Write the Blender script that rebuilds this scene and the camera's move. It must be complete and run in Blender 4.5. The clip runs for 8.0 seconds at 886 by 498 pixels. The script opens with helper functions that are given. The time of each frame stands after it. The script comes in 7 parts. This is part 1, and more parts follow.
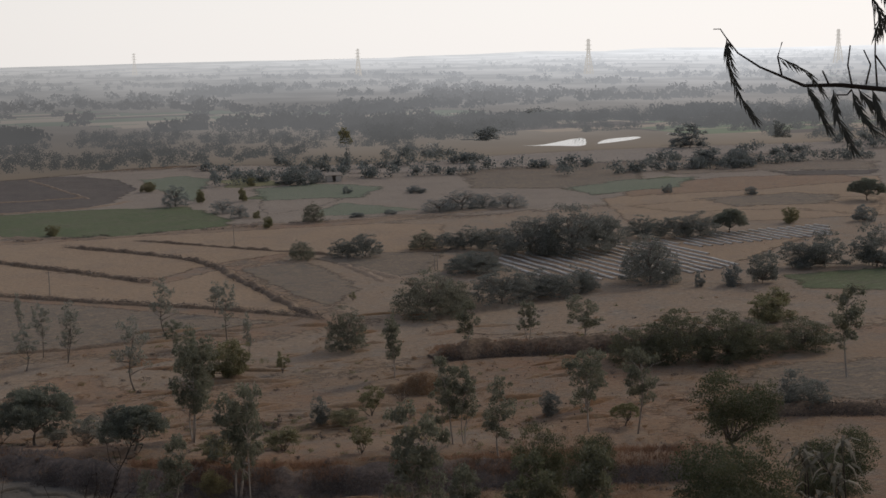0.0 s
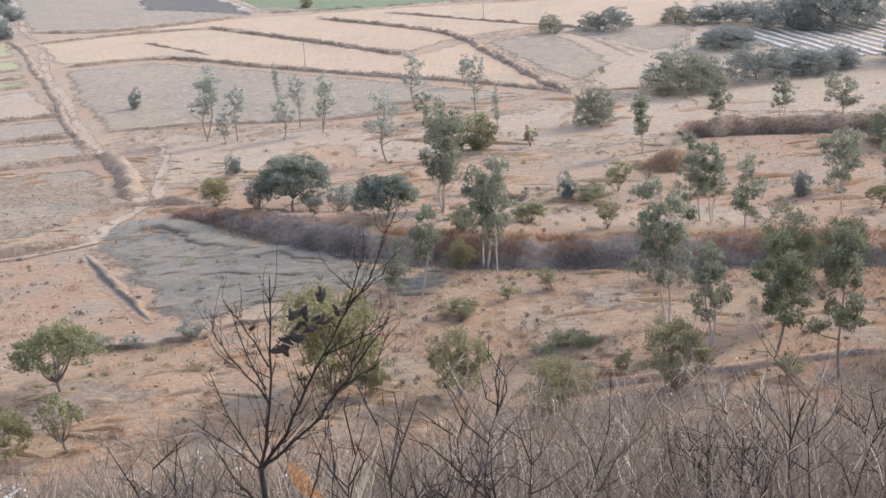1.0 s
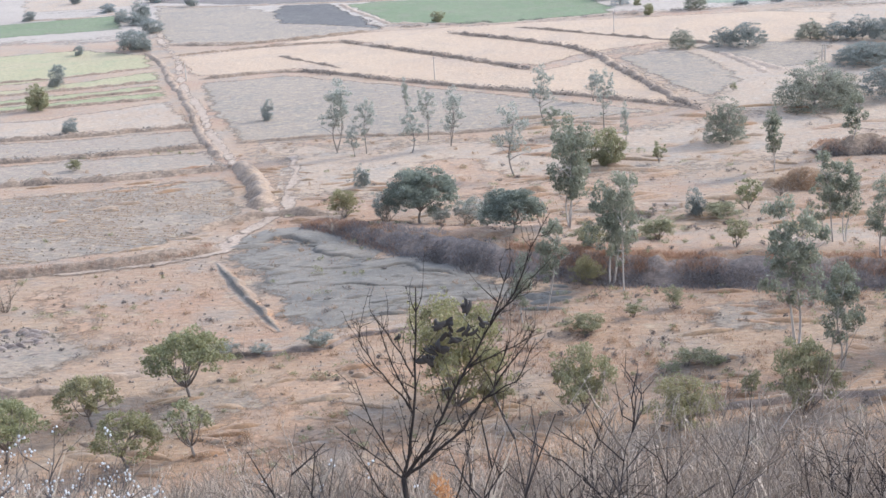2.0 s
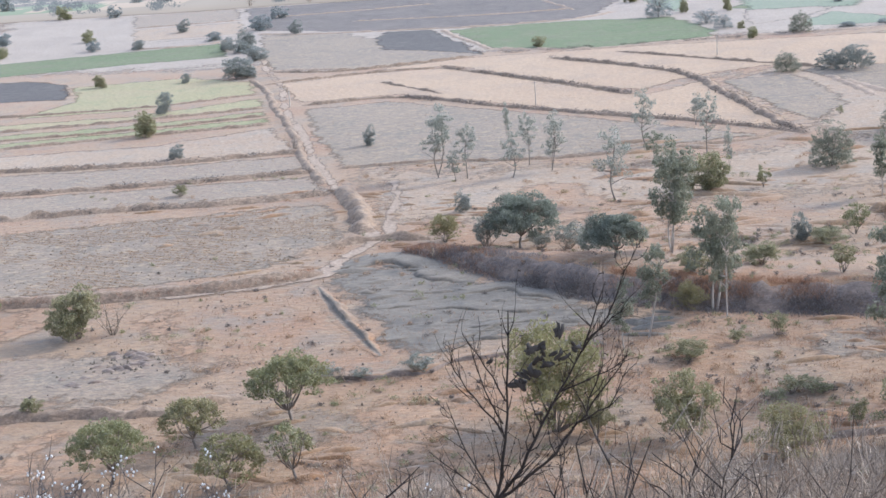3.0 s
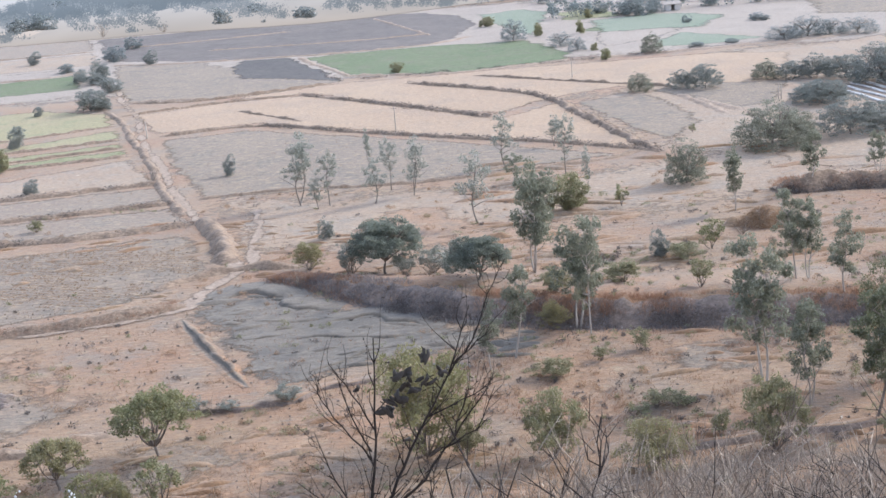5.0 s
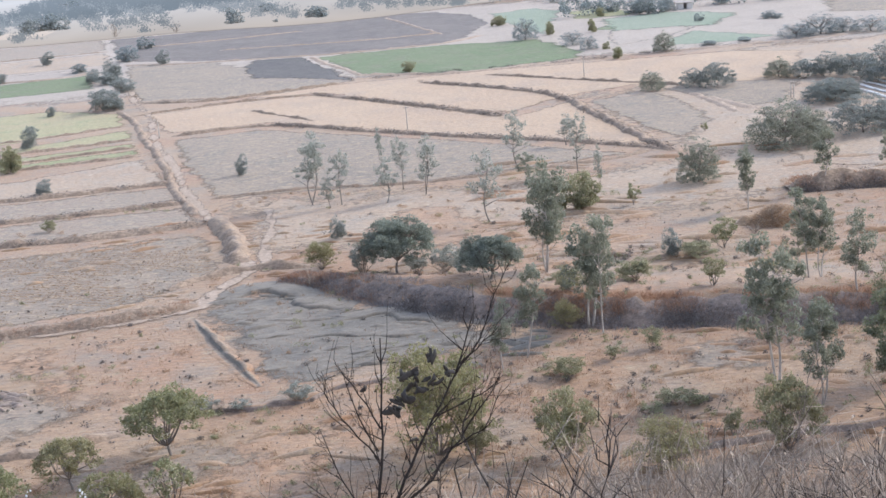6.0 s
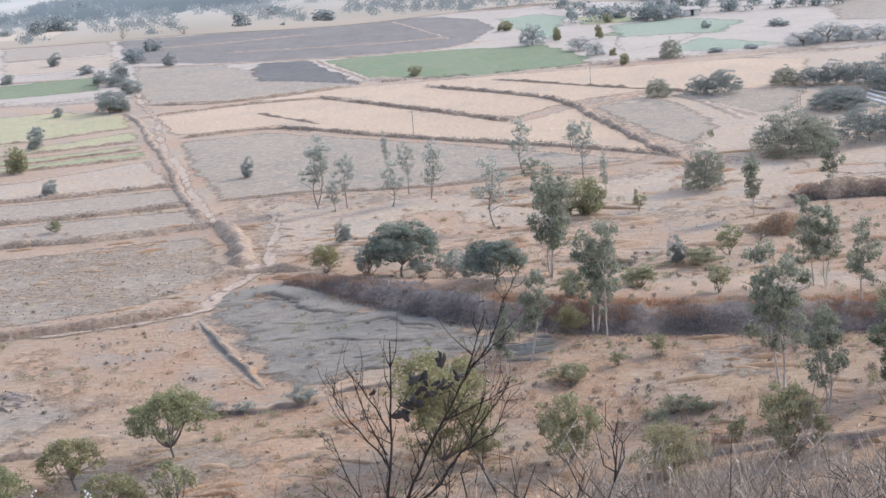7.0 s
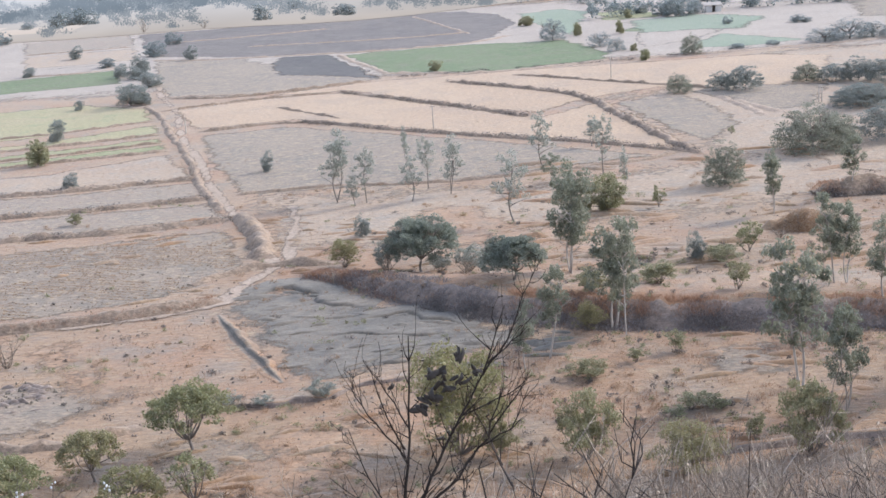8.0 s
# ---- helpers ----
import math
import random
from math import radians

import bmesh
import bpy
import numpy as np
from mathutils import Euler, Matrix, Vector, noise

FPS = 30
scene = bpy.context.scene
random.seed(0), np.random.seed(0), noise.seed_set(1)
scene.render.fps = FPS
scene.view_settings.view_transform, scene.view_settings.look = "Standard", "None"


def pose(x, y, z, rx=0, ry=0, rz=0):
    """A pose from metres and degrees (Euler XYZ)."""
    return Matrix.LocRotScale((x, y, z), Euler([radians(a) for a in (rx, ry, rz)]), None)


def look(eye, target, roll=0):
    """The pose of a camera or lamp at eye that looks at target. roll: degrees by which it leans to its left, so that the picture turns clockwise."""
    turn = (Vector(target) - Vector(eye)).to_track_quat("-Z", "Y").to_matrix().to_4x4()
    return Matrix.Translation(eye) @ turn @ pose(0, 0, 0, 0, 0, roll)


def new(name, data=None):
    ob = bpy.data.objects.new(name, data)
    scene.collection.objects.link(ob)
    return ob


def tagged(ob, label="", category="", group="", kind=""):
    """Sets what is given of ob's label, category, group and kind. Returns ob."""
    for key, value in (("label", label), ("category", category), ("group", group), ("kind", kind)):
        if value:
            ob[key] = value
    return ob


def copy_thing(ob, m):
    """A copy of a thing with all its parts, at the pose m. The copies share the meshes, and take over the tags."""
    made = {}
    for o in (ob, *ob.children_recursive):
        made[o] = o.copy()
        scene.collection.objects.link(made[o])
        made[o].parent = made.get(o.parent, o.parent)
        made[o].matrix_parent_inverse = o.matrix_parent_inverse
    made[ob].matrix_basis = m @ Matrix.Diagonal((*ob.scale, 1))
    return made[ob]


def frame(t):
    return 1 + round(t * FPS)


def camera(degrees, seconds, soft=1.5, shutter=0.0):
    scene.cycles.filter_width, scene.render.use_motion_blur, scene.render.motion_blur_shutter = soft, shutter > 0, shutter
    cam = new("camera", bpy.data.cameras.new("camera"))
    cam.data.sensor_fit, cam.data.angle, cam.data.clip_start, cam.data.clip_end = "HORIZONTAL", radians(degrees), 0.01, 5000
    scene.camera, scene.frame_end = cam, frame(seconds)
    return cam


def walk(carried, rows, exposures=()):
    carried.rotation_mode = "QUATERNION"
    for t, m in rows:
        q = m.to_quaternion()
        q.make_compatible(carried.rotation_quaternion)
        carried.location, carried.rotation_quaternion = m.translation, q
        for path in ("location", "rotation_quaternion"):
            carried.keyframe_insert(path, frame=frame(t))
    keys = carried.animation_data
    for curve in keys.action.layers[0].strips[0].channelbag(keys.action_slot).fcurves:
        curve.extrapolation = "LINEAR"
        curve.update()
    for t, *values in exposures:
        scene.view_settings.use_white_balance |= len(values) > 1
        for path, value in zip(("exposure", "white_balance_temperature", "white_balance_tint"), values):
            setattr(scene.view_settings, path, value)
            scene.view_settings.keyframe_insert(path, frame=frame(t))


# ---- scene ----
# ---- camera and its walk ----
cam = camera(35.05, 8.0, soft=1.55)
walk(cam, [
    (0, pose(0.108, 0, 40.012, 81.727, 1.484, -15.713)),
    (0.1, pose(0.103, 0, 40.012, 80.416, 1.496, -14.976)),
    (0.2, pose(0.098, 0, 40.012, 78.793, 0.941, -12.937)),
    (0.3, pose(0.094, 0, 40.012, 76.984, 1.071, -10.413)),
    (0.4, pose(0.089, 0, 40.012, 75.283, 1.378, -8.130)),
    (0.5, pose(0.082, 0, 40.014, 74.094, 1.052, -7.727)),
    (0.7, pose(0.067, 0, 40.007, 73.266, 2.099, -7.229)),
    (0.8, pose(0.060, 0, 40.005, 73.323, 1.625, -6.770)),
    (1, pose(0.048, 0, 40.000, 72.892, 2.633, -5.687)),
    (1.2, pose(0.010, 0, 39.986, 71.136, 2.170, -2.275)),
    (1.5, pose(-0.041, 0, 39.981, 71.351, 2.655, -1.194)),
    (1.8, pose(-0.043, 0, 39.993, 72.737, 3.290, -1.032)),
    (2, pose(-0.043, 0, 40.000, 73.726, 3.009, -0.468)),
    (2.2, pose(-0.034, 0, 40.005, 74.281, 2.995, 0.421)),
    (3.3, pose(-0.005, 0, 39.990, 75.338, 4.285, 4.003)),
    (3.5, pose(-0.010, 0, 39.990, 75.723, 4.344, 4.007)),
    (4, pose(-0.022, 0, 40.000, 76.206, 5.291, 1.729)),
    (4.2, pose(-0.019, 0, 40.002, 76.240, 5.303, 0.455)),
    (4.5, pose(-0.017, 0, 40.007, 76.194, 5.023, -1.232)),
    (5, pose(0.002, 0, 39.998, 75.605, 4.455, -2.309)),
    (5.2, pose(0.010, 0, 39.998, 75.596, 4.465, -2.458)),
    (6.3, pose(0.026, 0, 40.000, 75.592, 4.679, -1.708)),
    (6.5, pose(0.019, 0, 39.998, 75.464, 4.280, -2.047)),
    (7, pose(0.000, 0, 40.000, 75.816, 4.152, -1.520)),
    (7.5, pose(0.005, 0, 40.000, 75.388, 4.314, -1.404)),
    (8, pose(0.000, 0, 40.000, 75.666, 3.999, -0.673)),
], exposures=[(0, -1.03, 7050, 12), (0.1, -1.03, 7050, 12), (0.3, -0.58, 7000, 12), (0.5, 0.58, 7050, 13), (0.7, 0.94, 6600, 11), (1.0, 1.34, 6280, 10), (1.5, 1.54, 6080, 9),
               (2.2, 1.5, 5780, 8), (3.5, 1.26, 5810, 9.5), (5.0, 1.33, 5880, 9.5), (6.5, 1.34, 5930, 9.5), (8, 1.34, 5950, 9.5)])

# ---- world and sun ----
SUN_ELEVATION, SUN_AZIMUTH = radians(32), radians(62)   # azimuth clockwise from +y
world = bpy.data.worlds.new("hazy_sky")
world.use_nodes = True
scene.world = world
wn = world.node_tree.nodes
sky = wn.new("ShaderNodeTexSky")
sky.sky_type = "NISHITA"
sky.sun_disc = False
sky.sun_elevation, sky.sun_rotation = SUN_ELEVATION, SUN_AZIMUTH
sky.altitude, sky.air_density, sky.dust_density, sky.ozone_density = 300, 1.0, 0.8, 1.5
wn["Background"].inputs["Strength"].default_value = 0.15
# dust haze whitens the sky towards the horizon, all the way round
split = wn.new("ShaderNodeSeparateXYZ")
rise = wn.new("ShaderNodeMapRange")
rise.interpolation_type = "SMOOTHERSTEP"
rise.inputs[1].default_value, rise.inputs[2].default_value = 0.0, 0.5
rise.inputs[3].default_value, rise.inputs[4].default_value = 0.92, 0.15
veil = wn.new("ShaderNodeMix")
veil.data_type = "RGBA"
# the dust glows most towards the sun and least behind the viewer
glow = wn.new("ShaderNodeVectorMath")
glow.operation = "DOT_PRODUCT"
glow.inputs[1].default_value = (math.sin(SUN_AZIMUTH), math.cos(SUN_AZIMUTH), 0)
bright = wn.new("ShaderNodeMapRange")
bright.interpolation_type = "SMOOTHSTEP"
bright.inputs[1].default_value, bright.inputs[2].default_value = -1.0, 0.95
dust = wn.new("ShaderNodeMix")
dust.data_type = "RGBA"
dust.inputs[6].default_value = (4.2, 3.95, 3.6, 1)
dust.inputs[7].default_value = (12.9, 13.2, 13.8, 1)
wl = world.node_tree.links
coord = wn.new("ShaderNodeTexCoord")
wl.new(coord.outputs["Generated"], split.inputs[0])
wl.new(split.outputs["Z"], rise.inputs[0])
wl.new(coord.outputs["Generated"], glow.inputs[0])
wl.new(glow.outputs["Value"], bright.inputs[0])
wl.new(bright.outputs[0], dust.inputs[0])
wl.new(dust.outputs[2], veil.inputs[7])
wl.new(rise.outputs[0], veil.inputs[0])
wl.new(sky.outputs[0], veil.inputs[6])
wl.new(veil.outputs[2], wn["Background"].inputs["Color"])
sun = new("sun", bpy.data.lights.new("sun", "SUN"))
sun.data.energy, sun.data.angle, sun.data.color = 1.5, radians(8.0), (1.0, 0.92, 0.8)
_d = Vector((math.sin(SUN_AZIMUTH) * math.cos(SUN_ELEVATION), math.cos(SUN_AZIMUTH) * math.cos(SUN_ELEVATION), math.sin(SUN_ELEVATION)))
sun.matrix_world = look(_d * 100, (0, 0, 0))


# ---- materials ----
def node(nt, kind, **vals):
    n = nt.nodes.new(kind)
    for k, v in vals.items():
        n.inputs[k].default_value = v
    return n


def blank(name):
    m = bpy.data.materials.new(name)
    m.use_nodes = True
    return m, m.node_tree, m.node_tree.nodes["Principled BSDF"]


def mixed(nt, fac, a, b, mode="MIX"):
    """A colour mix node; fac, a and b are sockets or values."""
    n = nt.nodes.new("ShaderNodeMix")
    n.data_type, n.blend_type = "RGBA", mode
    for sock, v in ((n.inputs[0], fac), (n.inputs[6], a), (n.inputs[7], b)):
        if isinstance(v, bpy.types.NodeSocket):
            nt.links.new(v, sock)
        else:
            sock.default_value = v if isinstance(v, float) else (*v, 1)
    return n.outputs[2]


def noise_ramp(nt, pos, scale, lo, hi, detail=4.0, rough=0.6, stretch=None):
    """Noise at world size, cut to 0..1 between lo and hi."""
    if stretch:
        mp = nt.nodes.new("ShaderNodeMapping")
        mp.inputs["Scale"].default_value = stretch
        nt.links.new(pos, mp.inputs[0])
        pos = mp.outputs[0]
    n = node(nt, "ShaderNodeTexNoise", Scale=scale, Detail=detail, Roughness=rough)
    nt.links.new(pos, n.inputs["Vector"])
    r = node(nt, "ShaderNodeMapRange")
    r.inputs[1].default_value, r.inputs[2].default_value = lo, hi
    nt.links.new(n.outputs[0], r.inputs[0])
    return r.outputs[0]


SOILS = {}


def earth(name, main, patch, fleck, stain=None, big=0.05, fine=2.2, fleck_lo=0.56, bump=0.28, sheen=0.25, stretch=None, rough=0.55, fray=False):
    """Dry soil and stubble: broad patches, blotches, streaks, clumps of litter, fine grain and relief."""
    m, nt, b = blank(name)
    SOILS[name] = (main, patch, fleck, stain, big, fine, fleck_lo, bump, sheen, stretch, rough)
    pos = nt.nodes.new("ShaderNodeNewGeometry").outputs["Position"]
    stretch = stretch or (0.7, 1, 1)
    c = mixed(nt, noise_ramp(nt, pos, big, 0.4, 0.62), main, patch)
    if stain:
        c = mixed(nt, noise_ramp(nt, pos, big * 3.1, 0.48, 0.7, 6.0, 0.65), c, stain)
        c = mixed(nt, noise_ramp(nt, pos, 0.5, 0.58, 0.7, 5.0, 0.65, (0.5, 1.2, 1)), c, stain)
    c = mixed(nt, noise_ramp(nt, pos, fine * 0.35, fleck_lo, fleck_lo + 0.12, 5.0, 0.7, stretch), c, fleck)
    grain = noise_ramp(nt, pos, fine * 0.9, 0.28, 0.72, 6.0, 0.75, stretch)
    shade = mixed(nt, grain, (1 - rough, 1 - rough, 1 - rough), (1 + rough * 0.75, 1 + rough * 0.75, 1 + rough * 0.75))
    c = mixed(nt, 1.0, c, shade, "MULTIPLY")
    grit = noise_ramp(nt, pos, fine * 3.4, 0.34, 0.66, 4.0, 0.7, stretch)
    c = mixed(nt, 1.0, c, mixed(nt, grit, (0.76, 0.75, 0.74), (1.2, 1.2, 1.2)), "MULTIPLY")
    c = mixed(nt, noise_ramp(nt, pos, fine * 2.3, 0.66, 0.72, 3.0, 0.6), c, mixed(nt, 1.0, c, (1.4, 1.42, 1.45), "MULTIPLY"))
    nt.links.new(c, b.inputs["Base Color"])
    b.inputs["Roughness"].default_value = 0.95
    b.inputs["Specular IOR Level"].default_value = 0.15
    b.inputs["Sheen Weight"].default_value = sheen
    b.inputs["Sheen Roughness"].default_value = 0.6
    bp = node(nt, "ShaderNodeBump", Strength=bump, Distance=0.4)
    nt.links.new(noise_ramp(nt, pos, fine * 0.5, 0.25, 0.8, 6.0, 0.65, stretch), bp.inputs["Height"])
    nt.links.new(bp.outputs[0], b.inputs["Normal"])
    if fray:
        # towards its rim the soil thins out in tongues and islands
        rim = nt.nodes.new("ShaderNodeAttribute")
        rim.attribute_name = "inside"
        sums = nt.nodes.new("ShaderNodeMath")
        sums.operation = "MULTIPLY_ADD"
        nt.links.new(noise_ramp(nt, pos, 0.7, 0.25, 0.75, 6.0, 0.7), sums.inputs[0])
        sums.inputs[1].default_value = -0.8
        nt.links.new(rim.outputs["Fac"], sums.inputs[2])
        cut = node(nt, "ShaderNodeMapRange")
        cut.inputs[1].default_value, cut.inputs[2].default_value = -0.25, 0.12
        nt.links.new(sums.outputs[0], cut.inputs[0])
        mx = nt.nodes.new("ShaderNodeMixShader")
        nt.links.new(cut.outputs[0], mx.inputs[0])
        nt.links.new(nt.nodes.new("ShaderNodeBsdfTransparent").outputs[0], mx.inputs[1])
        nt.links.new(b.outputs[0], mx.inputs[2])
        nt.links.new(mx.outputs[0], nt.nodes["Material Output"].inputs[0])
    return m


FRAYED = {}


def frayed(mat):
    """The same soil with a thinning, uneven rim."""
    if mat.name not in SOILS:
        return mat
    if mat.name not in FRAYED:
        FRAYED[mat.name] = earth(mat.name + "_frayed", *SOILS[mat.name], True)
    return FRAYED[mat.name]


def foliage(name, a, b_col, dry, dusty=0.3, through_light=0.25):
    """Leaves that vary leaf by leaf and tree by tree."""
    m, nt, b = blank(name)
    geo = nt.nodes.new("ShaderNodeNewGeometry")
    info = nt.nodes.new("ShaderNodeObjectInfo")
    c = mixed(nt, geo.outputs["Random Per Island"], a, b_col)
    r = node(nt, "ShaderNodeMapRange")
    r.inputs[1].default_value, r.inputs[2].default_value = 0.82, 0.92
    nt.links.new(geo.outputs["Random Per Island"], r.inputs[0])
    c = mixed(nt, r.outputs[0], c, dry)
    h = node(nt, "ShaderNodeMapRange")
    h.inputs[3].default_value, h.inputs[4].default_value = 0.0, 0.35
    nt.links.new(info.outputs["Random"], h.inputs[0])
    c = mixed(nt, h.outputs[0], c, dry)
    nt.links.new(c, b.inputs["Base Color"])
    b.inputs["Roughness"].default_value = 0.75
    b.inputs["Specular IOR Level"].default_value = 0.25
    b.inputs["Sheen Weight"].default_value = dusty
    t = nt.nodes.new("ShaderNodeBsdfTranslucent")
    nt.links.new(c, t.inputs["Color"])
    mx = nt.nodes.new("ShaderNodeMixShader")
    mx.inputs[0].default_value = through_light
    nt.links.new(b.outputs[0], mx.inputs[1])
    nt.links.new(t.outputs[0], mx.inputs[2])
    nt.links.new(mx.outputs[0], nt.nodes["Material Output"].inputs[0])
    return m


def bark(name, a, b_col, scale=6.0, each=False):
    """Bark in two tones; with each, twig differs from twig: some pale, some dark."""
    m, nt, b = blank(name)
    pos = nt.nodes.new("ShaderNodeTexCoord").outputs["Object"]
    c = mixed(nt, noise_ramp(nt, pos, scale, 0.35, 0.65, 5.0, 0.6, (1, 1, 0.25)), a, b_col)
    if each:
        r = node(nt, "ShaderNodeMapRange")
        r.inputs[1].default_value, r.inputs[2].default_value = 0.55, 0.85
        nt.links.new(nt.nodes.new("ShaderNodeNewGeometry").outputs["Random Per Island"], r.inputs[0])
        c = mixed(nt, 0.75, c, mixed(nt, r.outputs[0], a, b_col))
    info = nt.nodes.new("ShaderNodeObjectInfo")
    c = mixed(nt, info.outputs["Random"], c, mixed(nt, 0.7, c, b_col))
    nt.links.new(c, b.inputs["Base Color"])
    b.inputs["Roughness"].default_value = 0.95
    b.inputs["Specular IOR Level"].default_value = 0.1
    bp = node(nt, "ShaderNodeBump", Strength=0.4, Distance=0.03)
    nt.links.new(noise_ramp(nt, pos, scale * 3, 0.3, 0.7, 5.0, 0.6, (1, 1, 0.3)), bp.inputs["Height"])
    nt.links.new(bp.outputs[0], b.inputs["Normal"])
    return m


GROUND = earth("dry_grass_earth", (0.284, 0.174, 0.092), (0.274, 0.142, 0.067), (0.324, 0.224, 0.128), (0.209, 0.153, 0.105), big=0.045, sheen=0.15, rough=0.42)
GREY = earth("grey_soil", (0.200, 0.144, 0.097), (0.240, 0.169, 0.109), (0.300, 0.212, 0.128), (0.160, 0.122, 0.086), fleck_lo=0.5, sheen=0.12, rough=0.52)
# BANKSOIL has the shade of hillward bank faces put into its colour
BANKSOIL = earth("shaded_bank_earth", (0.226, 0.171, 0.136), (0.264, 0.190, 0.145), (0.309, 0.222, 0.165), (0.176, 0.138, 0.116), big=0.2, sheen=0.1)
# a lighter, greyer eucalyptus leaf with the haze put into its colour
HAZEPALELEAF = foliage("haze_paled_eucalyptus_leaves", (0.24, 0.25, 0.205), (0.305, 0.312, 0.258), (0.36, 0.35, 0.295), 0.6, 0.5)
SILT = earth("grey_silt", (0.146, 0.119, 0.090), (0.180, 0.142, 0.104), (0.205, 0.162, 0.116), (0.094, 0.080, 0.065), big=0.09, fine=1.5, bump=0.2, stretch=(0.8, 1.2, 1), sheen=0.1, rough=0.32)
TAN = earth("stubble_gold", (0.375, 0.238, 0.130), (0.350, 0.217, 0.117), (0.405, 0.284, 0.166), (0.289, 0.189, 0.114), big=0.03, sheen=0.15, rough=0.46)
RUST = earth("rust_grass_ground", (0.300, 0.167, 0.087), (0.335, 0.199, 0.110), (0.355, 0.247, 0.153), (0.225, 0.153, 0.100), big=0.12, sheen=0.12, rough=0.45)
# pale far soil; its tone also carries the haze over the plain
FARPALE = earth("far_pale_soil_and_haze", (0.345, 0.268, 0.203), (0.318, 0.246, 0.187), (0.400, 0.322, 0.252), (0.272, 0.215, 0.168), big=0.03, sheen=0.1, rough=0.4)
PALE = earth("pale_dust", (0.330, 0.221, 0.133), (0.303, 0.193, 0.112), (0.364, 0.277, 0.187), (0.249, 0.193, 0.141), sheen=0.15)
STRIP = earth("fallow_strip", (0.238, 0.164, 0.103), (0.222, 0.147, 0.093), (0.303, 0.215, 0.131), (0.189, 0.142, 0.096), fleck_lo=0.52, sheen=0.15)
DARKSOIL = earth("dark_ploughed_soil", (0.145, 0.116, 0.098), (0.170, 0.135, 0.112), (0.225, 0.180, 0.148), (0.115, 0.095, 0.083), big=0.04, stretch=(0.15, 1, 1), sheen=0.05, rough=0.45)
GREENCROP = earth("green_crop", (0.128, 0.158, 0.070), (0.150, 0.170, 0.082), (0.205, 0.195, 0.110), (0.170, 0.160, 0.095), big=0.05, stretch=(0.3, 1, 1), sheen=0.05, rough=0.45)
LIGHTCROP = earth("yellow_green_crop", (0.219, 0.214, 0.088), (0.255, 0.223, 0.102), (0.311, 0.255, 0.140), big=0.06, stretch=(0.3, 1, 1), sheen=0.1, rough=0.5)
YELLOWCROP = earth("yellow_stubble", (0.30, 0.25, 0.118), (0.325, 0.252, 0.13), (0.365, 0.295, 0.17), (0.245, 0.232, 0.105), big=0.06, sheen=0.1, rough=0.5)
BUND = earth("bund_earth", (0.270, 0.186, 0.126), (0.320, 0.228, 0.157), (0.375, 0.276, 0.191), (0.190, 0.139, 0.103), big=0.3, fine=3.0, sheen=0.05)
TRAIL = earth("trodden_path", (0.375, 0.275, 0.20), (0.345, 0.25, 0.178), (0.40, 0.31, 0.235), fine=3, sheen=0.05)
HILLSOIL = earth("hillside_litter", (0.221, 0.162, 0.120), (0.254, 0.176, 0.124), (0.303, 0.230, 0.168), (0.164, 0.131, 0.108), big=0.4, fine=6)
# haze is put into these three colours: paler and duller than nearby ones
FARSOIL = earth("haze_paled_far_soil", (0.30, 0.225, 0.165), (0.325, 0.24, 0.172), (0.355, 0.275, 0.205), (0.245, 0.195, 0.15), big=0.025, sheen=0.2)
PLAINLEAF = foliage("haze_paled_leaves", (0.185, 0.205, 0.195), (0.225, 0.245, 0.23), (0.26, 0.265, 0.24), 0.3, 0.4)
FARCROP = earth("haze_muted_far_crop", (0.150, 0.175, 0.095), (0.175, 0.190, 0.110), (0.235, 0.220, 0.140), big=0.04, sheen=0.15, rough=0.4)
WETSOIL = earth("fresh_dark_plough", (0.088, 0.074, 0.066), (0.108, 0.090, 0.079), (0.145, 0.120, 0.102), stretch=(0.2, 1, 1), sheen=0.05)
GRASS = foliage("dry_grass_blades", (0.375, 0.245, 0.148), (0.315, 0.195, 0.115), (0.45, 0.325, 0.215), 0.3, 0.45)
REDGRASS = foliage("rust_grass_blades", (0.351, 0.199, 0.123), (0.281, 0.159, 0.105), (0.423, 0.271, 0.175), 0.3, 0.45)
HILLGRASS = foliage("brown_hill_grass", (0.273, 0.195, 0.128), (0.211, 0.148, 0.097), (0.335, 0.254, 0.171), 0.3, 0.4)
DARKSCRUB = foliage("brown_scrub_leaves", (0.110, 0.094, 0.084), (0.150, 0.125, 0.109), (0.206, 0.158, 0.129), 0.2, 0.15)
DEEPGREEN = foliage("deep_green_leaves", (0.082, 0.096, 0.046), (0.125, 0.137, 0.069), (0.182, 0.164, 0.092), 0.3, 0.4)
EUC = foliage("eucalyptus_leaves", (0.172, 0.178, 0.122), (0.245, 0.247, 0.168), (0.305, 0.29, 0.206), 0.5, 0.45)
GREENEUC = foliage("drooping_green_leaves", (0.125, 0.136, 0.078), (0.185, 0.19, 0.112), (0.24, 0.222, 0.142), 0.4, 0.42)
# olive leaves with haze put into the colour, greyer than those close by
DOMELEAF = foliage("haze_greyed_olive_leaves", (0.18, 0.182, 0.13), (0.242, 0.24, 0.176), (0.295, 0.278, 0.21), 0.5, 0.48)
ACACIA = foliage("acacia_leaves", (0.182, 0.198, 0.15), (0.235, 0.25, 0.188), (0.275, 0.275, 0.216), 0.5, 0.5)
# DARK and FARLEAF carry haze in their leaf colour: lifted and greyed
DARK = foliage("dark_tree_leaves", (0.178, 0.190, 0.166), (0.24, 0.25, 0.22), (0.29, 0.285, 0.25), 0.6, 0.48)
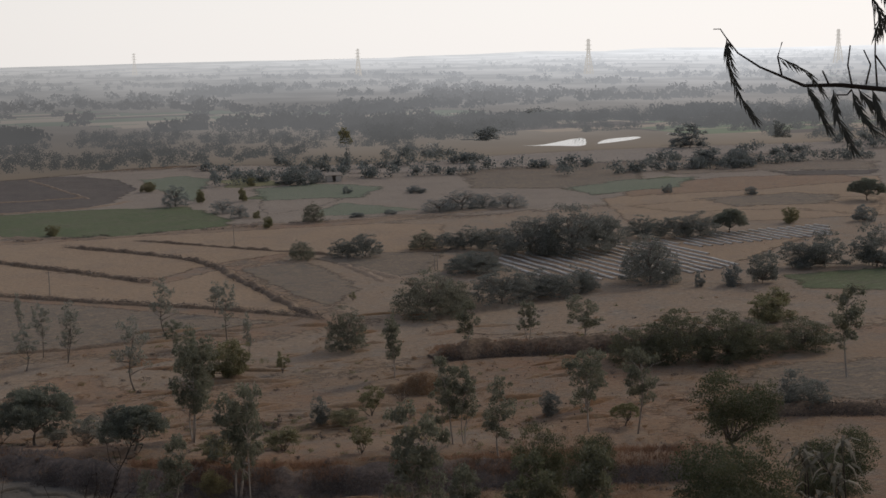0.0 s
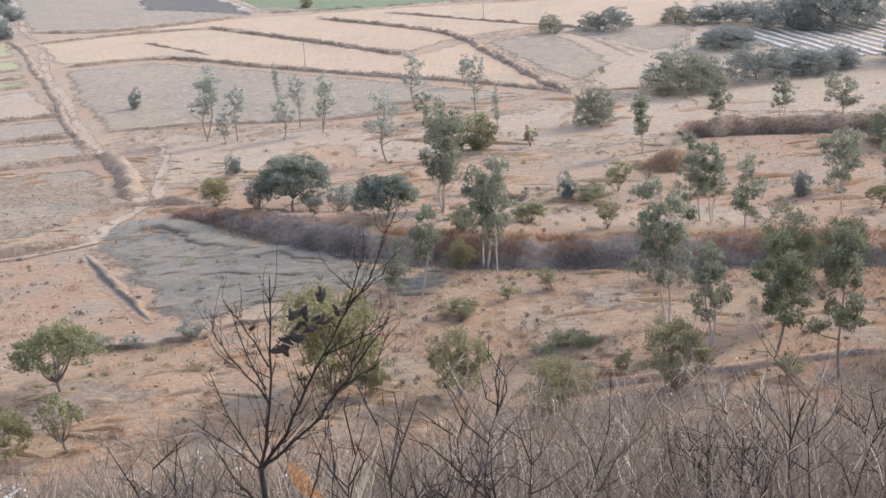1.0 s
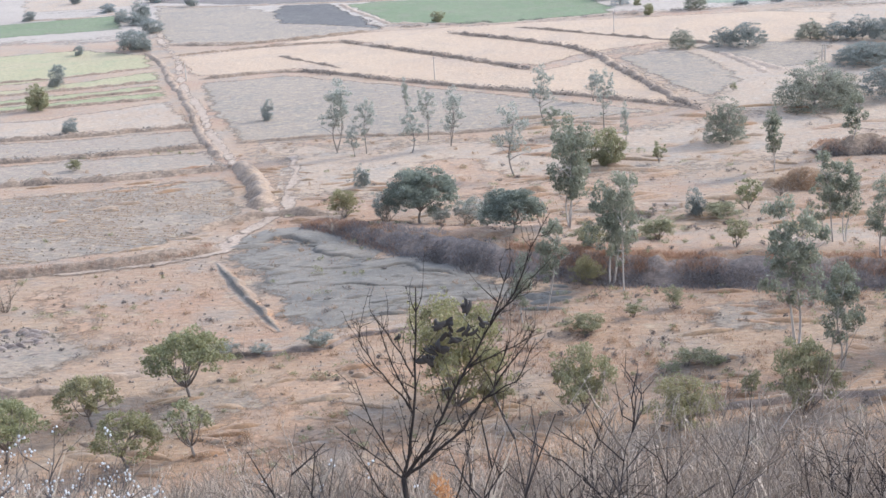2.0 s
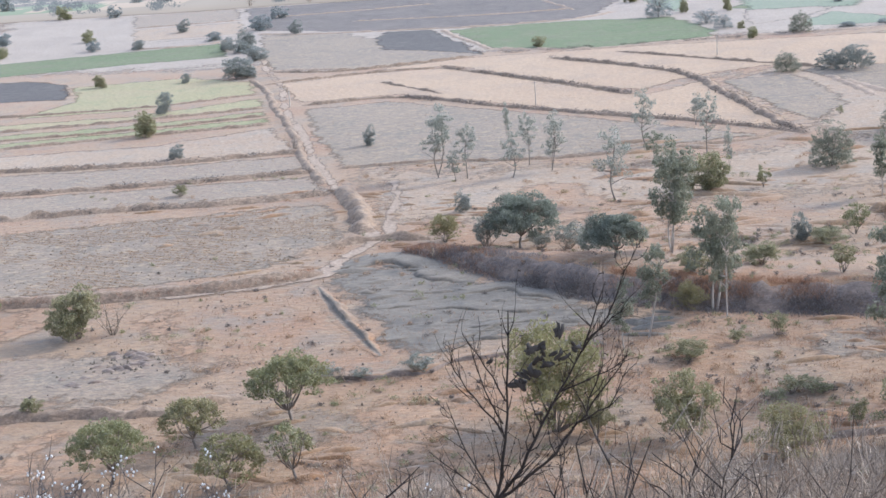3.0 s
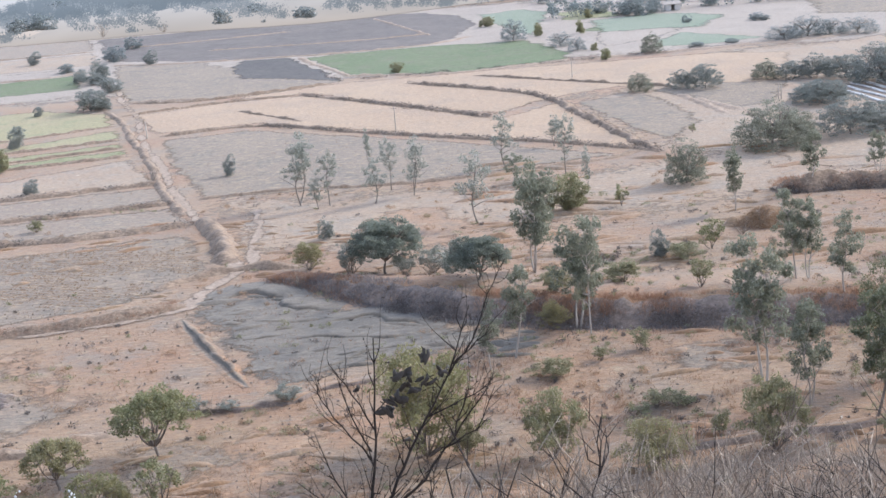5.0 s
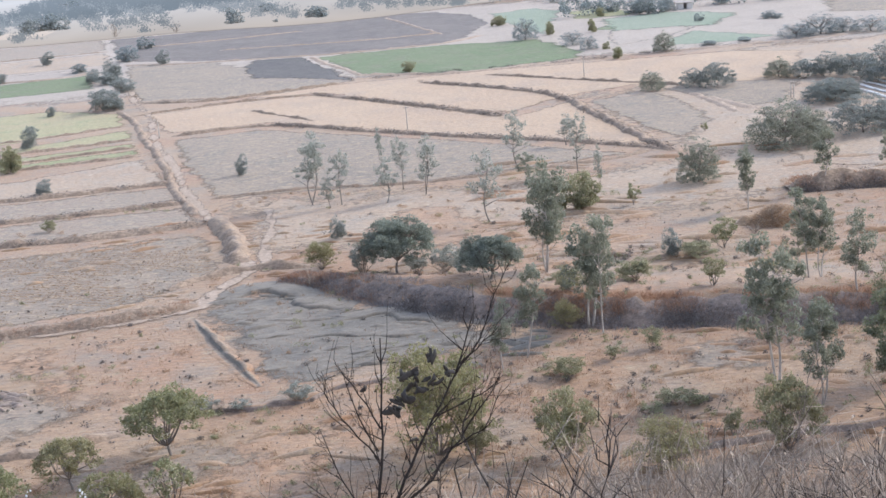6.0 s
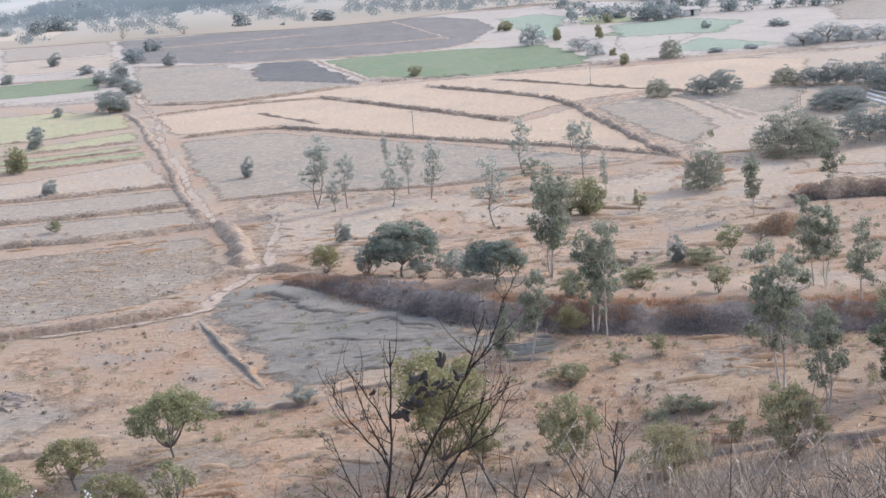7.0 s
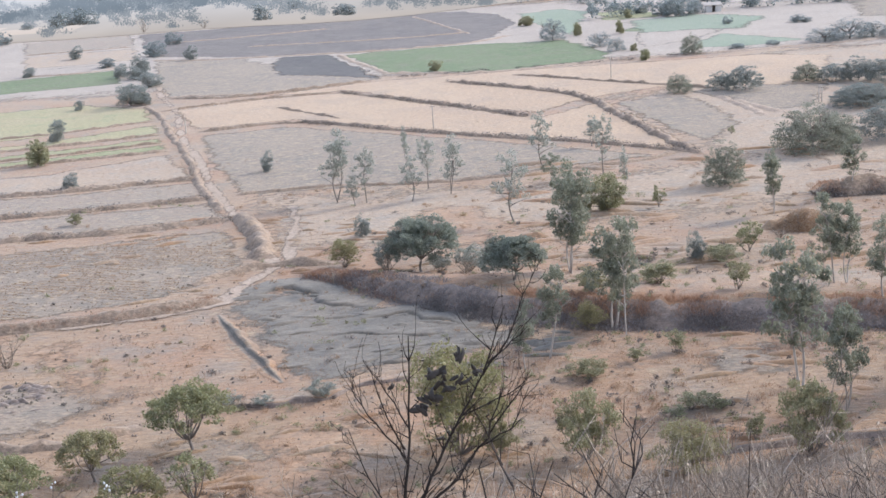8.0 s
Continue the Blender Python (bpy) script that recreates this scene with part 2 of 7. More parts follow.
FARLEAF = foliage("haze_greyed_leaves", (0.215, 0.235, 0.225), (0.255, 0.275, 0.262), (0.29, 0.298, 0.28), 0.3, 0.45)
BANKSCRUB = foliage("grey_brown_bank_scrub", (0.19, 0.166, 0.158), (0.25, 0.214, 0.2), (0.31, 0.255, 0.226), 0.3, 0.3)
GREEN = foliage("fresh_green_leaves", (0.182, 0.184, 0.082), (0.272, 0.265, 0.122), (0.336, 0.302, 0.156), 0.4, 0.4)
YELLOW = foliage("yellow_green_leaves", (0.215, 0.198, 0.088), (0.295, 0.265, 0.125), (0.35, 0.29, 0.16), 0.35, 0.42)
OLIVE = foliage("olive_leaves", (0.215, 0.212, 0.10), (0.30, 0.285, 0.14), (0.36, 0.30, 0.185), 0.35, 0.35)
PALEBARK = bark("pale_eucalyptus_bark", (0.58, 0.52, 0.455), (0.34, 0.285, 0.24), 3)
BROWNBARK = bark("brown_bark", (0.15, 0.125, 0.105), (0.24, 0.20, 0.17))
TWIG = bark("bare_twig_bark", (0.066, 0.049, 0.039), (0.50, 0.40, 0.31), 9, True)
POD = bark("pale_dry_pod", (0.52, 0.43, 0.34), (0.36, 0.28, 0.21), 30)
TWIGDARK = bark("dark_twig_bark", (0.022, 0.017, 0.015), (0.045, 0.034, 0.028), 20)


# ---- helpers for meshes ----
def mesh_of(name, verts, faces, mat, smooth=False):
    me = bpy.data.meshes.new(name)
    me.from_pydata([tuple(v) for v in verts], [], faces)
    me.materials.append(mat)
    if smooth:
        me.shade_smooth()
    return me


def part(name, me, parent, label=""):
    ob = new(name, me)
    ob.parent = parent
    if label:
        ob["label"] = label
    return ob


def quads_mesh(name, corners, mat):
    """A mesh of loose four-cornered pieces from an array (n, 4, 3)."""
    n = len(corners)
    me = bpy.data.meshes.new(name)
    me.vertices.add(n * 4)
    me.vertices.foreach_set("co", corners.astype(np.float32).ravel())
    me.loops.add(n * 4)
    me.loops.foreach_set("vertex_index", np.arange(n * 4, dtype=np.int32))
    me.polygons.add(n)
    me.polygons.foreach_set("loop_start", np.arange(0, n * 4, 4, dtype=np.int32))
    me.materials.append(mat)
    me.update()
    me.validate()
    return me


def tube(V, F, pts, radii, sides=5):
    """Adds a tapered tube along pts to the lists V and F."""
    pts = [Vector(p) for p in pts]
    start = len(V)
    for i, p in enumerate(pts):
        d = (pts[min(i + 1, len(pts) - 1)] - pts[max(i - 1, 0)]).normalized()
        a = d.orthogonal().normalized() if abs(d.z) > 0.95 else d.cross(Vector((0, 0, 1))).normalized()
        b = d.cross(a)
        for k in range(sides):
            w = 2 * math.pi * k / sides
            V.append(p + (a * math.cos(w) + b * math.sin(w)) * radii[i])
    for i in range(len(pts) - 1):
        for k in range(sides):
            q = start + i * sides + k
            r = start + i * sides + (k + 1) % sides
            F.append((q, r, r + sides, q + sides))
    F.append(tuple(start + (len(pts) - 1) * sides + k for k in range(sides)))


def bent(rng, a, b, n, wobble):
    """Points from a to b with a natural bend."""
    a, b = np.array(a, float), np.array(b, float)
    off = rng.normal(0, wobble, 3)
    off2 = rng.normal(0, wobble * 0.5, 3)
    out = []
    for i in range(n + 1):
        s = i / n
        out.append(a + (b - a) * s + off * math.sin(math.pi * s) + off2 * math.sin(2 * math.pi * s))
    return out


def leaf_cards(rng, centres, spread, per, length, width, droop=0.0):
    """Small pointed leaves round each centre, as an array (n, 4, 3)."""
    c = np.repeat(np.asarray(centres, float), per, axis=0)
    n = len(c)
    sp = np.broadcast_to(np.asarray(spread, float), (3,))
    c = c + rng.normal(0, 1, (n, 3)) * sp
    d = rng.normal(0, 1, (n, 3))
    d[:, 2] -= droop
    d /= np.linalg.norm(d, axis=1, keepdims=True)
    s = np.cross(d, rng.normal(0, 1, (n, 3)))
    s /= np.linalg.norm(s, axis=1, keepdims=True)
    k = rng.uniform(0.6, 1.35, (n, 1))
    d, s = d * length * k / 2, s * width * k / 2
    return np.stack([c - d, c + s - d * 0.1, c + d, c - s - d * 0.1], axis=1)


def fitted(C, wide, high):
    """Crown centres stretched so that the outermost reach the given width and height."""
    C = np.asarray(C, float)
    r = np.percentile(np.hypot(C[:, 0], C[:, 1]), 94)
    C[:, :2] *= 0.46 * wide / r
    top = np.percentile(C[:, 2], 97)
    C[:, 2] *= 0.95 * high / top
    return C


def profile(y, pts):
    return float(np.interp(y, [p[0] for p in pts], [p[1] for p in pts]))


HILL = [(-120, 40.5), (-6, 38.8), (0, 38.35), (2.5, 37.4), (6, 35.6), (10, 33.7), (15, 31.4), (20, 29.2), (25, 26.9), (32, 22.8), (40, 17.6), (60, 7.0), (78, 0.8), (84, 0)]


def height(x, y):
    """The ground's height: the hillside under the camera, the level plain beyond it."""
    z = profile(y + 2.0 * math.sin(x * 0.045), HILL)
    if z > 0.3:
        z += 0.25 * noise.noise((x * 0.22, y * 0.22, 3.1)) * min(1, z / 4) * min(1, abs(y) / 4 + abs(x) / 6)
    return z


BANK = [(-16.6, 147.6), (-13.0, 145.4), (-5.7, 137.0), (2.1, 129.3), (11.4, 124.3), (16.4, 122.3), (28.5, 119.4), (41.3, 116.9), (55.0, 114.0)]
BANK_HIGH, BANK_WIDE, BANK_CREST = 2.1, 20.0, 0.125


def line_through(pts, step):
    """Even points along a smooth curve through pts, with z = 0."""
    P = [np.array(p, float) for p in pts]
    P = [2 * P[0] - P[1]] + P + [2 * P[-1] - P[-2]]
    out = []
    for i in range(1, len(P) - 2):
        n = max(2, int(np.linalg.norm(P[i + 1] - P[i]) / step))
        for k in range(n):
            t = k / n
            out.append(0.5 * (2 * P[i] + (P[i + 1] - P[i - 1]) * t + (2 * P[i - 1] - 5 * P[i] + 4 * P[i + 1] - P[i + 2]) * t * t
                              + (3 * P[i] - P[i - 1] - 3 * P[i + 1] + P[i + 2]) * t ** 3))
    out.append(P[-2])
    return out


# ---- ground: one sheet from the hill to the horizon ----
def axis(near, step, far, growth):
    a = [0.0]
    s = step
    while a[-1] < far:
        a.append(a[-1] + s)
        if a[-1] > near:
            s *= growth
    return a


_xs = axis(60, 1.5, 4900, 1.12)
_xs = [-v for v in reversed(_xs[1:])] + _xs
_ys = [-v for v in reversed(axis(20, 2.0, 300, 1.3)[1:])] + axis(110, 1.2, 4850, 1.12)
_v = [(x, y, height(x, y)) for y in _ys for x in _xs]
_w = len(_xs)
_f = [(j * _w + i, j * _w + i + 1, (j + 1) * _w + i + 1, (j + 1) * _w + i) for j in range(len(_ys) - 1) for i in range(_w - 1)]
_me = mesh_of("ground", _v, _f, GROUND, True)
_me.materials.append(HILLSOIL)
for p in _me.polygons:
    if p.center.z > 1.0:
        p.material_index = 1
ground = tagged(new("ground", _me), "dry grassy plain below a steep brush-covered hillside", "ground", kind="structure")


# ---- fields: thin sheets of other soil or crop on the plain ----
_field_level = [0.012]


def rim_distance(X, Y, pts):
    """Signed distance of points from a polygon's outline, positive inside."""
    d = np.full(X.shape, 1e9)
    odd = np.zeros(X.shape, bool)
    for (ax, ay), (bx, by) in zip(pts, pts[1:] + pts[:1]):
        ex, ey = bx - ax, by - ay
        t = np.clip(((X - ax) * ex + (Y - ay) * ey) / (ex * ex + ey * ey), 0, 1)
        d = np.minimum(d, np.hypot(X - ax - t * ex, Y - ay - t * ey))
        if by != ay:
            odd ^= ((ay > Y) != (by > Y)) & (X < ax + (Y - ay) * ex / ey)
    return np.where(odd, d, -d)


def field(name, pts, mat, label, rag=0.7, margin=3.0):
    """A thin sheet of soil over a polygon; its rim thins out over the margin."""
    _field_level[0] += 0.0012
    z = _field_level[0]
    x0, x1 = min(p[0] for p in pts) - 3, max(p[0] for p in pts) + 3
    y0, y1 = min(p[1] for p in pts) - 3, max(p[1] for p in pts) + 3
    step = max(0.9, margin * (0.35 if y0 < 500 else 0.7), (x1 - x0) / 90, (y1 - y0) / 90)
    gx, gy = np.arange(x0, x1 + step, step), np.arange(y0, y1 + step, step)
    X, Y = np.meshgrid(gx, gy)
    D = rim_distance(X, Y, pts)
    for k in range(X.shape[0]):
        for l in range(X.shape[1]):
            if abs(D[k, l]) < margin * 2:
                D[k, l] += rag * 1.6 * noise.noise((X[k, l] * 0.25, Y[k, l] * 0.25, z * 40))
    w = X.shape[1]
    keep = {}
    V, A, F = [], [], []
    for k in range(X.shape[0] - 1):
        for l in range(w - 1):
            if max(D[k, l], D[k + 1, l], D[k, l + 1], D[k + 1, l + 1]) <= -0.4 * margin:
                continue
            quad = []
            for a, b in ((k, l), (k, l + 1), (k + 1, l + 1), (k + 1, l)):
                if (a, b) not in keep:
                    keep[(a, b)] = len(V)
                    V.append((X[a, b], Y[a, b], z))
                    A.append(min(1.0, max(-0.3, D[a, b] / margin)))
                quad.append(keep[(a, b)])
            F.append(quad)
    me = bpy.data.meshes.new(name)
    me.from_pydata(V, [], F)
    me.attributes.new("inside", "FLOAT", "POINT").data.foreach_set("value", A)
    me.materials.append(frayed(mat))
    return tagged(new(name, me), label, "field", kind="structure")


# two sheets that put the haze of distance into the ground colour
field("haze_paled_ground", [(-150, 330), (-60, 312), (0, 318), (80, 315), (140, 262), (230, 262), (330, 430), (320, 500), (-200, 500)], FARPALE, "pale ground between far fields, lightened for haze", 6.0, 20.0)
field("haze_paled_ground", [(-24, 158), (-28, 186), (-36, 200), (10, 192), (38, 200), (30, 262), (75, 318), (180, 330), (210, 270), (150, 190), (120, 165), (60, 172), (20, 160)], PALE, "thinly grassed ground between the fields, paler for haze", 4.0, 14.0)
field("ploughed_field", [(-75.3, 166.7), (-50.2, 171.1), (-28.0, 175.6), (-23.4, 155.5), (-27.4, 147.4), (-33.9, 142.0), (-46.4, 138.5), (-63.1, 137.0)], GREY, "grey bare ploughed field with pale clods")
field("fallow_field", [(-84.2, 188.3), (-52.1, 190.7), (-33.0, 192.8), (-29.1, 181.1), (-55.7, 177.3), (-78.1, 173.4)], STRIP, "narrow greyish fallow strip between low earth bunds")
field("fallow_field", [(-91.5, 205.9), (-59.4, 205.9), (-37.1, 208.6), (-33.6, 196.1), (-52.7, 193.0), (-84.9, 189.9)], STRIP, "narrow pinkish fallow strip between low earth bunds")
field("fallow_field", [(-97.9, 221.5), (-64.2, 224.4), (-46.9, 236.1), (-40.2, 216.8), (-37.5, 211.4), (-60.1, 208.6), (-92.2, 207.7)], PALE, "pale dry fallow field beside a dirt lane")
field("crop_field", [(-102.9, 233.7), (-78.0, 238.1), (-49.2, 246.0), (-47.2, 239.5), (-73.6, 233.5), (-88.8, 228.2), (-100.1, 226.9)], LIGHTCROP, "light green young crop strip")
field("crop_field", [(-106.4, 242.1), (-75.1, 246.0), (-50.8, 253.8), (-49.4, 247.2), (-73.1, 239.4), (-103.4, 234.8)], LIGHTCROP, "light green young crop strip beside a bund")
field("stubble_field", [(-111.7, 255.1), (-78.1, 256.5), (-54.8, 270.5), (-51.2, 255.8), (-76.2, 249.8), (-107.4, 244.6)], YELLOWCROP, "yellow stubble strip")
field("stubble_field", [(-103.9, 302.0), (-78.5, 307.7), (-61.6, 293.6), (-56.4, 276.1), (-79.7, 262.1), (-102.7, 260.4), (-96.7, 280.1)], YELLOWCROP, "broad yellow stubble field")
field("ploughed_field", [(-136.8, 315.9), (-118.8, 318.6), (-105.8, 307.8), (-97.5, 282.5), (-124.4, 285.8)], WETSOIL, "dark ploughed strip beside stubble")
field("crop_field", [(-152.0, 352.8), (-109.6, 367.1), (-84.8, 373.2), (-76.5, 341.3), (-101.0, 336.8), (-140.3, 324.4)], GREENCROP, "deep green crop field far on the plain")
field("fallow_field", [(-151.9, 521.3), (-140.4, 525.2), (-114.8, 522.4), (-105.0, 489.4), (-118.3, 484.0), (-139.6, 477.4)], FARPALE, "whitish dry strip far on the plain", 1.2, 3.0)
field("fallow_field", [(-138.9, 475.1), (-117.8, 481.7), (-103.5, 482.5), (-93.3, 441.1), (-102.3, 437.6), (-127.6, 434.5)], STRIP, "grey-pink fallow strip far on the plain", 1.2, 3.0)
field("fallow_field", [(-125.5, 427.2), (-100.6, 430.2), (-91.5, 431.7), (-82.6, 395.0), (-115.4, 390.9)], PALE, "pinkish fallow strip far on the plain", 1.2, 3.0)
field("fallow_field", [(-114.5, 387.8), (-81.7, 390.4), (-80.8, 378.3), (-87.6, 371.6), (-110.1, 372.1)], FARPALE, "pale dusty strip beside green crop", 1.2, 3.0)
field("ploughed_field", [(-100.8, 478.5), (-64.0, 481.4), (-33.6, 488.1), (-6.3, 486.7), (10.9, 478.0), (21.3, 457.5), (24.7, 424.3), (16.2, 388.4), (8.0, 377.9), (-17.6, 373.5), (-51.6, 381.5), (-82.3, 401.7)], DARKSOIL, "broad dark ploughed field", 1.2, 3.0)
field("fallow_field", [(-79.8, 394.6), (-51.3, 378.7), (-43.4, 362.2), (-28.1, 372.5), (-12.9, 315.2), (-27.3, 304.7), (-41.8, 302.0), (-61.3, 308.9), (-68.1, 337.0)], GREY, "grey fallow field behind the golden stubble", 1.2, 3.0)
field("ploughed_field", [(-43.6, 359.9), (-41.9, 376.5), (-28.2, 373.9), (-19.2, 342.3), (-12.9, 315.2), (-27.8, 328.0), (-38.4, 334.3)], WETSOIL, "small dark ploughed triangle of soil", 1.2, 3.0)
field("crop_field", [(-26.5, 371.5), (9.5, 375.4), (33.0, 368.3), (37.6, 356.5), (41.0, 335.9), (39.3, 322.8), (20.3, 315.5), (7.5, 315.0), (-11.8, 324.7), (-16.3, 338.2)], GREENCROP, "bright green irrigated crop field", 1.2, 3.0)
field("crop_field", [(26.7, 454.9), (42.0, 463.1), (48.2, 444.0), (37.9, 379.6), (34.3, 382.4), (27.9, 421.7)], FARCROP, "dull green crop plot among trees", 1.2, 3.0)
field("crop_field", [(48.9, 439.1), (65.4, 445.6), (67.1, 412.7), (48.7, 411.6)], LIGHTCROP, "light green crop plot among trees", 1.2, 3.0)
field("crop_field", [(49.8, 383.0), (64.7, 398.1), (82.2, 401.3), (69.6, 381.8), (51.8, 375.1)], GREENCROP, "green crop strip among far trees", 1.2, 3.0)
field("fallow_field", [(52.0, 371.8), (70.7, 379.2), (80.4, 374.5), (63.5, 348.5), (48.4, 337.0)], FARPALE, "pale dry field far on the plain", 1.2, 3.0)
field("crop_field", [(62.0, 344.2), (72.6, 358.8), (83.0, 342.1), (88.7, 332.4), (74.2, 327.5), (59.4, 330.5)], FARCROP, "dull green strip along a bund", 1.2, 3.0)
field("crop_field", [(-68.8, 520.7), (-48.9, 530.0), (-8.6, 523.7), (11.9, 511.7), (9.2, 486.6), (-6.3, 489.1), (-33.8, 490.4), (-64.8, 488.3)], LIGHTCROP, "pale green strip behind the ploughed field", 1.2, 3.0)
field("fallow_field", [(63.1, 279.5), (66.3, 264.7), (74.7, 264.0), (64.8, 239.6), (55.7, 234.4), (51.6, 251.4), (46.4, 262.4)], GREY, "grey scrubby fallow ground under broad trees", 1.2, 3.0)
field("stubble_field", [(-55.7, 287.8), (-39.9, 295.4), (-19.6, 297.8), (4.8, 263.1), (17.2, 247.1), (30.8, 261.6), (37.1, 215.5), (36.2, 204.4), (22.1, 219.0), (6.7, 231.0), (-27.3, 262.7), (-46.9, 259.9)], TAN, "golden dry stubble field")
field("stubble_field", [(-41.7, 299.6), (-15.3, 312.2), (18.6, 314.1), (71.8, 311.9), (85.1, 302.8), (73.4, 260.8), (42.6, 271.2), (31.3, 265.8), (25.6, 261.1), (17.4, 249.6), (4.8, 263.1), (-19.6, 297.8)], TAN, "golden dry stubble field beyond a bund")
field("fallow_field", [(-44.5, 252.7), (-27.7, 256.3), (6.6, 227.8), (33.3, 202.7), (25.9, 201.7), (0.6, 194.7), (-29.7, 195.7), (-38.6, 224.9)], GREY, "grey bare field behind slender trees")
field("fallow_field", [(30.8, 258.7), (46.9, 260.0), (49.3, 237.4), (48.5, 224.9), (40.4, 210.4), (37.6, 218.4)], GREY, "grey fallow corner field")
field("gully_floor", [(-24.2, 136.5), (-22.0, 144.5), (-14.7, 145.7), (-5.9, 136.1), (1.8, 129.8), (9.9, 124.2), (5.4, 117.5), (-5.4, 116.1), (-12.1, 112.7), (-15.7, 114.6)], SILT, "grey silty gully floor below a bank", 2.2, 7.0)
for pts, text in (
        ([(-19.6, 98.5), (-16.8, 103.4), (-12.8, 104.2), (-8.4, 105.5), (-7.0, 96.0), (-7.8, 88.2), (-16.3, 87.2)], "rust-orange grass patch at the hill's foot"),
        ([(5.0, 108.6), (10.7, 109.0), (11.1, 107.0), (9.1, 105.5), (5.0, 105.7)], "small rust-orange grass patch"),
        ([(26.2, 141.3), (35.2, 141.7), (34.4, 136.3), (26.0, 134.7), (19.2, 134.8)], "rust-orange grass behind the gully bank"),
        ([(35.5, 127.7), (42.0, 127.6), (48.0, 118.5), (37.0, 117.6), (33.5, 121.8)], "rust-orange grass among the eucalyptus"),
        ([(-42.3, 128.3), (-38.2, 132.1), (-30.3, 119.8), (-21.4, 109.8), (-26.9, 110.5), (-36.7, 116.1)], "reddish trodden earth beside the gully"),
        ([(-58.9, 135.6), (-52.9, 137.6), (-48.3, 125.8), (-50.6, 122.8), (-54.1, 123.3)], "rust-orange grass below a field bank"),
        ([(-50.3, 113.6), (-48.7, 114.8), (-44.6, 105.0), (-46.6, 104.0)], "reddish earth patch"),
        ([(-43.3, 97.9), (-39.9, 99.7), (-35.3, 90.9), (-41.0, 89.5)], "rust-orange grass patch at the hill's foot"),
        ([(60.9, 144.7), (67.3, 145.0), (63.5, 128.5), (57.9, 116.1), (50.3, 117.0), (50.9, 126.7)], "rust-red grass under dark trees"),
        ([(-8.0, 175.2), (2.4, 181.2), (11.0, 163.2), (18.8, 168.2), (18.4, 145.5), (6.3, 158.1), (-6.1, 155.0)], "warm orange dry grass below slender trees")):
    tagged(field("grass_patch", pts, RUST, text, 2.2, 5.0), category="grass")
# a shaded band of the ground, painted as a darker soil sheet
field("bare_patch", [(-23.9, 102.5), (-20.4, 103.3), (-13.0, 101.2), (-10.8, 96.5), (-18.9, 94.2), (-22.6, 89.7), (-23.4, 97.9)], STRIP, "grey-brown strip at the hill's foot, coloured for shade", 2.0, 5.0)
field("bare_patch", [(-51.6, 119.8), (-36.9, 120.8), (-28.2, 112.1), (-32.4, 103.5), (-47.6, 104.1), (-52.5, 114.0)], STRIP, "grey trampled dusty patch", 1.5, 6.0)
field("bare_patch", [(19.0, 119.0), (28.3, 116.7), (27.9, 109.1), (23.2, 105.3), (18.2, 108.5)], STRIP, "grey bare patch among dry grass", 1.8, 6.0)
field("ploughed_field", [(72.0, 140.0), (80.0, 154.0), (102.0, 150.0), (112.0, 140.0), (100.0, 128.0), (86.0, 131.5)], GREY, "dark bare field behind a low scrubby bank", 1.5, 4.0)
field("crop_field", [(118.1, 210.8), (153.0, 210.8), (133.6, 183.8), (113.9, 197.0)], GREENCROP, "green crop beside dark trees")
field("stubble_field", [(114.5, 249.6), (135.0, 253.7), (143.3, 245.9), (115.9, 224.0)], TAN, "golden stubble beside a furrowed field")
field("furrowed_field", [(81.6, 253.9), (109.1, 259.2), (139.9, 262.7), (157.9, 259.6), (115.4, 222.9), (88.6, 220.5)], TAN, "bare field under rows of pale mulch")
field("bare_patch", [(51.9, 209.3), (71.3, 217.3), (107.2, 207.1), (107.1, 185.1), (74.2, 176.5), (51.8, 183.5)], PALE, "pale dusty ground before a hedge", 1.5)
field("crop_field", [(136.7, 364.6), (174.5, 380.0), (178.5, 365.7), (137.4, 341.2)], GREENCROP, "green crop strip far off")
field("stubble_field", [(134.3, 333.7), (174.9, 354.8), (228.0, 351.3), (181.9, 271.1), (147.9, 275.3), (119.7, 281.2)], TAN, "wide golden stubble field far off")

field("bare_patch", [(125.1, 437.3), (157.6, 441.2), (192.2, 431.7), (160.2, 363.8), (136.7, 359.8), (111.8, 374.2)], GREY, "grey scrubby ground far on the plain", 2.0, 6.0)
field("stubble_field", [(132.1, 316.9), (158.2, 320.8), (180.0, 311.6), (200.9, 307.2), (175.9, 268.8), (164.7, 290.2), (139.1, 296.5)], TAN, "golden stubble strip far on the plain", 2.0, 6.0)
field("fallow_field", [(154.5, 322.8), (184.1, 324.4), (192.8, 311.8), (179.5, 295.1), (155.5, 300.3)], GREY, "grey fallow strip far on the plain", 2.0, 6.0)
field("stubble_field", [(149.0, 361.4), (191.5, 370.0), (222.1, 359.3), (219.4, 337.8), (171.6, 331.6), (140.6, 333.6)], RUST, "reddish stubble strip far on the plain", 2.0, 6.0)
field("crop_field", [(133.3, 361.8), (159.2, 377.6), (183.2, 375.1), (165.1, 348.5), (134.0, 340.3)], FARCROP, "thin dull green crop strip far on the plain", 2.0, 6.0)
field("fallow_field", [(181.0, 402.2), (223.0, 411.4), (253.9, 391.2), (237.9, 366.4), (206.0, 379.9), (174.7, 380.2)], STRIP, "pinkish fallow strip far on the plain", 2.0, 6.0)
field("ploughed_field", [(206.0, 379.9), (237.9, 366.4), (228.3, 351.6), (205.2, 361.7)], DARKSOIL, "dark ploughed strip far on the plain", 2.0, 6.0)
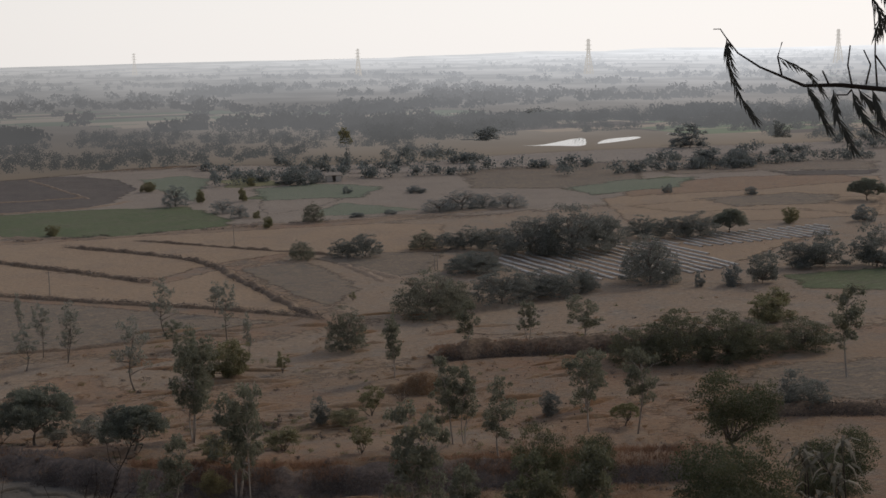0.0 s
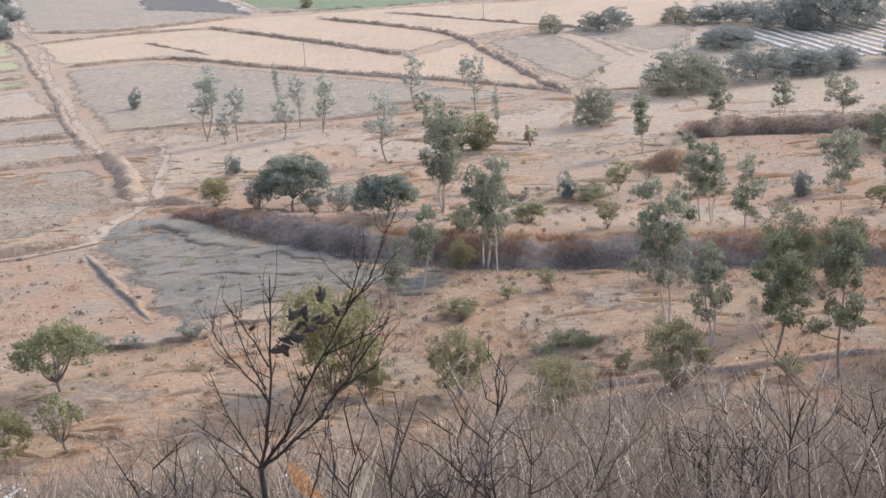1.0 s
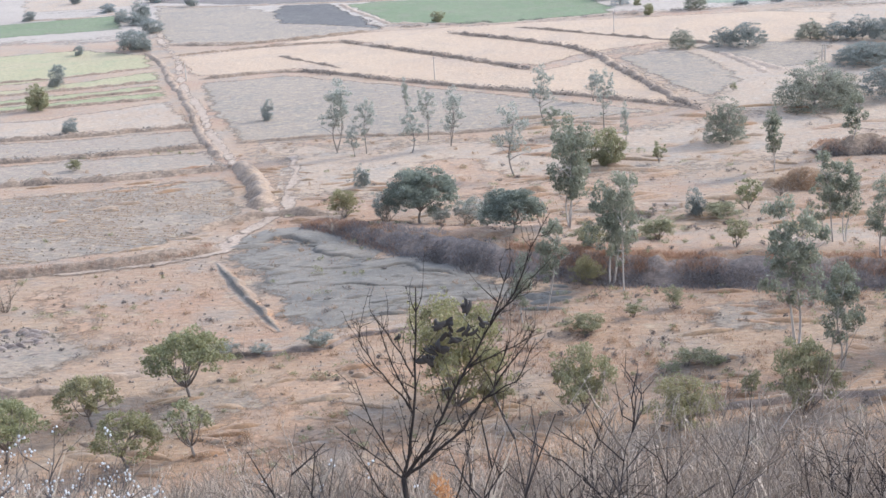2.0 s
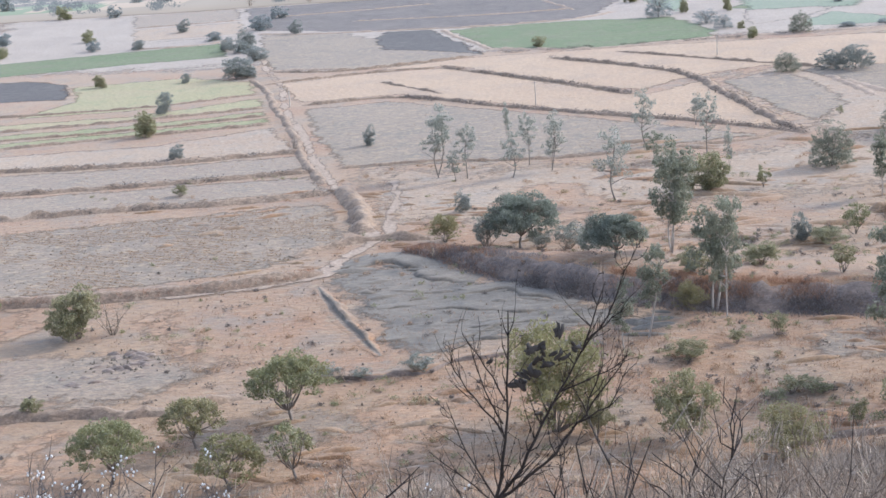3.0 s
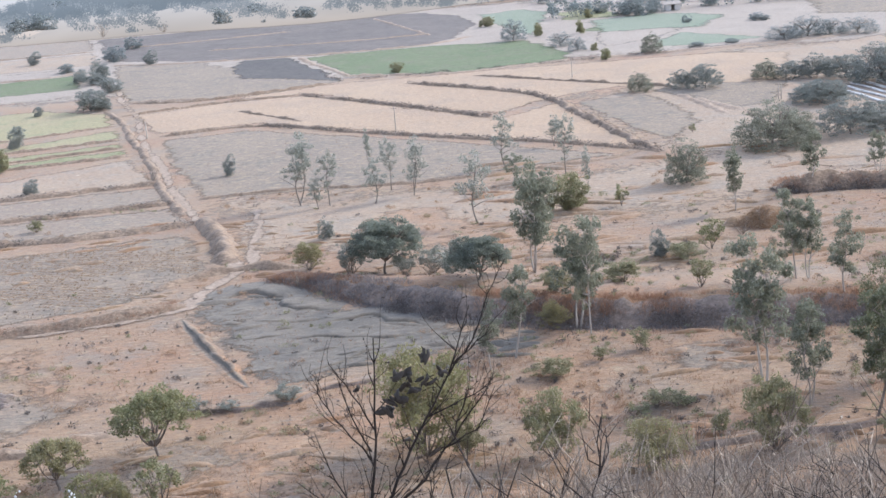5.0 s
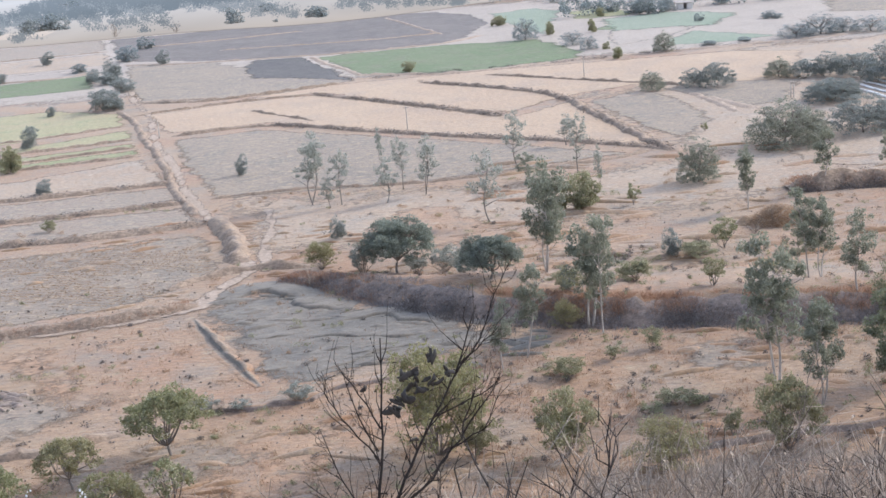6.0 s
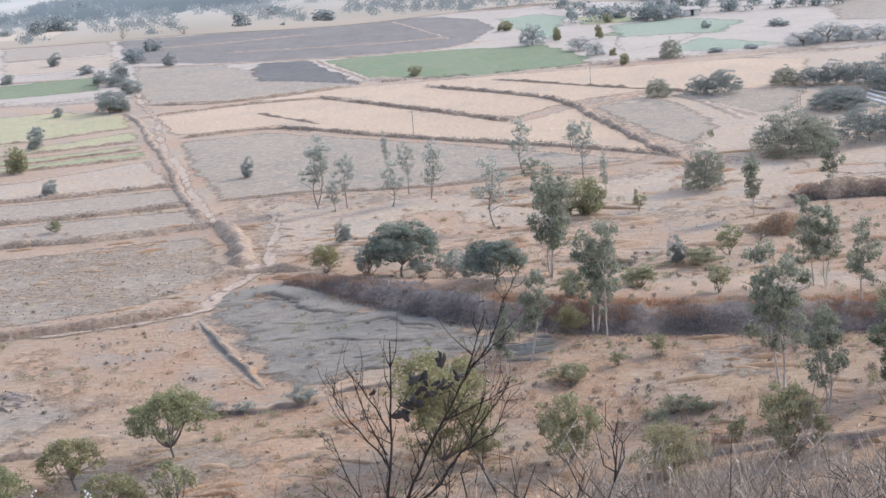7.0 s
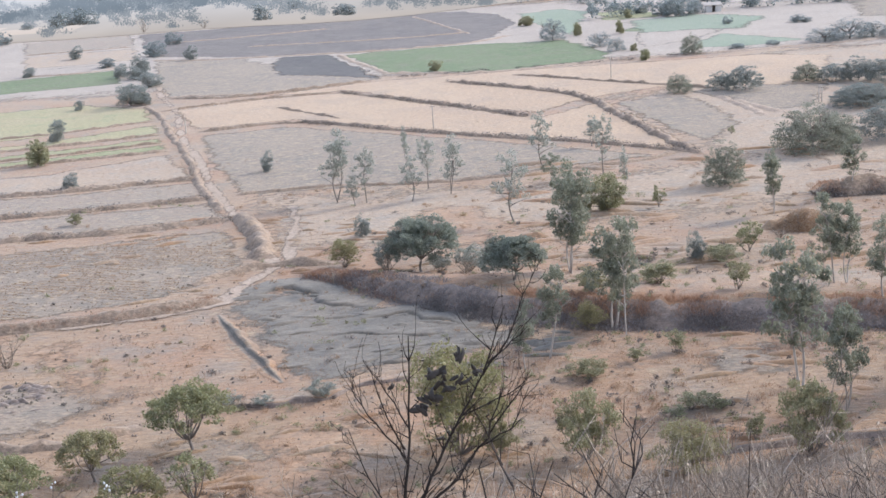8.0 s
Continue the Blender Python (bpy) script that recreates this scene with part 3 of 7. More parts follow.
field("crop_field", [(54.0, 407.5), (76.0, 413.5), (93.8, 393.6), (79.1, 364.8), (52.9, 371.7)], FARCROP, "dull green crop plot among trees", 2.0, 6.0)
field("fallow_field", [(36.5, 600.0), (77.9, 609.2), (104.0, 563.4), (65.7, 500.6), (35.0, 514.9)], GREY, "grey fallow field far on the plain", 2.0, 6.0)
field("stubble_field", [(108.5, 539.1), (144.0, 535.0), (165.2, 499.7), (146.4, 461.8), (118.7, 488.4)], TAN, "pale stubble far on the plain", 2.0, 6.0)


# ---- bunds, banks, trails ----
def ridge(name, pts, width, high, label, mat=BUND, front=0.5, step=0.8, rough=0.35, category="earth bank", fade=True, taper=0.0, face=None, ramp=3.0):
    """An uneven earth ridge along pts. front: where the crest lies between the side nearer the hill (0) and the far side (1)."""
    rng = np.random.default_rng(int(abs(pts[0][0] * 13 + pts[0][1] * 7)))
    line = line_through(pts, step)
    n = len(line)
    V, F = [], []
    cross = [(0.0, -0.02), (front * 0.55, 0.62), (front * 0.9, 0.97), (front + (1 - front) * 0.3, 0.85), (front + (1 - front) * 0.65, 0.35), (1.0, -0.02)]
    if front < 0.12:
        cross.insert(3, (front * 1.6, 0.98))
    for i, p in enumerate(line):
        d = line[min(i + 1, n - 1)] - line[max(i - 1, 0)]
        d = d / (np.linalg.norm(d) + 1e-9)
        s = np.array((-d[1], d[0]))
        if s[1] < 0:
            s = -s
        k = 1 + rough * noise.noise((p[0] * 0.5, p[1] * 0.5, 1.7)) + 0.5 * rough * noise.noise((p[0] * 1.7, p[1] * 1.7, 4.2))
        end = min(1, min(i, n - 1 - i) * step / ramp + 0.15) if fade else 1
        shift = 0.4 * rough * width * noise.noise((p[0] * 0.35, p[1] * 0.35, 9.0))
        wide = width * (min(1.0, 0.12 + i * step / taper) if taper else 1.0)
        for u, v in cross:
            q = p + s * (u * wide * (0.8 + 0.4 * k * 0.5) + shift)
            z = v * high * k * end
            if v > 0.2:
                z += rng.normal(0, 0.05 * high)
            V.append((q[0], q[1], z if v > 0 else -0.05))
    m = len(cross)
    for i in range(n - 1):
        for k in range(m - 1):
            F.append((i * m + k, i * m + k + 1, (i + 1) * m + k + 1, (i + 1) * m + k))
    me = mesh_of(name, V, F, mat, True)
    # the side nearer the hill gets a separate soil whose colour holds its shade
    if face:
        me.materials.append(face)
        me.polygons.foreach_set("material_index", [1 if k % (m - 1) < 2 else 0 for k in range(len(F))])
    if me.polygons[2].normal.z < 0:
        me.flip_normals()
    return tagged(new(name, me), label, category, kind="structure")


def trail(name, pts, width, label, mat=TRAIL):
    line = line_through(pts, 2.0)
    left, right = [], []
    for i, p in enumerate(line):
        d = line[min(i + 1, len(line) - 1)] - line[max(i - 1, 0)]
        d = d / np.linalg.norm(d)
        s = np.array((d[1], -d[0])) * width * (0.5 + 0.2 * noise.noise((p[0] * 0.4, p[1] * 0.4, 2.0)))
        left.append(tuple(p + s))
        right.append(tuple(p - s))
    ob = field(name, left + right[::-1], mat, label, 0.35, width * 0.5)
    return tagged(ob, category="path")


LANE = [(-66.0, 330.0), (-62.0, 312.0), (-53.5, 283.0), (-49.6, 262.0), (-45.0, 243.0), (-40.2, 227.0), (-36.0, 208.5), (-32.6, 196.0), (-28.6, 183.5), (-24.4, 173.0), (-21.6, 160.0), (-20.2, 153.5), (-23.0, 147.0), (-24.5, 140.5), (-31.0, 136.9), (-40.8, 135.5)]
for i in range(0, len(LANE) - 1, 3):
    trail("dirt_lane", LANE[i:i + 4], 1.7 if i < 9 else 2.4, "pale trodden dirt lane winding between fields")
trail("footpath", [(-21.2, 186.6), (-19.4, 174.7), (-19.5, 164.0), (-18.2, 152.6)], 1.8, "narrow pale footpath through dry grass")

BANK2 = [(45.8, 168.9), (54.1, 169.0), (62.3, 167.1), (71.2, 165.6), (84.0, 166.0)]
BANK3 = [(-61.5, 133.3), (-45.2, 134.3), (-30.5, 137.2), (-23.9, 140.5)]
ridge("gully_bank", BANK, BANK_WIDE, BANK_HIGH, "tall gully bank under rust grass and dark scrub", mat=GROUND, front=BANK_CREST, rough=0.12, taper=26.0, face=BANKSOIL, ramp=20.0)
_bank_line = np.array(line_through(BANK, 0.5))


def stand(x, y):
    """The height of the surface that a plant grows on: ground or the terrace behind the gully bank."""
    d = np.hypot(_bank_line[:, 0] - x, _bank_line[:, 1] - y)
    i = int(np.argmin(d))
    a, b = _bank_line[max(i - 1, 0)], _bank_line[min(i + 1, len(_bank_line) - 1)]
    t = (b - a) / np.linalg.norm(b - a)
    n = np.array((-t[1], t[0]))
    n = n if n[1] > 0 else -n
    p = np.array((x, y)) - _bank_line[i]
    u = float(np.dot(p, n)) / (BANK_WIDE * min(1.0, 0.12 + i * 0.5 / 26.0))
    lift = 0.0
    rise_in = min(1.0, i * 0.5 / 20 + 0.15)
    if 0 < u < 1 and abs(np.dot(p, t)) < 2.5:
        lift = BANK_HIGH * rise_in * float(np.interp(u, [0, BANK_CREST * 0.55, BANK_CREST, BANK_CREST + (1 - BANK_CREST) * 0.3, BANK_CREST + (1 - BANK_CREST) * 0.65, 1], [0, 0.6, 0.95, 0.8, 0.32, 0]))
    return height(x, y) + lift
ridge("field_bank", BANK2, 6.0, 2.0, "reddish grassy field bank", front=0.3)
ridge("field_bank", [(17.0, 92.2), (20.3, 92.6), (24.6, 93.3), (28.7, 93.5), (34.0, 94.2), (42.0, 95.0)], 2.0, 0.38, "low eroded step, its face coloured dark for shade", front=0.25, face=BANKSOIL, mat=GROUND)
BANK4 = [(68.0, 132.0), (76.0, 129.6), (85.0, 126.4), (97.0, 122.0), (110.0, 118.0)]
ridge("field_bank", BANK4, 4.0, 1.2, "dark scrubby field bank", front=0.35)
ridge("field_bank", BANK3, 3.4, 0.9, "rust-brown bank along a ploughed field", front=0.35)
ridge("field_bank", [(-48.5, 101.6), (-41.2, 102.2), (-32.4, 102.1), (-28.6, 103.3), (-25.3, 104.9)], 2.2, 0.55, "low eroded pink earth step", front=0.3, rough=0.9)
for pts, wide, high in (([(-21.5, 142.6), (-18.3, 144.0), (-15.6, 141.7), (-12.3, 136.3), (-8.2, 134.7)], 5.0, 0.75), ([(-9.4, 130.6), (-5.8, 132.0), (-2.5, 129.3), (2.0, 126.9)], 4.0, 0.6),
                        ([(-13.5, 127.0), (-9.0, 126.4), (-4.5, 124.6), (0.5, 123.6)], 3.2, 0.4), ([(-18.6, 128.5), (-15.0, 127.8), (-11.5, 129.5)], 2.6, 0.3),
                        ([(-14.9, 121.9), (-12.9, 122.2), (-10.8, 122.2)], 2.0, 0.35), ([(-16.2, 118.6), (-14.3, 118.3), (-12.8, 119.9)], 2.2, 0.45),
                        ([(-12.2, 116.7), (-10.2, 116.4), (-8.0, 118.3), (-5.3, 120.4), (-2.5, 121.9), (3.5, 120.8)], 2.6, 0.5)):
    ridge("silt_step", pts, wide, high * 0.44, "low scalloped erosion step of grey silt", mat=SILT, front=0.11, rough=1.0, ramp=4.0)
ridge("silt_step", [(-20.6, 108.9), (-16.5, 108.6), (-12.8, 109.0), (-10.5, 110.1), (-8.0, 112.2), (-2.0, 113.4)], 2.2, 0.36, "eroded earth step below the gully, its face coloured grey for shade", mat=GROUND, front=0.1, rough=0.9, face=BANKSOIL, ramp=4.0)
for pts, wide, high in (
        ([(-77.8, 172.7), (-55.3, 176.0), (-42.4, 176.0), (-27.9, 179.5)], 2.4, 0.6),
        ([(-84.5, 189.1), (-52.3, 191.4), (-33.0, 194.4)], 2.0, 0.5),
        ([(-91.8, 206.8), (-59.6, 206.8), (-36.5, 210.2)], 2.0, 0.5),
        ([(-99.7, 225.8), (-73.3, 232.3), (-47.1, 237.3)], 1.8, 0.4),
        ([(-107.4, 244.6), (-76.2, 249.8), (-51.3, 256.5)], 1.8, 0.4),
        ([(-115.3, 263.6), (-80.6, 265.0), (-55.8, 274.4)], 1.6, 0.35),
        ([(-103.4, 235.5), (-74.0, 239.6), (-49.5, 247.4)], 1.2, 0.35),
        ([(-63.6, 297.0), (-56.0, 276.0), (-51.5, 257.5), (-46.0, 239.5), (-39.6, 214.0), (-36.0, 199.5), (-31.4, 186.5)], 1.8, 0.4),
        ([(-29.6, 182.6), (-27.0, 175.4), (-24.8, 166.0), (-23.2, 157.2)], 3.2, 0.9),
        ([(-22.4, 297.5), (3.7, 263.6), (14.3, 247.0)], 1.8, 0.5),
        ([(0.9, 302.1), (23.5, 272.5), (29.7, 244.4), (33.8, 215.7), (36.5, 202.5)], 2.0, 0.6),
        ([(15.6, 305.8), (44.1, 273.7), (52.0, 265.1)], 1.6, 0.45),
        ([(-33.6, 281.3), (-19.6, 261.0)], 1.4, 0.35),
        ([(-58.0, 287.0), (-40.0, 295.0), (-22.4, 297.5)], 1.4, 0.35),
        ([(36.0, 204.5), (22.0, 218.0), (6.7, 229.9), (-8.5, 242.6), (-27.0, 259.0), (-45.0, 256.0)], 1.6, 0.45),
        ([(-30.1, 195.9), (-15.5, 197.1), (0.6, 194.7), (25.6, 199.2), (35.3, 204.7)], 1.4, 0.35),
        ([(-59.6, 306.1), (-41.9, 301.4), (-15.3, 312.2)], 1.8, 0.45),
        ([(-28.1, 148.0), (-24.2, 151.9), (-19.3, 153.8), (-13.0, 152.5)], 1.8, 0.6)):
    tagged(ridge("earth_bund", pts, wide, high, "low uneven earth bund between fields", step=0.8, rough=0.85, category="bund"), group="field bunds")

for pts, wide in (([(-84.9, 438.4), (-59.0, 441.6), (-33.0, 448.7)], 1.6),
                  ([(-55.1, 409.4), (-13.9, 403.0), (8.8, 405.3)], 1.6),
                  ([(-79.3, 390.2), (-67.1, 382.4), (-51.3, 378.7), (-27.5, 374.8), (-19.1, 373.2), (8.0, 376.5), (21.2, 389.3)], 2.0),
                  ([(-8.1, 472.6), (1.0, 434.5), (8.7, 402.0)], 1.6),
                  ([(-27.3, 372.0), (-22.6, 353.8), (-16.2, 335.9), (-12.8, 322.2)], 2.2),
                  ([(-12.9, 324.3), (7.4, 313.1), (20.1, 313.5), (38.5, 317.8), (46.2, 318.3), (59.2, 318.7), (79.0, 320.4), (107.0, 322.5)], 2.4),
                  ([(-61.2, 308.0), (-55.0, 308.2), (-43.3, 304.6)], 1.4),
                  ([(51.3, 250.1), (53.6, 242.0), (55.5, 232.6)], 2.6),
                  ([(49.9, 255.9), (52.0, 239.5), (53.1, 231.4)], 2.0),
                  ([(-126.5, 430.8), (-101.4, 433.9), (-92.2, 435.4)], 1.4),
                  ([(-109.7, 370.7), (-94.7, 369.9), (-81.7, 378.9)], 1.4)):
    tagged(ridge("grass_bund", pts, wide, 0.3, "low bund under pale dry grass", mat=TRAIL, rough=0.85, category="bund"), group="field bunds")


def ditch():
    """A trench between two uneven lips of thrown-up earth; the one on the gully side is the higher."""
    line = line_through([(-24.2, 136.2), (-21.6, 128.6), (-18.6, 121.4), (-15.5, 114.2)], 0.45)
    n = len(line)
    V, F = [], []
    for i, p in enumerate(line):
        d = line[min(i + 1, n - 1)] - line[max(i - 1, 0)]
        s = np.array((d[1], -d[0])) / np.linalg.norm(d)
        s = s if s[0] > 0 else -s
        end = min(1.0, min(i, n - 1 - i) / 14)
        gap = min(1.0, abs(i - 0.52 * n) / 3 + 0.25)
        k = 1 + 0.45 * noise.noise((p[0] * 0.5, p[1] * 0.5, 5)) + 0.25 * noise.noise((p[0] * 1.6, p[1] * 1.6, 2))
        shift = 0.28 * noise.noise((p[0] * 0.3, p[1] * 0.3, 8))
        for u, z in ((-1.5, 0.0), (-1.2, 0.04), (-0.9, 0.06), (-0.5, 0.05), (0.1, 0.06), (0.42, 0.36), (0.75, 0.5), (1.1, 0.34), (2.0, 0.0)):
            q = p + s * (u * 0.66 * (0.35 + 0.65 * end) * (k if abs(u) > 0.5 else 1) + shift)
            V.append((q[0], q[1], 0.05 + (z - 0.05) * end * (k * gap if u > 0.4 else k) + 0.05 * noise.noise((q[0] * 2, q[1] * 2, 1))))
    for i in range(n - 1):
        for k in range(8):
            F.append((i * 9 + k, i * 9 + k + 1, i * 9 + k + 10, i * 9 + k + 9))
    me = mesh_of("ditch", V, F, GROUND, True)
    # silt darkens the berm's inner face: its shade is painted by material
    me.materials.append(SILT)
    me.materials.append(STRIP)
    me.polygons.foreach_set("material_index", [(0, 0, 0, 2, 1, 2, 2, 0)[k % 8] for k in range(len(F))])
    if me.polygons[4].normal.z < 0:
        me.flip_normals()
    tagged(new("ditch", me), "shallow dark ditch with an uneven earth berm beside it", "ditch", kind="structure")


ditch()


# ---- furrowed field: pale mulch rows ----
def mulch_rows():
    rng = random.Random(5)
    m, nt, b = blank("pale_mulch_sheet")
    pos = nt.nodes.new("ShaderNodeNewGeometry").outputs["Position"]
    nt.links.new(mixed(nt, noise_ramp(nt, pos, 0.9, 0.4, 0.65), (0.64, 0.59, 0.54), (0.45, 0.38, 0.31)), b.inputs["Base Color"])
    b.inputs["Roughness"].default_value = 0.5
    for area in ([(81.0, 251.7), (99.6, 253.4), (117.8, 256.7), (116.2, 222.5), (106.2, 217.6), (87.5, 217.9), (80.2, 225.6), (77.4, 240.6)],
                 [(119.5, 257.8), (135.6, 262.0), (158.8, 264.4), (150.2, 248.0), (139.4, 247.9), (119.0, 244.8)]):
        way = np.array((0.12, -0.993))
        side = np.array((0.993, 0.12))
        offs = [np.dot(p, side) for p in area]
        s = min(offs) + 1.0
        while s < max(offs) - 0.5:
            cuts = []
            for a, b in zip(area, area[1:] + area[:1]):
                u, v = np.dot(a, side) - s, np.dot(b, side) - s
                if u * v < 0:
                    w = u / (u - v)
                    cuts.append(np.dot((a[0] + (b[0] - a[0]) * w, a[1] + (b[1] - a[1]) * w), way))
            if len(cuts) >= 2 and max(cuts) - min(cuts) > 3:
                p, q = side * s + way * min(cuts), side * s + way * max(cuts)
                n = max(6, int((max(cuts) - min(cuts)) / 2))
                V, F = [], []
                for k in range(n + 1):
                    c = p + (q - p) * k / n + side * 0.15 * math.sin(k * 0.9 + s)
                    for u, z in ((-0.32, 0.0), (-0.2, 0.2), (0.18, 0.22), (0.32, 0.0)):
                        V.append((c[0] + side[0] * u, c[1] + side[1] * u, z + 0.1 + rng.uniform(-0.03, 0.03)))
                for k in range(n):
                    for u in range(3):
                        F.append((k * 4 + u, k * 4 + u + 1, k * 4 + u + 5, k * 4 + u + 4))
                me = mesh_of("mulch_bed", V, F, m)
                if me.polygons[1].normal.z < 0:
                    me.flip_normals()
                tagged(new("mulch_bed", me), "raised bed under pale mulch in a furrowed field", "crop bed", "mulch beds")
            s += 2.35


mulch_rows()


# ---- trees ----
def finish(name, trunk, crown, bark_mat, leaf_mat, label, category="tree"):
    root = new(name)
    root.empty_display_size = 0.3
    part("trunk", mesh_of("trunk", *trunk, bark_mat, True), root)
    if crown is not None:
        part("crown", quads_mesh("crown", crown, leaf_mat), root)
    return tagged(root, label, category)


def clump_leaves(rng, c, radius, n, length, width, droop=0.6):
    """Leaves of one clump: a lumpy ball, thickest at its upper rim, with an open underside."""
    d = rng.normal(0, 1, (n, 3))
    d /= np.linalg.norm(d, axis=1, keepdims=True)
    d[:, 2] = np.where(d[:, 2] < -0.5, -0.5 * rng.uniform(0.2, 1, n), d[:, 2])
    k = rng.uniform(0.25, 1.0, (n, 1)) ** 0.5 * (1 + 0.25 * np.sin(d[:, :1] * 5 + c[0] * 3) * np.cos(d[:, 1:2] * 4 + c[1] * 3))
    return leaf_cards(rng, np.asarray(c) + d * k * np.asarray(radius), 0.02, 1, length, width, droop)


def eucalyptus(seed, high, wide, stems, leaf_mat, label, per=115, bark_mat=PALEBARK):
    """Slender bare stems that fork steeply above the lower third; leaves hang in separate clumps at the limbs' ends, with gaps between."""
    rng = np.random.default_rng(seed)
    V, F, C = [], [], []
    for s in range(stems):
        side = (s - (stems - 1) / 2)
        top = np.array((side * 0.34 * wide + rng.normal(0, 0.05 * wide), rng.normal(0, 0.06 * high), high * (rng.uniform(0.84, 0.92) - 0.12 * abs(side) * rng.uniform(0.3, 1.2))))
        r = 0.0125 * high * (1 if stems == 1 else 0.85)
        stem = bent(rng, (side * 0.03 * high, 0, -0.1), top, 10, 0.034 * high)
        tube(V, F, stem, [r * (1 - 0.86 * i / 10) for i in range(11)], 6)
        n = 13 if stems == 1 else 9
        for j in range(n):
            t = 0.34 + 0.6 * (j + rng.uniform(0, 0.8)) / n
            p = stem[min(10, int(t * 10))]
            a = j * 2.4 + rng.uniform(-0.7, 0.7)
            reach = wide * 0.46 * rng.uniform(0.35, 1.0) * (1.15 - 0.75 * max(0.0, t - 0.45))
            e = p + np.array((math.cos(a) * reach, math.sin(a) * reach, rng.uniform(0.03, 0.16) * high))
            limb = bent(rng, p, e, 5, 0.016 * high)
            tube(V, F, limb, [r * 0.5 * (1 - 0.8 * i / 5) for i in range(6)], 4)
            C.append((*e, rng.uniform(0.75, 1.3)))
            for k in range(2):
                m = limb[rng.integers(2, 5)]
                e2 = m + rng.normal(0, 1, 3) * np.array((0.12 * wide, 0.12 * wide, 0.045 * high)) + (0, 0, 0.02 * high)
                tube(V, F, [m, e2], [r * 0.16, r * 0.08], 3)
                C.append((*e2, rng.uniform(0.4, 0.85)))
        C.append((*(stem[-1] + np.array((0, 0, 0.01 * high))), 1.0))
    C = np.asarray(C)
    size = C[:, 3]
    C = fitted(C[:, :3], wide * 0.92, high * 0.985)
    q = [clump_leaves(rng, C[k], np.array((0.135 * wide, 0.135 * wide, 0.074 * high)) * size[k], int(per * size[k] ** 1.7) + 8, 0.34, 0.12, 1.0) for k in range(len(C))]
    return finish("eucalyptus_tree", (V, F), np.concatenate(q), bark_mat, leaf_mat, label)


def umbrella_tree(seed, high, wide, leaf_mat, label, per=85, name="umbrella_acacia", n_clumps=320, low=0.34, open_below=1.0):
    """A dome of many small leaf clumps on limbs that fan out from a low fork; open_below 0 fills it down to low."""
    rng = np.random.default_rng(seed)
    V, F, C = [], [], []
    fork = np.array((rng.normal(0, 0.2), rng.normal(0, 0.2), 0.2 * high))
    r = 0.03 * high
    tube(V, F, bent(rng, (0, 0, -0.1), fork, 4, 0.08), [r, r * 0.9, r * 0.8, r * 0.75, r * 0.7], 6)
    n = 9
    for i in range(n):
        a = 2 * math.pi * (i + rng.uniform(-0.3, 0.3)) / n
        reach = wide * 0.5 * rng.uniform(0.35, 0.85)
        e = np.array((math.cos(a) * reach, math.sin(a) * reach, high * rng.uniform(0.62, 0.8)))
        limb = bent(rng, fork, e, 5, 0.04 * high)
        tube(V, F, limb, [r * 0.55 * (1 - 0.75 * k / 5) for k in range(6)], 4)
        for k in range(3):
            e2 = e + np.array((rng.normal(0, 0.1 * wide), rng.normal(0, 0.1 * wide), rng.uniform(0.03, 0.14) * high))
            tube(V, F, bent(rng, limb[3], e2, 3, 0.03 * high), [r * 0.2, r * 0.15, r * 0.1, r * 0.05], 3)
    q = []
    for i in range(n_clumps):
        a, rr = rng.uniform(0, 2 * math.pi), math.sqrt(rng.uniform(0, 1))
        lump = 1 + 0.2 * noise.noise((math.cos(a) * 1.6 + seed, math.sin(a) * 1.6, rr * 1.5))
        dome = math.sqrt(max(0.0, 1 - (rr * 0.93) ** 2))
        under = open_below * (0.5 - 0.32 * rr)
        z = high * (low + (0.95 - low) * lump * dome * (under + (1 - under) * rng.uniform(0, 1) ** (1.0 - 0.55 * open_below)))
        c = (math.cos(a) * rr * wide * 0.46 * lump, math.sin(a) * rr * wide * 0.46 * lump, min(z, 0.96 * high))
        k = rng.uniform(0.6, 1.4)
        q.append(clump_leaves(rng, c, np.array((0.07 * wide, 0.07 * wide, 0.05 * high)) * k, int(per * k ** 1.5), 0.19, 0.11, 0.2))
    return finish(name, (V, F), np.concatenate(q), BROWNBARK, leaf_mat, label)


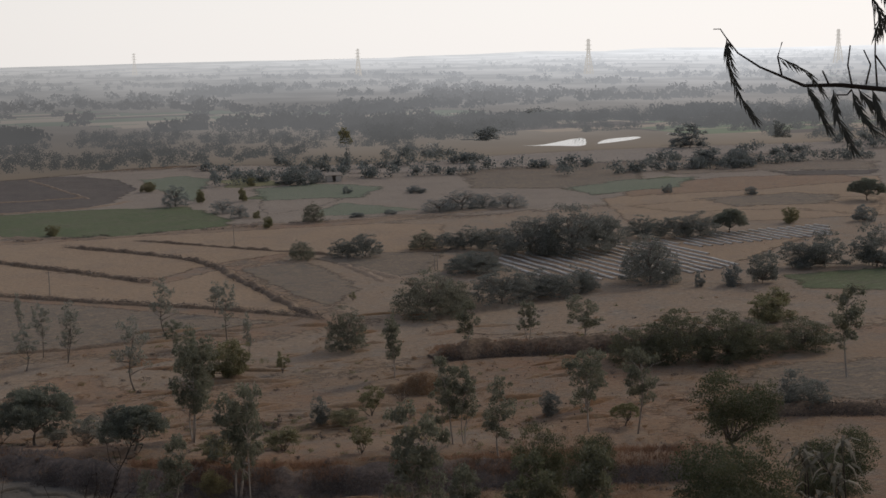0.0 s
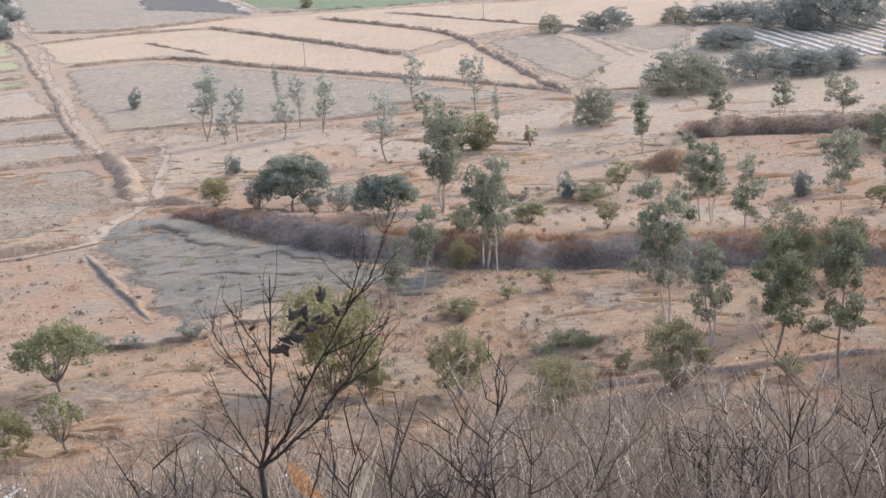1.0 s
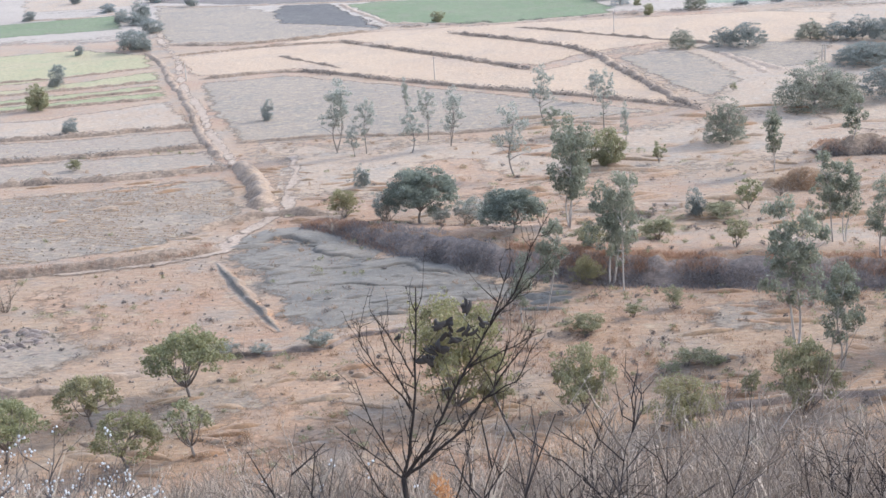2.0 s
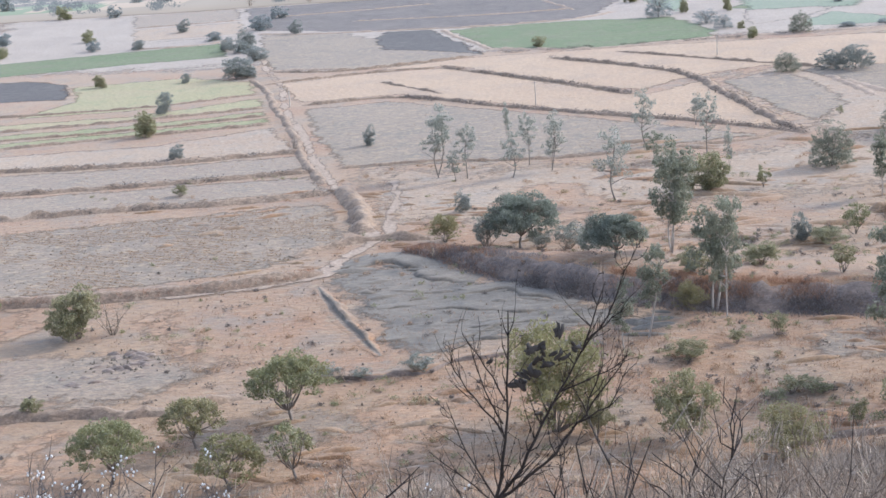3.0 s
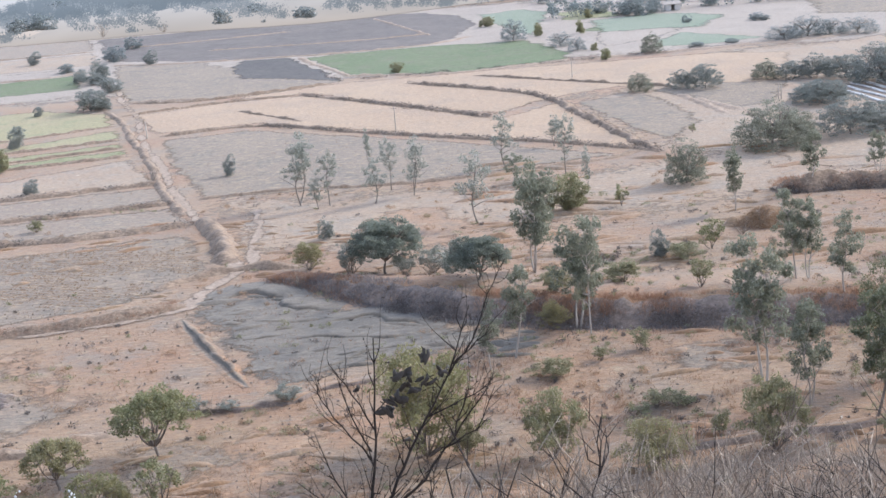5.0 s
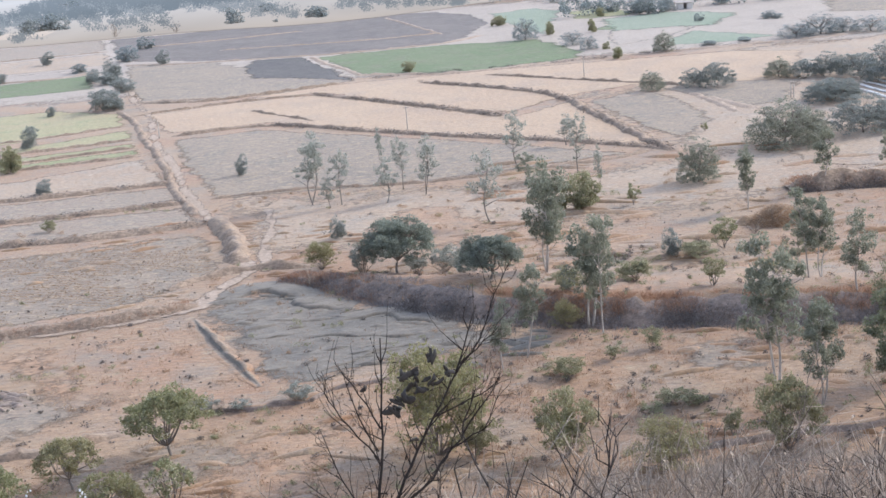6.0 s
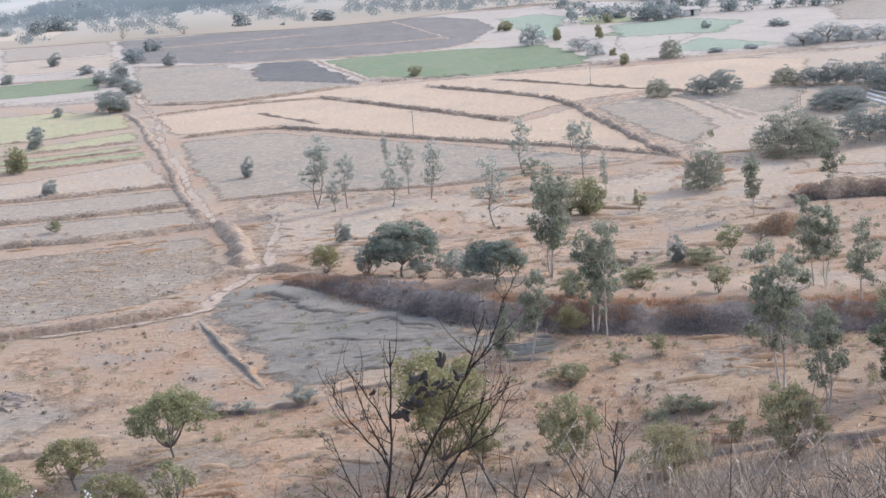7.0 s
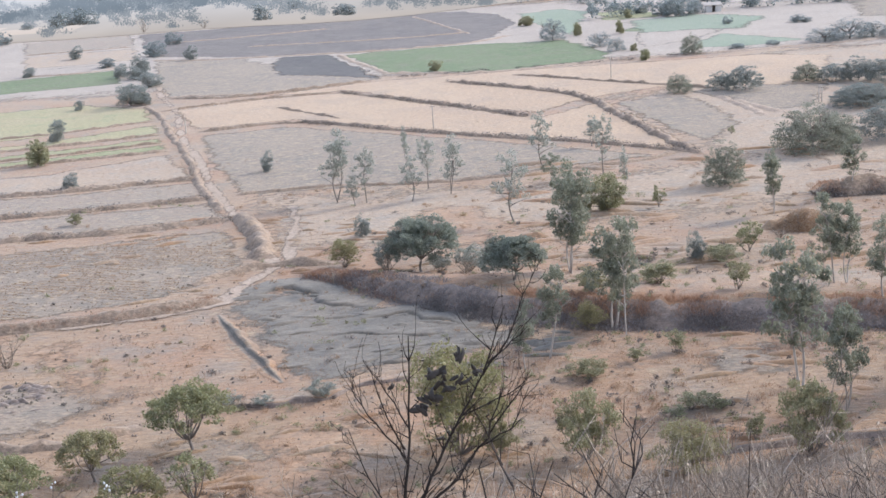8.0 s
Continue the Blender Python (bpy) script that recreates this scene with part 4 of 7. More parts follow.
def full_tree(seed, high, wide, leaf_mat, label, name="shade_tree", clumps=110, per=55, leaf=0.28, low=0.12, bark_mat=BROWNBARK, gaps=0.42, category="tree"):
    """A rounded, lumpy crown on a short forked trunk; low is where the leaves begin."""
    rng = np.random.default_rng(seed)
    V, F, C = [], [], []
    r = 0.03 * high
    fork = np.array((rng.normal(0, 0.03 * wide), rng.normal(0, 0.03 * wide), max(0.12, low * 0.9) * high))
    tube(V, F, bent(rng, (0, 0, -0.1), fork, 3, 0.02 * high), [r, r * 0.85, r * 0.75, r * 0.7], 6)
    lobes = [(rng.normal(0, 0.21, 2), low + (1 - low) * rng.uniform(0.28, 0.68), rng.uniform(0.26, 0.4)) for _ in range(10)]
    if low < 0.1:
        lobes += [(rng.normal(0, 0.27, 2), rng.uniform(0.12, 0.24), rng.uniform(0.16, 0.24)) for _ in range(7)]
    for c, cz, rad in lobes:
        e = np.array((c[0] * wide, c[1] * wide, cz * high))
        limb = bent(rng, fork, e, 4, 0.03 * high)
        tube(V, F, limb, [r * 0.55 * (1 - 0.8 * k / 4) for k in range(5)], 4)
    while len(C) < clumps:
        c, cz, rad = lobes[rng.integers(len(lobes))]
        d = rng.normal(0, 1, 3)
        d /= np.linalg.norm(d)
        k = rad * rng.uniform(0.65, 1.0)
        p = np.array(((c[0] + d[0] * k) * wide, (c[1] + d[1] * k) * wide, (cz + d[2] * k * 1.0) * high))
        if p[2] < low * high or p[2] > high or noise.noise((p[0] * 2.6 / wide + seed, p[1] * 2.6 / wide, p[2] * 3 / high)) < -gaps:
            continue
        s = math.hypot(p[0], p[1]) / (0.5 * wide)
        if s > 1:
            p[:2] /= s
        C.append(p)
    q = []
    for c in fitted(C, wide * 0.93, high * 0.97):
        k = rng.uniform(0.6, 1.4)
        q.append(clump_leaves(rng, c, np.array((0.095 * wide, 0.095 * wide, 0.08 * high)) * k, int(per * k ** 1.5), leaf, leaf * 0.5, 0.2))
    crown = np.concatenate(q)
    return finish(name, (V, F), crown, bark_mat, leaf_mat, label, category)


def shrub(seed, high, wide, leaf_mat, label, per=30, stems=9, name="shrub", bark_mat=BROWNBARK, leaf=0.16):
    """Many thin stems fanning from one foot, bare low down; leaves in clumps round the twigs of the upper half."""
    rng = np.random.default_rng(seed)
    V, F, C = [], [], []
    for i in range(stems):
        a = 2 * math.pi * (i + rng.uniform(-0.4, 0.4)) / stems
        reach = wide * 0.5 * rng.uniform(0.2, 0.95)
        z = high * (1.0 - 0.52 * (reach / (0.5 * wide)) ** 2) * rng.uniform(0.78, 1.0)
        e = np.array((math.cos(a) * reach, math.sin(a) * reach, z))
        limb = bent(rng, rng.normal(0, 0.03, 3) * (1, 1, 0) + (0, 0, -0.05), e, 6, 0.06 * high)
        tube(V, F, limb, [0.013 * high * (1 - 0.8 * k / 6) for k in range(7)], 4)
        for k in range(2, 7):
            for _ in range(2):
                e2 = limb[k] + rng.normal(0, 1, 3) * np.array((0.1 * wide, 0.1 * wide, 0.07 * high)) + (0, 0, 0.06 * high)
                e2[2] = max(e2[2], 0.12 * high)
                tube(V, F, [limb[k], (limb[k] + e2) / 2 + rng.normal(0, 0.02 * high, 3), e2], [0.005 * high, 0.004 * high, 0.002 * high], 3)
                if k > 2:
                    C.append(e2)
        C.append(e)
    crown = None
    if per:
        C = fitted(C, wide * 1.0, high * 0.97)
        q = []
        for c in C:
            k = rng.uniform(0.55, 1.4)
            q.append(clump_leaves(rng, c, np.array((0.105 * wide, 0.105 * wide, 0.07 * high)) * k, int(per * 2.6 * k ** 1.6) + 4, leaf, leaf * 0.5, 0.2))
        crown = np.concatenate(q)
    return finish(name, (V, F), crown, bark_mat, leaf_mat, label, "shrub")


def plant(makers, places, group):
    """Stands trees at places of (x, y, height, width), from the built variants in turn or the one that a fifth number names; each maker gives a tree and its own height and width."""
    for i, (x, y, h, w, *kind) in enumerate(places):
        ob, h0, w0, used = makers[kind[0] if kind else i % len(makers)]
        turn = (i * 2.39996) % (2 * math.pi)
        if used[0]:
            t = copy_thing(ob, Matrix.Identity(4))
        else:
            t, used[0] = ob, True
        z = stand(x, y)
        if y > 100 and z > 0.2:
            x, y = x * (40 - z) / 40, y * (40 - z) / 40
            z = stand(x, y)
        t.matrix_basis = Matrix.LocRotScale((x, y, z - 0.05), Euler((0, 0, turn)), (w / w0, w / w0, h / h0))
        t["group"] = group


def variants(fn, specs, h0, w0):
    return [(fn(*s), h0, w0, [False]) for s in specs]


euc_label = "slender eucalyptus tree with pale bark and sparse grey-green leaves"
eucs = variants(eucalyptus, [(k, 10, 5, st, EUC, euc_label) for k, st in ((11, 1), (12, 2), (13, 1), (14, 2), (15, 1), (16, 3))], 10, 5)
plant(eucs, [(14.4, 122.8, 10.1, 5.4, 1), (15.6, 123.6, 11.1, 3.0, 0), (12.4, 142.7, 11.1, 5.2, 5), (7.9, 115.9, 8.6, 3.8, 2), (5.6, 113.4, 6.2, 2.6, 4)], "eucalyptus grove")
# eucalypts farther off: haze is painted into their leaf colour
hazed_label = "slender eucalyptus tree with thin dusty grey leaves"
dusty = variants(eucalyptus, [(k, 10, 5, st, HAZEPALELEAF, hazed_label, 62, BROWNBARK) for k, st in ((17, 1), (18, 2), (19, 1), (20, 2))], 10, 5)
plant(dusty, [(8.0, 167.5, 8.7, 4.8), (-15.0, 186.7, 9.4, 4.8),
             (-10.9, 184.9, 7.3, 3.4), (-12.4, 183.5, 4.2, 2.3), (-4.8, 183.9, 6.1, 3.5), (-5.8, 208.0, 6.1, 1.5), (-2.6, 191.7, 7.2, 3.1), (0.5, 187.1, 8.0, 3.5),
             (14.2, 201.6, 7.9, 4.1), (22.9, 214.7, 4.6, 2.9), (22.0, 192.9, 8.1, 3.6), (23.5, 180.5, 6.0, 1.5)], "eucalyptus grove")
plant(eucs, [(14.3, 186.8, 4.7, 3.5), (26.9, 104.8, 11.9, 5.6, 1), (36.7, 130.1, 9.1, 3.9), (38.0, 130.4, 7.7, 3.5), (39.9, 125.3, 7.6, 3.9), (56.1, 129.1, 9.1, 4.6, 2),
             (51.8, 131.8, 8.6, 4.6), (28.9, 99.2, 8.4, 4.2, 3), (49.8, 170.3, 7.8, 4.0), (60.3, 175.1, 5.8, 3.1), (67.5, 173.1, 6.5, 5.6), (38.7, 162.8, 7.3, 2.3), (35.9, 131.4, 5.9, 2.8),
             (55.3, 141.2, 6.4, 4.1), (88.7, 142.9, 11.0, 5.6)], "eucalyptus grove")
green_eucs = variants(eucalyptus, [(k, 10, 5, 1, GREENEUC, "tall slender tree with dense drooping dark green leaves", 150, BROWNBARK) for k in (201, 202)], 10, 5)
plant(green_eucs, [(32.6, 95.1, 10.2, 5.0), (36.1, 91.2, 11.2, 5.0)], "eucalyptus grove")
acacias = variants(umbrella_tree, [(k, 6, 8, ACACIA, "dark green umbrella-crowned acacia with forked trunk", 85, "umbrella_acacia", 320, 0.27, 0.6) for k in (21, 22, 23)], 6, 8)
plant(acacias, [(-3.4, 147.6, 6.5, 8.0), (6.2, 139.6, 4.8, 6.5), (134.7, 262.3, 5.1, 8.0), (190.2, 298.4, 5.9, 8.8)], "acacias")
broad = variants(umbrella_tree, [(k, 5, 9, DARK, "broad dark acacia with low spreading limbs", 60, "broad_acacia", 210, 0.04, 0.35) for k in (24, 25)], 5, 9)
plant(broad, [(70.6, 233.3, 4.6, 9.1), (115.1, 261.8, 5.0, 8.4), (121.0, 259.6, 5.0, 8.0), (126.0, 258.6, 5.4, 9.4)], "acacias")
rounds = variants(umbrella_tree, [(k, 7, 8, DARK, "dense dark rounded shade tree", 46, "shade_tree", 380, 0.02, 0.08) for k in (31, 32, 33)], 7, 8)
deep_domes = variants(umbrella_tree, [(k, 6, 8.5, GREENEUC, "dense dark green domed tree behind a field bank", 46, "leafy_tree", 330, 0.03, 0.1) for k in (44, 45)], 6, 8.5)
plant(deep_domes, [(74.3, 158.3, 7.0, 9.1), (69.6, 159.5, 5.2, 8.4), (80.2, 156.7, 6.6, 8.4), (84.5, 158.0, 5.0, 8.0), (92.0, 158.5, 4.2, 8.5)], "leafy trees")
domes = variants(umbrella_tree, [(k, 6.5, 9, DOMELEAF, "dusty grey-green domed tree leafy to the ground", 46, "shade_tree", 330, 0.03, 0.1) for k in (37, 38)], 6.5, 9)
plant(domes, [(53.1, 199.5, 7.4, 11.8), (57.0, 201.0, 5.6, 7.0), (36.5, 180.3, 6.3, 6.0), (44.9, 263.2, 4.0, 5.2), (70.0, 266.7, 4.0, 6.2), (57.9, 320.8, 4.9, 5.3)], "shade trees")
plant(rounds, [(94.8, 212.8, 8.2, 10.4), (87.2, 250.8, 7.9, 12.8), (94.7, 248.5, 10.0, 15.9)], "shade trees")
olives = variants(full_tree, [(k, 4.5, 5, OLIVE, "olive-green dusty bushy tree", "bushy_tree", 190, 46, 0.25, 0.06) for k in (41, 42, 43)], 4.5, 5)
plant(olives, [(19.5, 170.0, 4.6, 5.3), (-68.2, 232.7, 4.1, 4.1), (97.6, 176.9, 3.9, 6.8), (152.9, 269.5, 3.3, 4.2), (117.1, 568.3, 7.0, 6.5),
               (-129.7, 397.9, 3.3, 4.2), (-144.3, 368.7, 3.1, 3.7), (-96.2, 298.8, 2.7, 3.2), (-164.2, 481.2, 4.3, 5.5)], "field trees")
darks = variants(full_tree, [(k, 4.5, 6, DARK, "dark grey-green field tree", "field_tree", 150, 44, 0.235, 0.08) for k in (51, 52, 53, 54)], 4.5, 6)
plant(darks, [(-27.5, 212.7, 3.1, 2.3), (-71.1, 257.0, 4.0, 4.0), (-57.1, 211.2, 2.1, 3.0), (-10.6, 165.9, 2.7, 2.1), (26.1, 144.6, 3.2, 2.3), (50.1, 139.0, 2.8, 2.9), 
              (110.8, 204.2, 5.4, 5.4), (128.4, 214.6, 6.0, 8.6), (137.0, 211.6, 6.7, 9.6), (124.0, 216.0, 4.4, 7.0), (77.1, 132.4, 3.9, 5.6), (81.0, 209.0, 4.0, 7.0)], "field trees")
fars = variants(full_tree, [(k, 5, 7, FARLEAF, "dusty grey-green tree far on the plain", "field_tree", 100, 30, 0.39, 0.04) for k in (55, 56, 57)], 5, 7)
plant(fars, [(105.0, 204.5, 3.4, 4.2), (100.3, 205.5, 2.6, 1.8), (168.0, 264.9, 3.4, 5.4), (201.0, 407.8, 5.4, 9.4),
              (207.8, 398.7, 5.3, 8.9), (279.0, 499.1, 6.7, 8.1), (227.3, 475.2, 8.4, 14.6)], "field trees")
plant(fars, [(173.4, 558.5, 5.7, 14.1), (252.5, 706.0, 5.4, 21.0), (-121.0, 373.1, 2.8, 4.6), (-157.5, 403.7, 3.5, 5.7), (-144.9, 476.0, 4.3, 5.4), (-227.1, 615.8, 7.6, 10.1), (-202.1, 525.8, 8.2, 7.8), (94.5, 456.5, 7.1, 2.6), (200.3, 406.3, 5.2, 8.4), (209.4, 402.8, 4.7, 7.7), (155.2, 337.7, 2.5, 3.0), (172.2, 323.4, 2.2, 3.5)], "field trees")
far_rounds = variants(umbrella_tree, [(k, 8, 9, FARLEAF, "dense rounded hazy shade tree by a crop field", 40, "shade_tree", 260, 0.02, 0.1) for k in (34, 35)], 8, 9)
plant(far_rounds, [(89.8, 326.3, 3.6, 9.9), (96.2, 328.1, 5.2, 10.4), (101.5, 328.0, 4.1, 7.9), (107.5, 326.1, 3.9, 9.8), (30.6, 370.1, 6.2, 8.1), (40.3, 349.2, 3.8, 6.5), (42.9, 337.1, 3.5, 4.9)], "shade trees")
plant(olives, [(26.5, 413.7, 2.8, 4.7), (37.6, 376.8, 3.3, 2.7), (46.6, 334.5, 1.7, 1.9), (46.4, 314.9, 2.5, 2.6), (48.7, 374.4, 3.4, 2.7), (56.8, 416.0, 2.5, 2.7), (-0.7, 323.2, 2.3, 3.6)], "field trees")
plant(broad, [(74.7, 264.0, 3.8, 7.2), (78.8, 263.2, 4.8, 7.5), (82.9, 259.2, 5.0, 9.1), (73.1, 207.3, 4.7, 9.8), (101.5, 250.1, 7.8, 9.7), (66.1, 204.3, 6.2, 10.5), (75.6, 206.6, 4.2, 8.0), (53.2, 264.1, 3.7, 6.2), (57.0, 261.2, 5.2, 7.0), (69.5, 237.1, 3.3, 7.3), (72.8, 235.4, 3.8, 7.0)], "acacias")
plant(darks, [(-105.1, 409.6, 3.6, 4.8), (-107.6, 370.6, 2.5, 4.4), (-79.5, 354.2, 3.3, 4.2), (-76.2, 361.2, 4.6, 5.1), (-75.0, 349.4, 3.3, 7.5), (-68.0, 331.0, 3.3, 7.8), (-66.6, 299.9, 4.8, 8.7), (-64.2, 300.4, 2.5, 4.5), (-67.5, 385.3, 3.7, 4.5), (-77.2, 298.9, 2.0, 2.9)], "field trees")
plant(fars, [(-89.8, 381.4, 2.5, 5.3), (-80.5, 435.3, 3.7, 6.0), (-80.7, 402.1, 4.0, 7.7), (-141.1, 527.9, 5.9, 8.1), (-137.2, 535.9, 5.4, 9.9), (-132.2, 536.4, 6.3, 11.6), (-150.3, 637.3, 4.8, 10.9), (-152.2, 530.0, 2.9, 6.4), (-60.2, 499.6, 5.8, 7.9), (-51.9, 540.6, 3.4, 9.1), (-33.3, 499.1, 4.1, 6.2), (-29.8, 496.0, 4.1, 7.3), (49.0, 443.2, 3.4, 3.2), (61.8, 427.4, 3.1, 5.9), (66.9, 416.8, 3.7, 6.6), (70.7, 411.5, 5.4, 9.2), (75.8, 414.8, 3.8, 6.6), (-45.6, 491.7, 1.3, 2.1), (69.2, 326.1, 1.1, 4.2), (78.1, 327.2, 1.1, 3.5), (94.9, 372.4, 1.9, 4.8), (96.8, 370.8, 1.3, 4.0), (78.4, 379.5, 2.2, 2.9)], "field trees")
greens = variants(umbrella_tree, [(k, 5.5, 6.5, GREEN, "fresh green leafy tree on dry ground", 60, "leafy_tree", 170, 0.36) for k in (61, 62, 63)], 5.5, 6.5)
plant(greens, [(-20.7, 100.0, 5.6, 6.8), (-31.9, 89.6, 4.8, 6.1), (56.1, 132.4, 2.4, 3.4)], "leafy trees")
bigs = variants(full_tree, [(k, 8.5, 9, DEEPGREEN, "large dark green leafy tree at the hill's foot", "leafy_tree", 210, 90, 0.2, 0.16) for k in (65, 66)], 8.5, 9)
plant(bigs, [(62.0, 119.5, 8.0, 8.9), (48.1, 94.3, 9.3, 10.4), (47.7, 89.7, 8.9, 8.3), (60.5, 102.0, 5.2, 6.5), (64.5, 104.5, 6.0, 7.0), (36.9, 103.6, 9.6, 4.8), (44.5, 112.0, 5.8, 4.6)], "leafy trees")
yellows = variants(shrub, [(k, 4, 5, YELLOW, "yellow-green feathery bush with thin stems", 26, 16, "feathery_bush") for k in (71, 72)], 4, 5)
plant(yellows, [(-11.9, 151.8, 3.3, 3.4), (12.2, 124.5, 2.7, 2.9), (-0.4, 95.9, 8.0, 7.6), (15.1, 89.7, 3.7, 5.5)], "yellow bushes")
yellow_trees = variants(umbrella_tree, [(k, 4.2, 5, YELLOW, "yellow-green feathery small tree on a thin trunk", 40, "feathery_tree", 120, 0.24) for k in (67, 68)], 4.2, 5)
plant(yellow_trees, [(-27.2, 95.5, 4.3, 5.2), (-22.9, 87.9, 4.2, 5.4)], "yellow bushes")
thin_trees = variants(umbrella_tree, [(69, 4.3, 3.6, OLIVE, "thin open small tree with sparse olive leaves", 24, "small_tree", 75, 0.42)], 4.3, 3.6)
plant(thin_trees, [(-18.9, 89.1, 4.5, 3.9)], "saplings")
greys = variants(shrub, [(k, 3, 4, OLIVE, "olive-green bush with thin grey stems", 30, 10) for k in (75, 76)], 3, 4)
plant(greys, [(-50.0, 183.8, 1.6, 2.2), (13.6, 133.5, 2.3, 3.3), (20.6, 135.1, 2.2, 4.2), (-56.6, 130.6, 2.2, 2.5), (-42.6, 103.5, 1.6, 2.0), (2.4, 95.0, 2.9, 2.4), (28.5, 143.6, 1.7, 4.4),
              (8.7, 93.3, 5.0, 4.6), (24.1, 91.3, 5.4, 4.8), (10.8, 110.2, 1.6, 3.3), (-44.9, 123.2, 4.9, 5.6), (-45.6, 122.4, 3.0, 4.2)], "olive bushes")
dusty_bushes = variants(shrub, [(87, 3, 3, HAZEPALELEAF, "dusty grey-green bush beside an acacia", 16, 9, "dusty_bush")], 3, 3)
plant(dusty_bushes, [(-19.2, 109.2, 1.3, 2.4), (-16.4, 109.0, 0.9, 1.8), (-11.6, 109.8, 1.5, 2.6), (-7.4, 148.6, 3.4, 2.4), (1.8, 145.8, 2.8, 3.6), (-1.2, 146.0, 2.2, 2.6), (3.6, 143.0, 2.0, 2.6)], "dusty bushes")
sparse = variants(shrub, [(k, 3, 2.5, OLIVE, "small sparse sapling with few leaves", 15, 6, "sapling") for k in (81, 82)], 3, 2.5)
plant(sparse, [(17.6, 101.4, 1.5, 2.6), (16.2, 100.2, 1.0, 2.0), (18.9, 102.0, 1.2, 2.2), (19.8, 101.2, 1.0, 1.8), (18.9, 115.4, 2.0, 2.2), (26.2, 170.4, 2.8, 2.1), (21.0, 94.4, 2.2, 1.7), (32.7, 91.9, 1.7, 2.5), (15.1, 113.3, 1.4, 1.9), (45.0, 216.7, 1.4, 1.4),
               (27.5, 130.8, 2.9, 2.8), (32.1, 146.5, 3.6, 3.1)], "saplings")
bares = variants(shrub, [(k, 3, 3.5, None, "leafless grey-brown bush with fine twigs", 0, 9, "bare_bush", TWIG) for k in (85, 86)], 3, 3.5)
plant(bares, [(-39.3, 212.8, 3.2, 3.9), (-7.0, 147.8, 3.6, 3.7), (1.4, 145.6, 2.4, 4.2), (-12.8, 144.9, 2.5, 2.4), (-41.9, 123.8, 4.0, 4.6), (-12.1, 109.6, 1.6, 2.8), (-17.7, 108.6, 1.6, 2.8),
              (39.5, 154.3, 2.6, 5.2), (36.9, 151.8, 1.8, 3.9), (-99.9, 485.6, 5.8, 6.0), (-79.0, 485.2, 3.8, 5.1)], "bare bushes")


# ---- grass and scrub ----
def blades(rng, feet, tall, n, spread, mat, name, label, width=0.05):
    """Tufts of n blades each on the feet, one mesh."""
    c = np.repeat(np.asarray(feet, float), n, axis=0)
    m = len(c)
    c[:, :2] += rng.normal(0, spread, (m, 2))
    h = tall * rng.uniform(0.5, 1.3, (m, 1))
    lean = rng.normal(0, 0.35, (m, 2)) * h
    tip = c + np.concatenate([lean, h], axis=1)
    a = rng.uniform(0, 2 * math.pi, m)
    s = np.stack([np.cos(a), np.sin(a), np.zeros(m)], axis=1) * width * h
    mid = (c + tip) / 2 + np.array((0, 0, 0.08)) * h
    q = np.stack([c - s, c + s, mid + s * 0.8, tip], axis=1)
    return tagged(new(name, quads_mesh(name, q, mat)), label, "grass", kind="stuff")


def along(rng, pts, n, lo, hi, high, front):
    """Feet on a ridge built from pts: n of them across the width from lo to hi."""
    line = np.array(line_through(pts, 0.5))
    out = []
    for _ in range(n):
        i = rng.integers(1, len(line) - 1)
        d = line[i + 1] - line[i - 1]
        s = np.array((-d[1], d[0])) / np.linalg.norm(d)
        if s[1] < 0:
            s = -s
        u = rng.uniform(lo, hi)
        p = line[i] + s * u + rng.normal(0, 0.2, 2)
        w = hi if hi > 0 else 1
        z = high * (u / front if u < front else max(0, 1 - (u - front) / (w - front + 1e-6)))
        if pts is BANK:
            z = stand(p[0], p[1]) / 0.85
        out.append((p[0], p[1], max(0, z * 0.85)))
    return out


rng = np.random.default_rng(7)
blades(rng, [c for c in along(rng, BANK, 3600, 2.5, 4.6, 1.9, 2.2) if c[0] < -13 or (c[0] > 7 and noise.noise((c[0] * 0.16, c[1] * 0.16, 7)) > 0.12)], 0.3, 7, 0.25, REDGRASS, "bank_grass", "rust-brown dry grass on the gully bank")
blades(rng, along(rng, BANK2, 2200, 0.3, 5.0, 1.9, 1.8), 0.4, 6, 0.2, REDGRASS, "bank_grass", "rust-brown dry grass on a field bank")
blades(rng, along(rng, BANK3, 1300, 0.4, 2.8, 0.8, 1.2), 0.28, 6, 0.16, REDGRASS, "bank_grass", "rust-brown dry grass along a field bank")
C = along(rng, BANK, 1800, -0.9, 3.0, 1.9, 2.2)
C = [(x, y, z * rng.uniform(0.7, 1.0) + 0.1) for x, y, z in C if x > -12 and (x < 5 or z < 0.6 * BANK_HIGH) and rng.uniform() < (x + 14) / 8 and noise.noise((x * 0.35, y * 0.35, 4)) > -0.1]
q = leaf_cards(rng, C, (0.5, 0.3, 0.13), 22, 0.2, 0.06)
tagged(new("bank_scrub", quads_mesh("bank_scrub", q, BANKSCRUB)), "grey-brown scrub on the shaded face of the gully bank", "scrub", kind="stuff")
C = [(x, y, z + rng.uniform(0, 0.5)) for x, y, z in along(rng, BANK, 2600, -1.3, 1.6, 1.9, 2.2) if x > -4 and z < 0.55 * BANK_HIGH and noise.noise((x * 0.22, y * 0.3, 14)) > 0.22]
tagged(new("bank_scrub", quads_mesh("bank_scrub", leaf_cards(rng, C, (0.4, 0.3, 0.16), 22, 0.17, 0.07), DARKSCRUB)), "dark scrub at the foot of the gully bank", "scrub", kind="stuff")
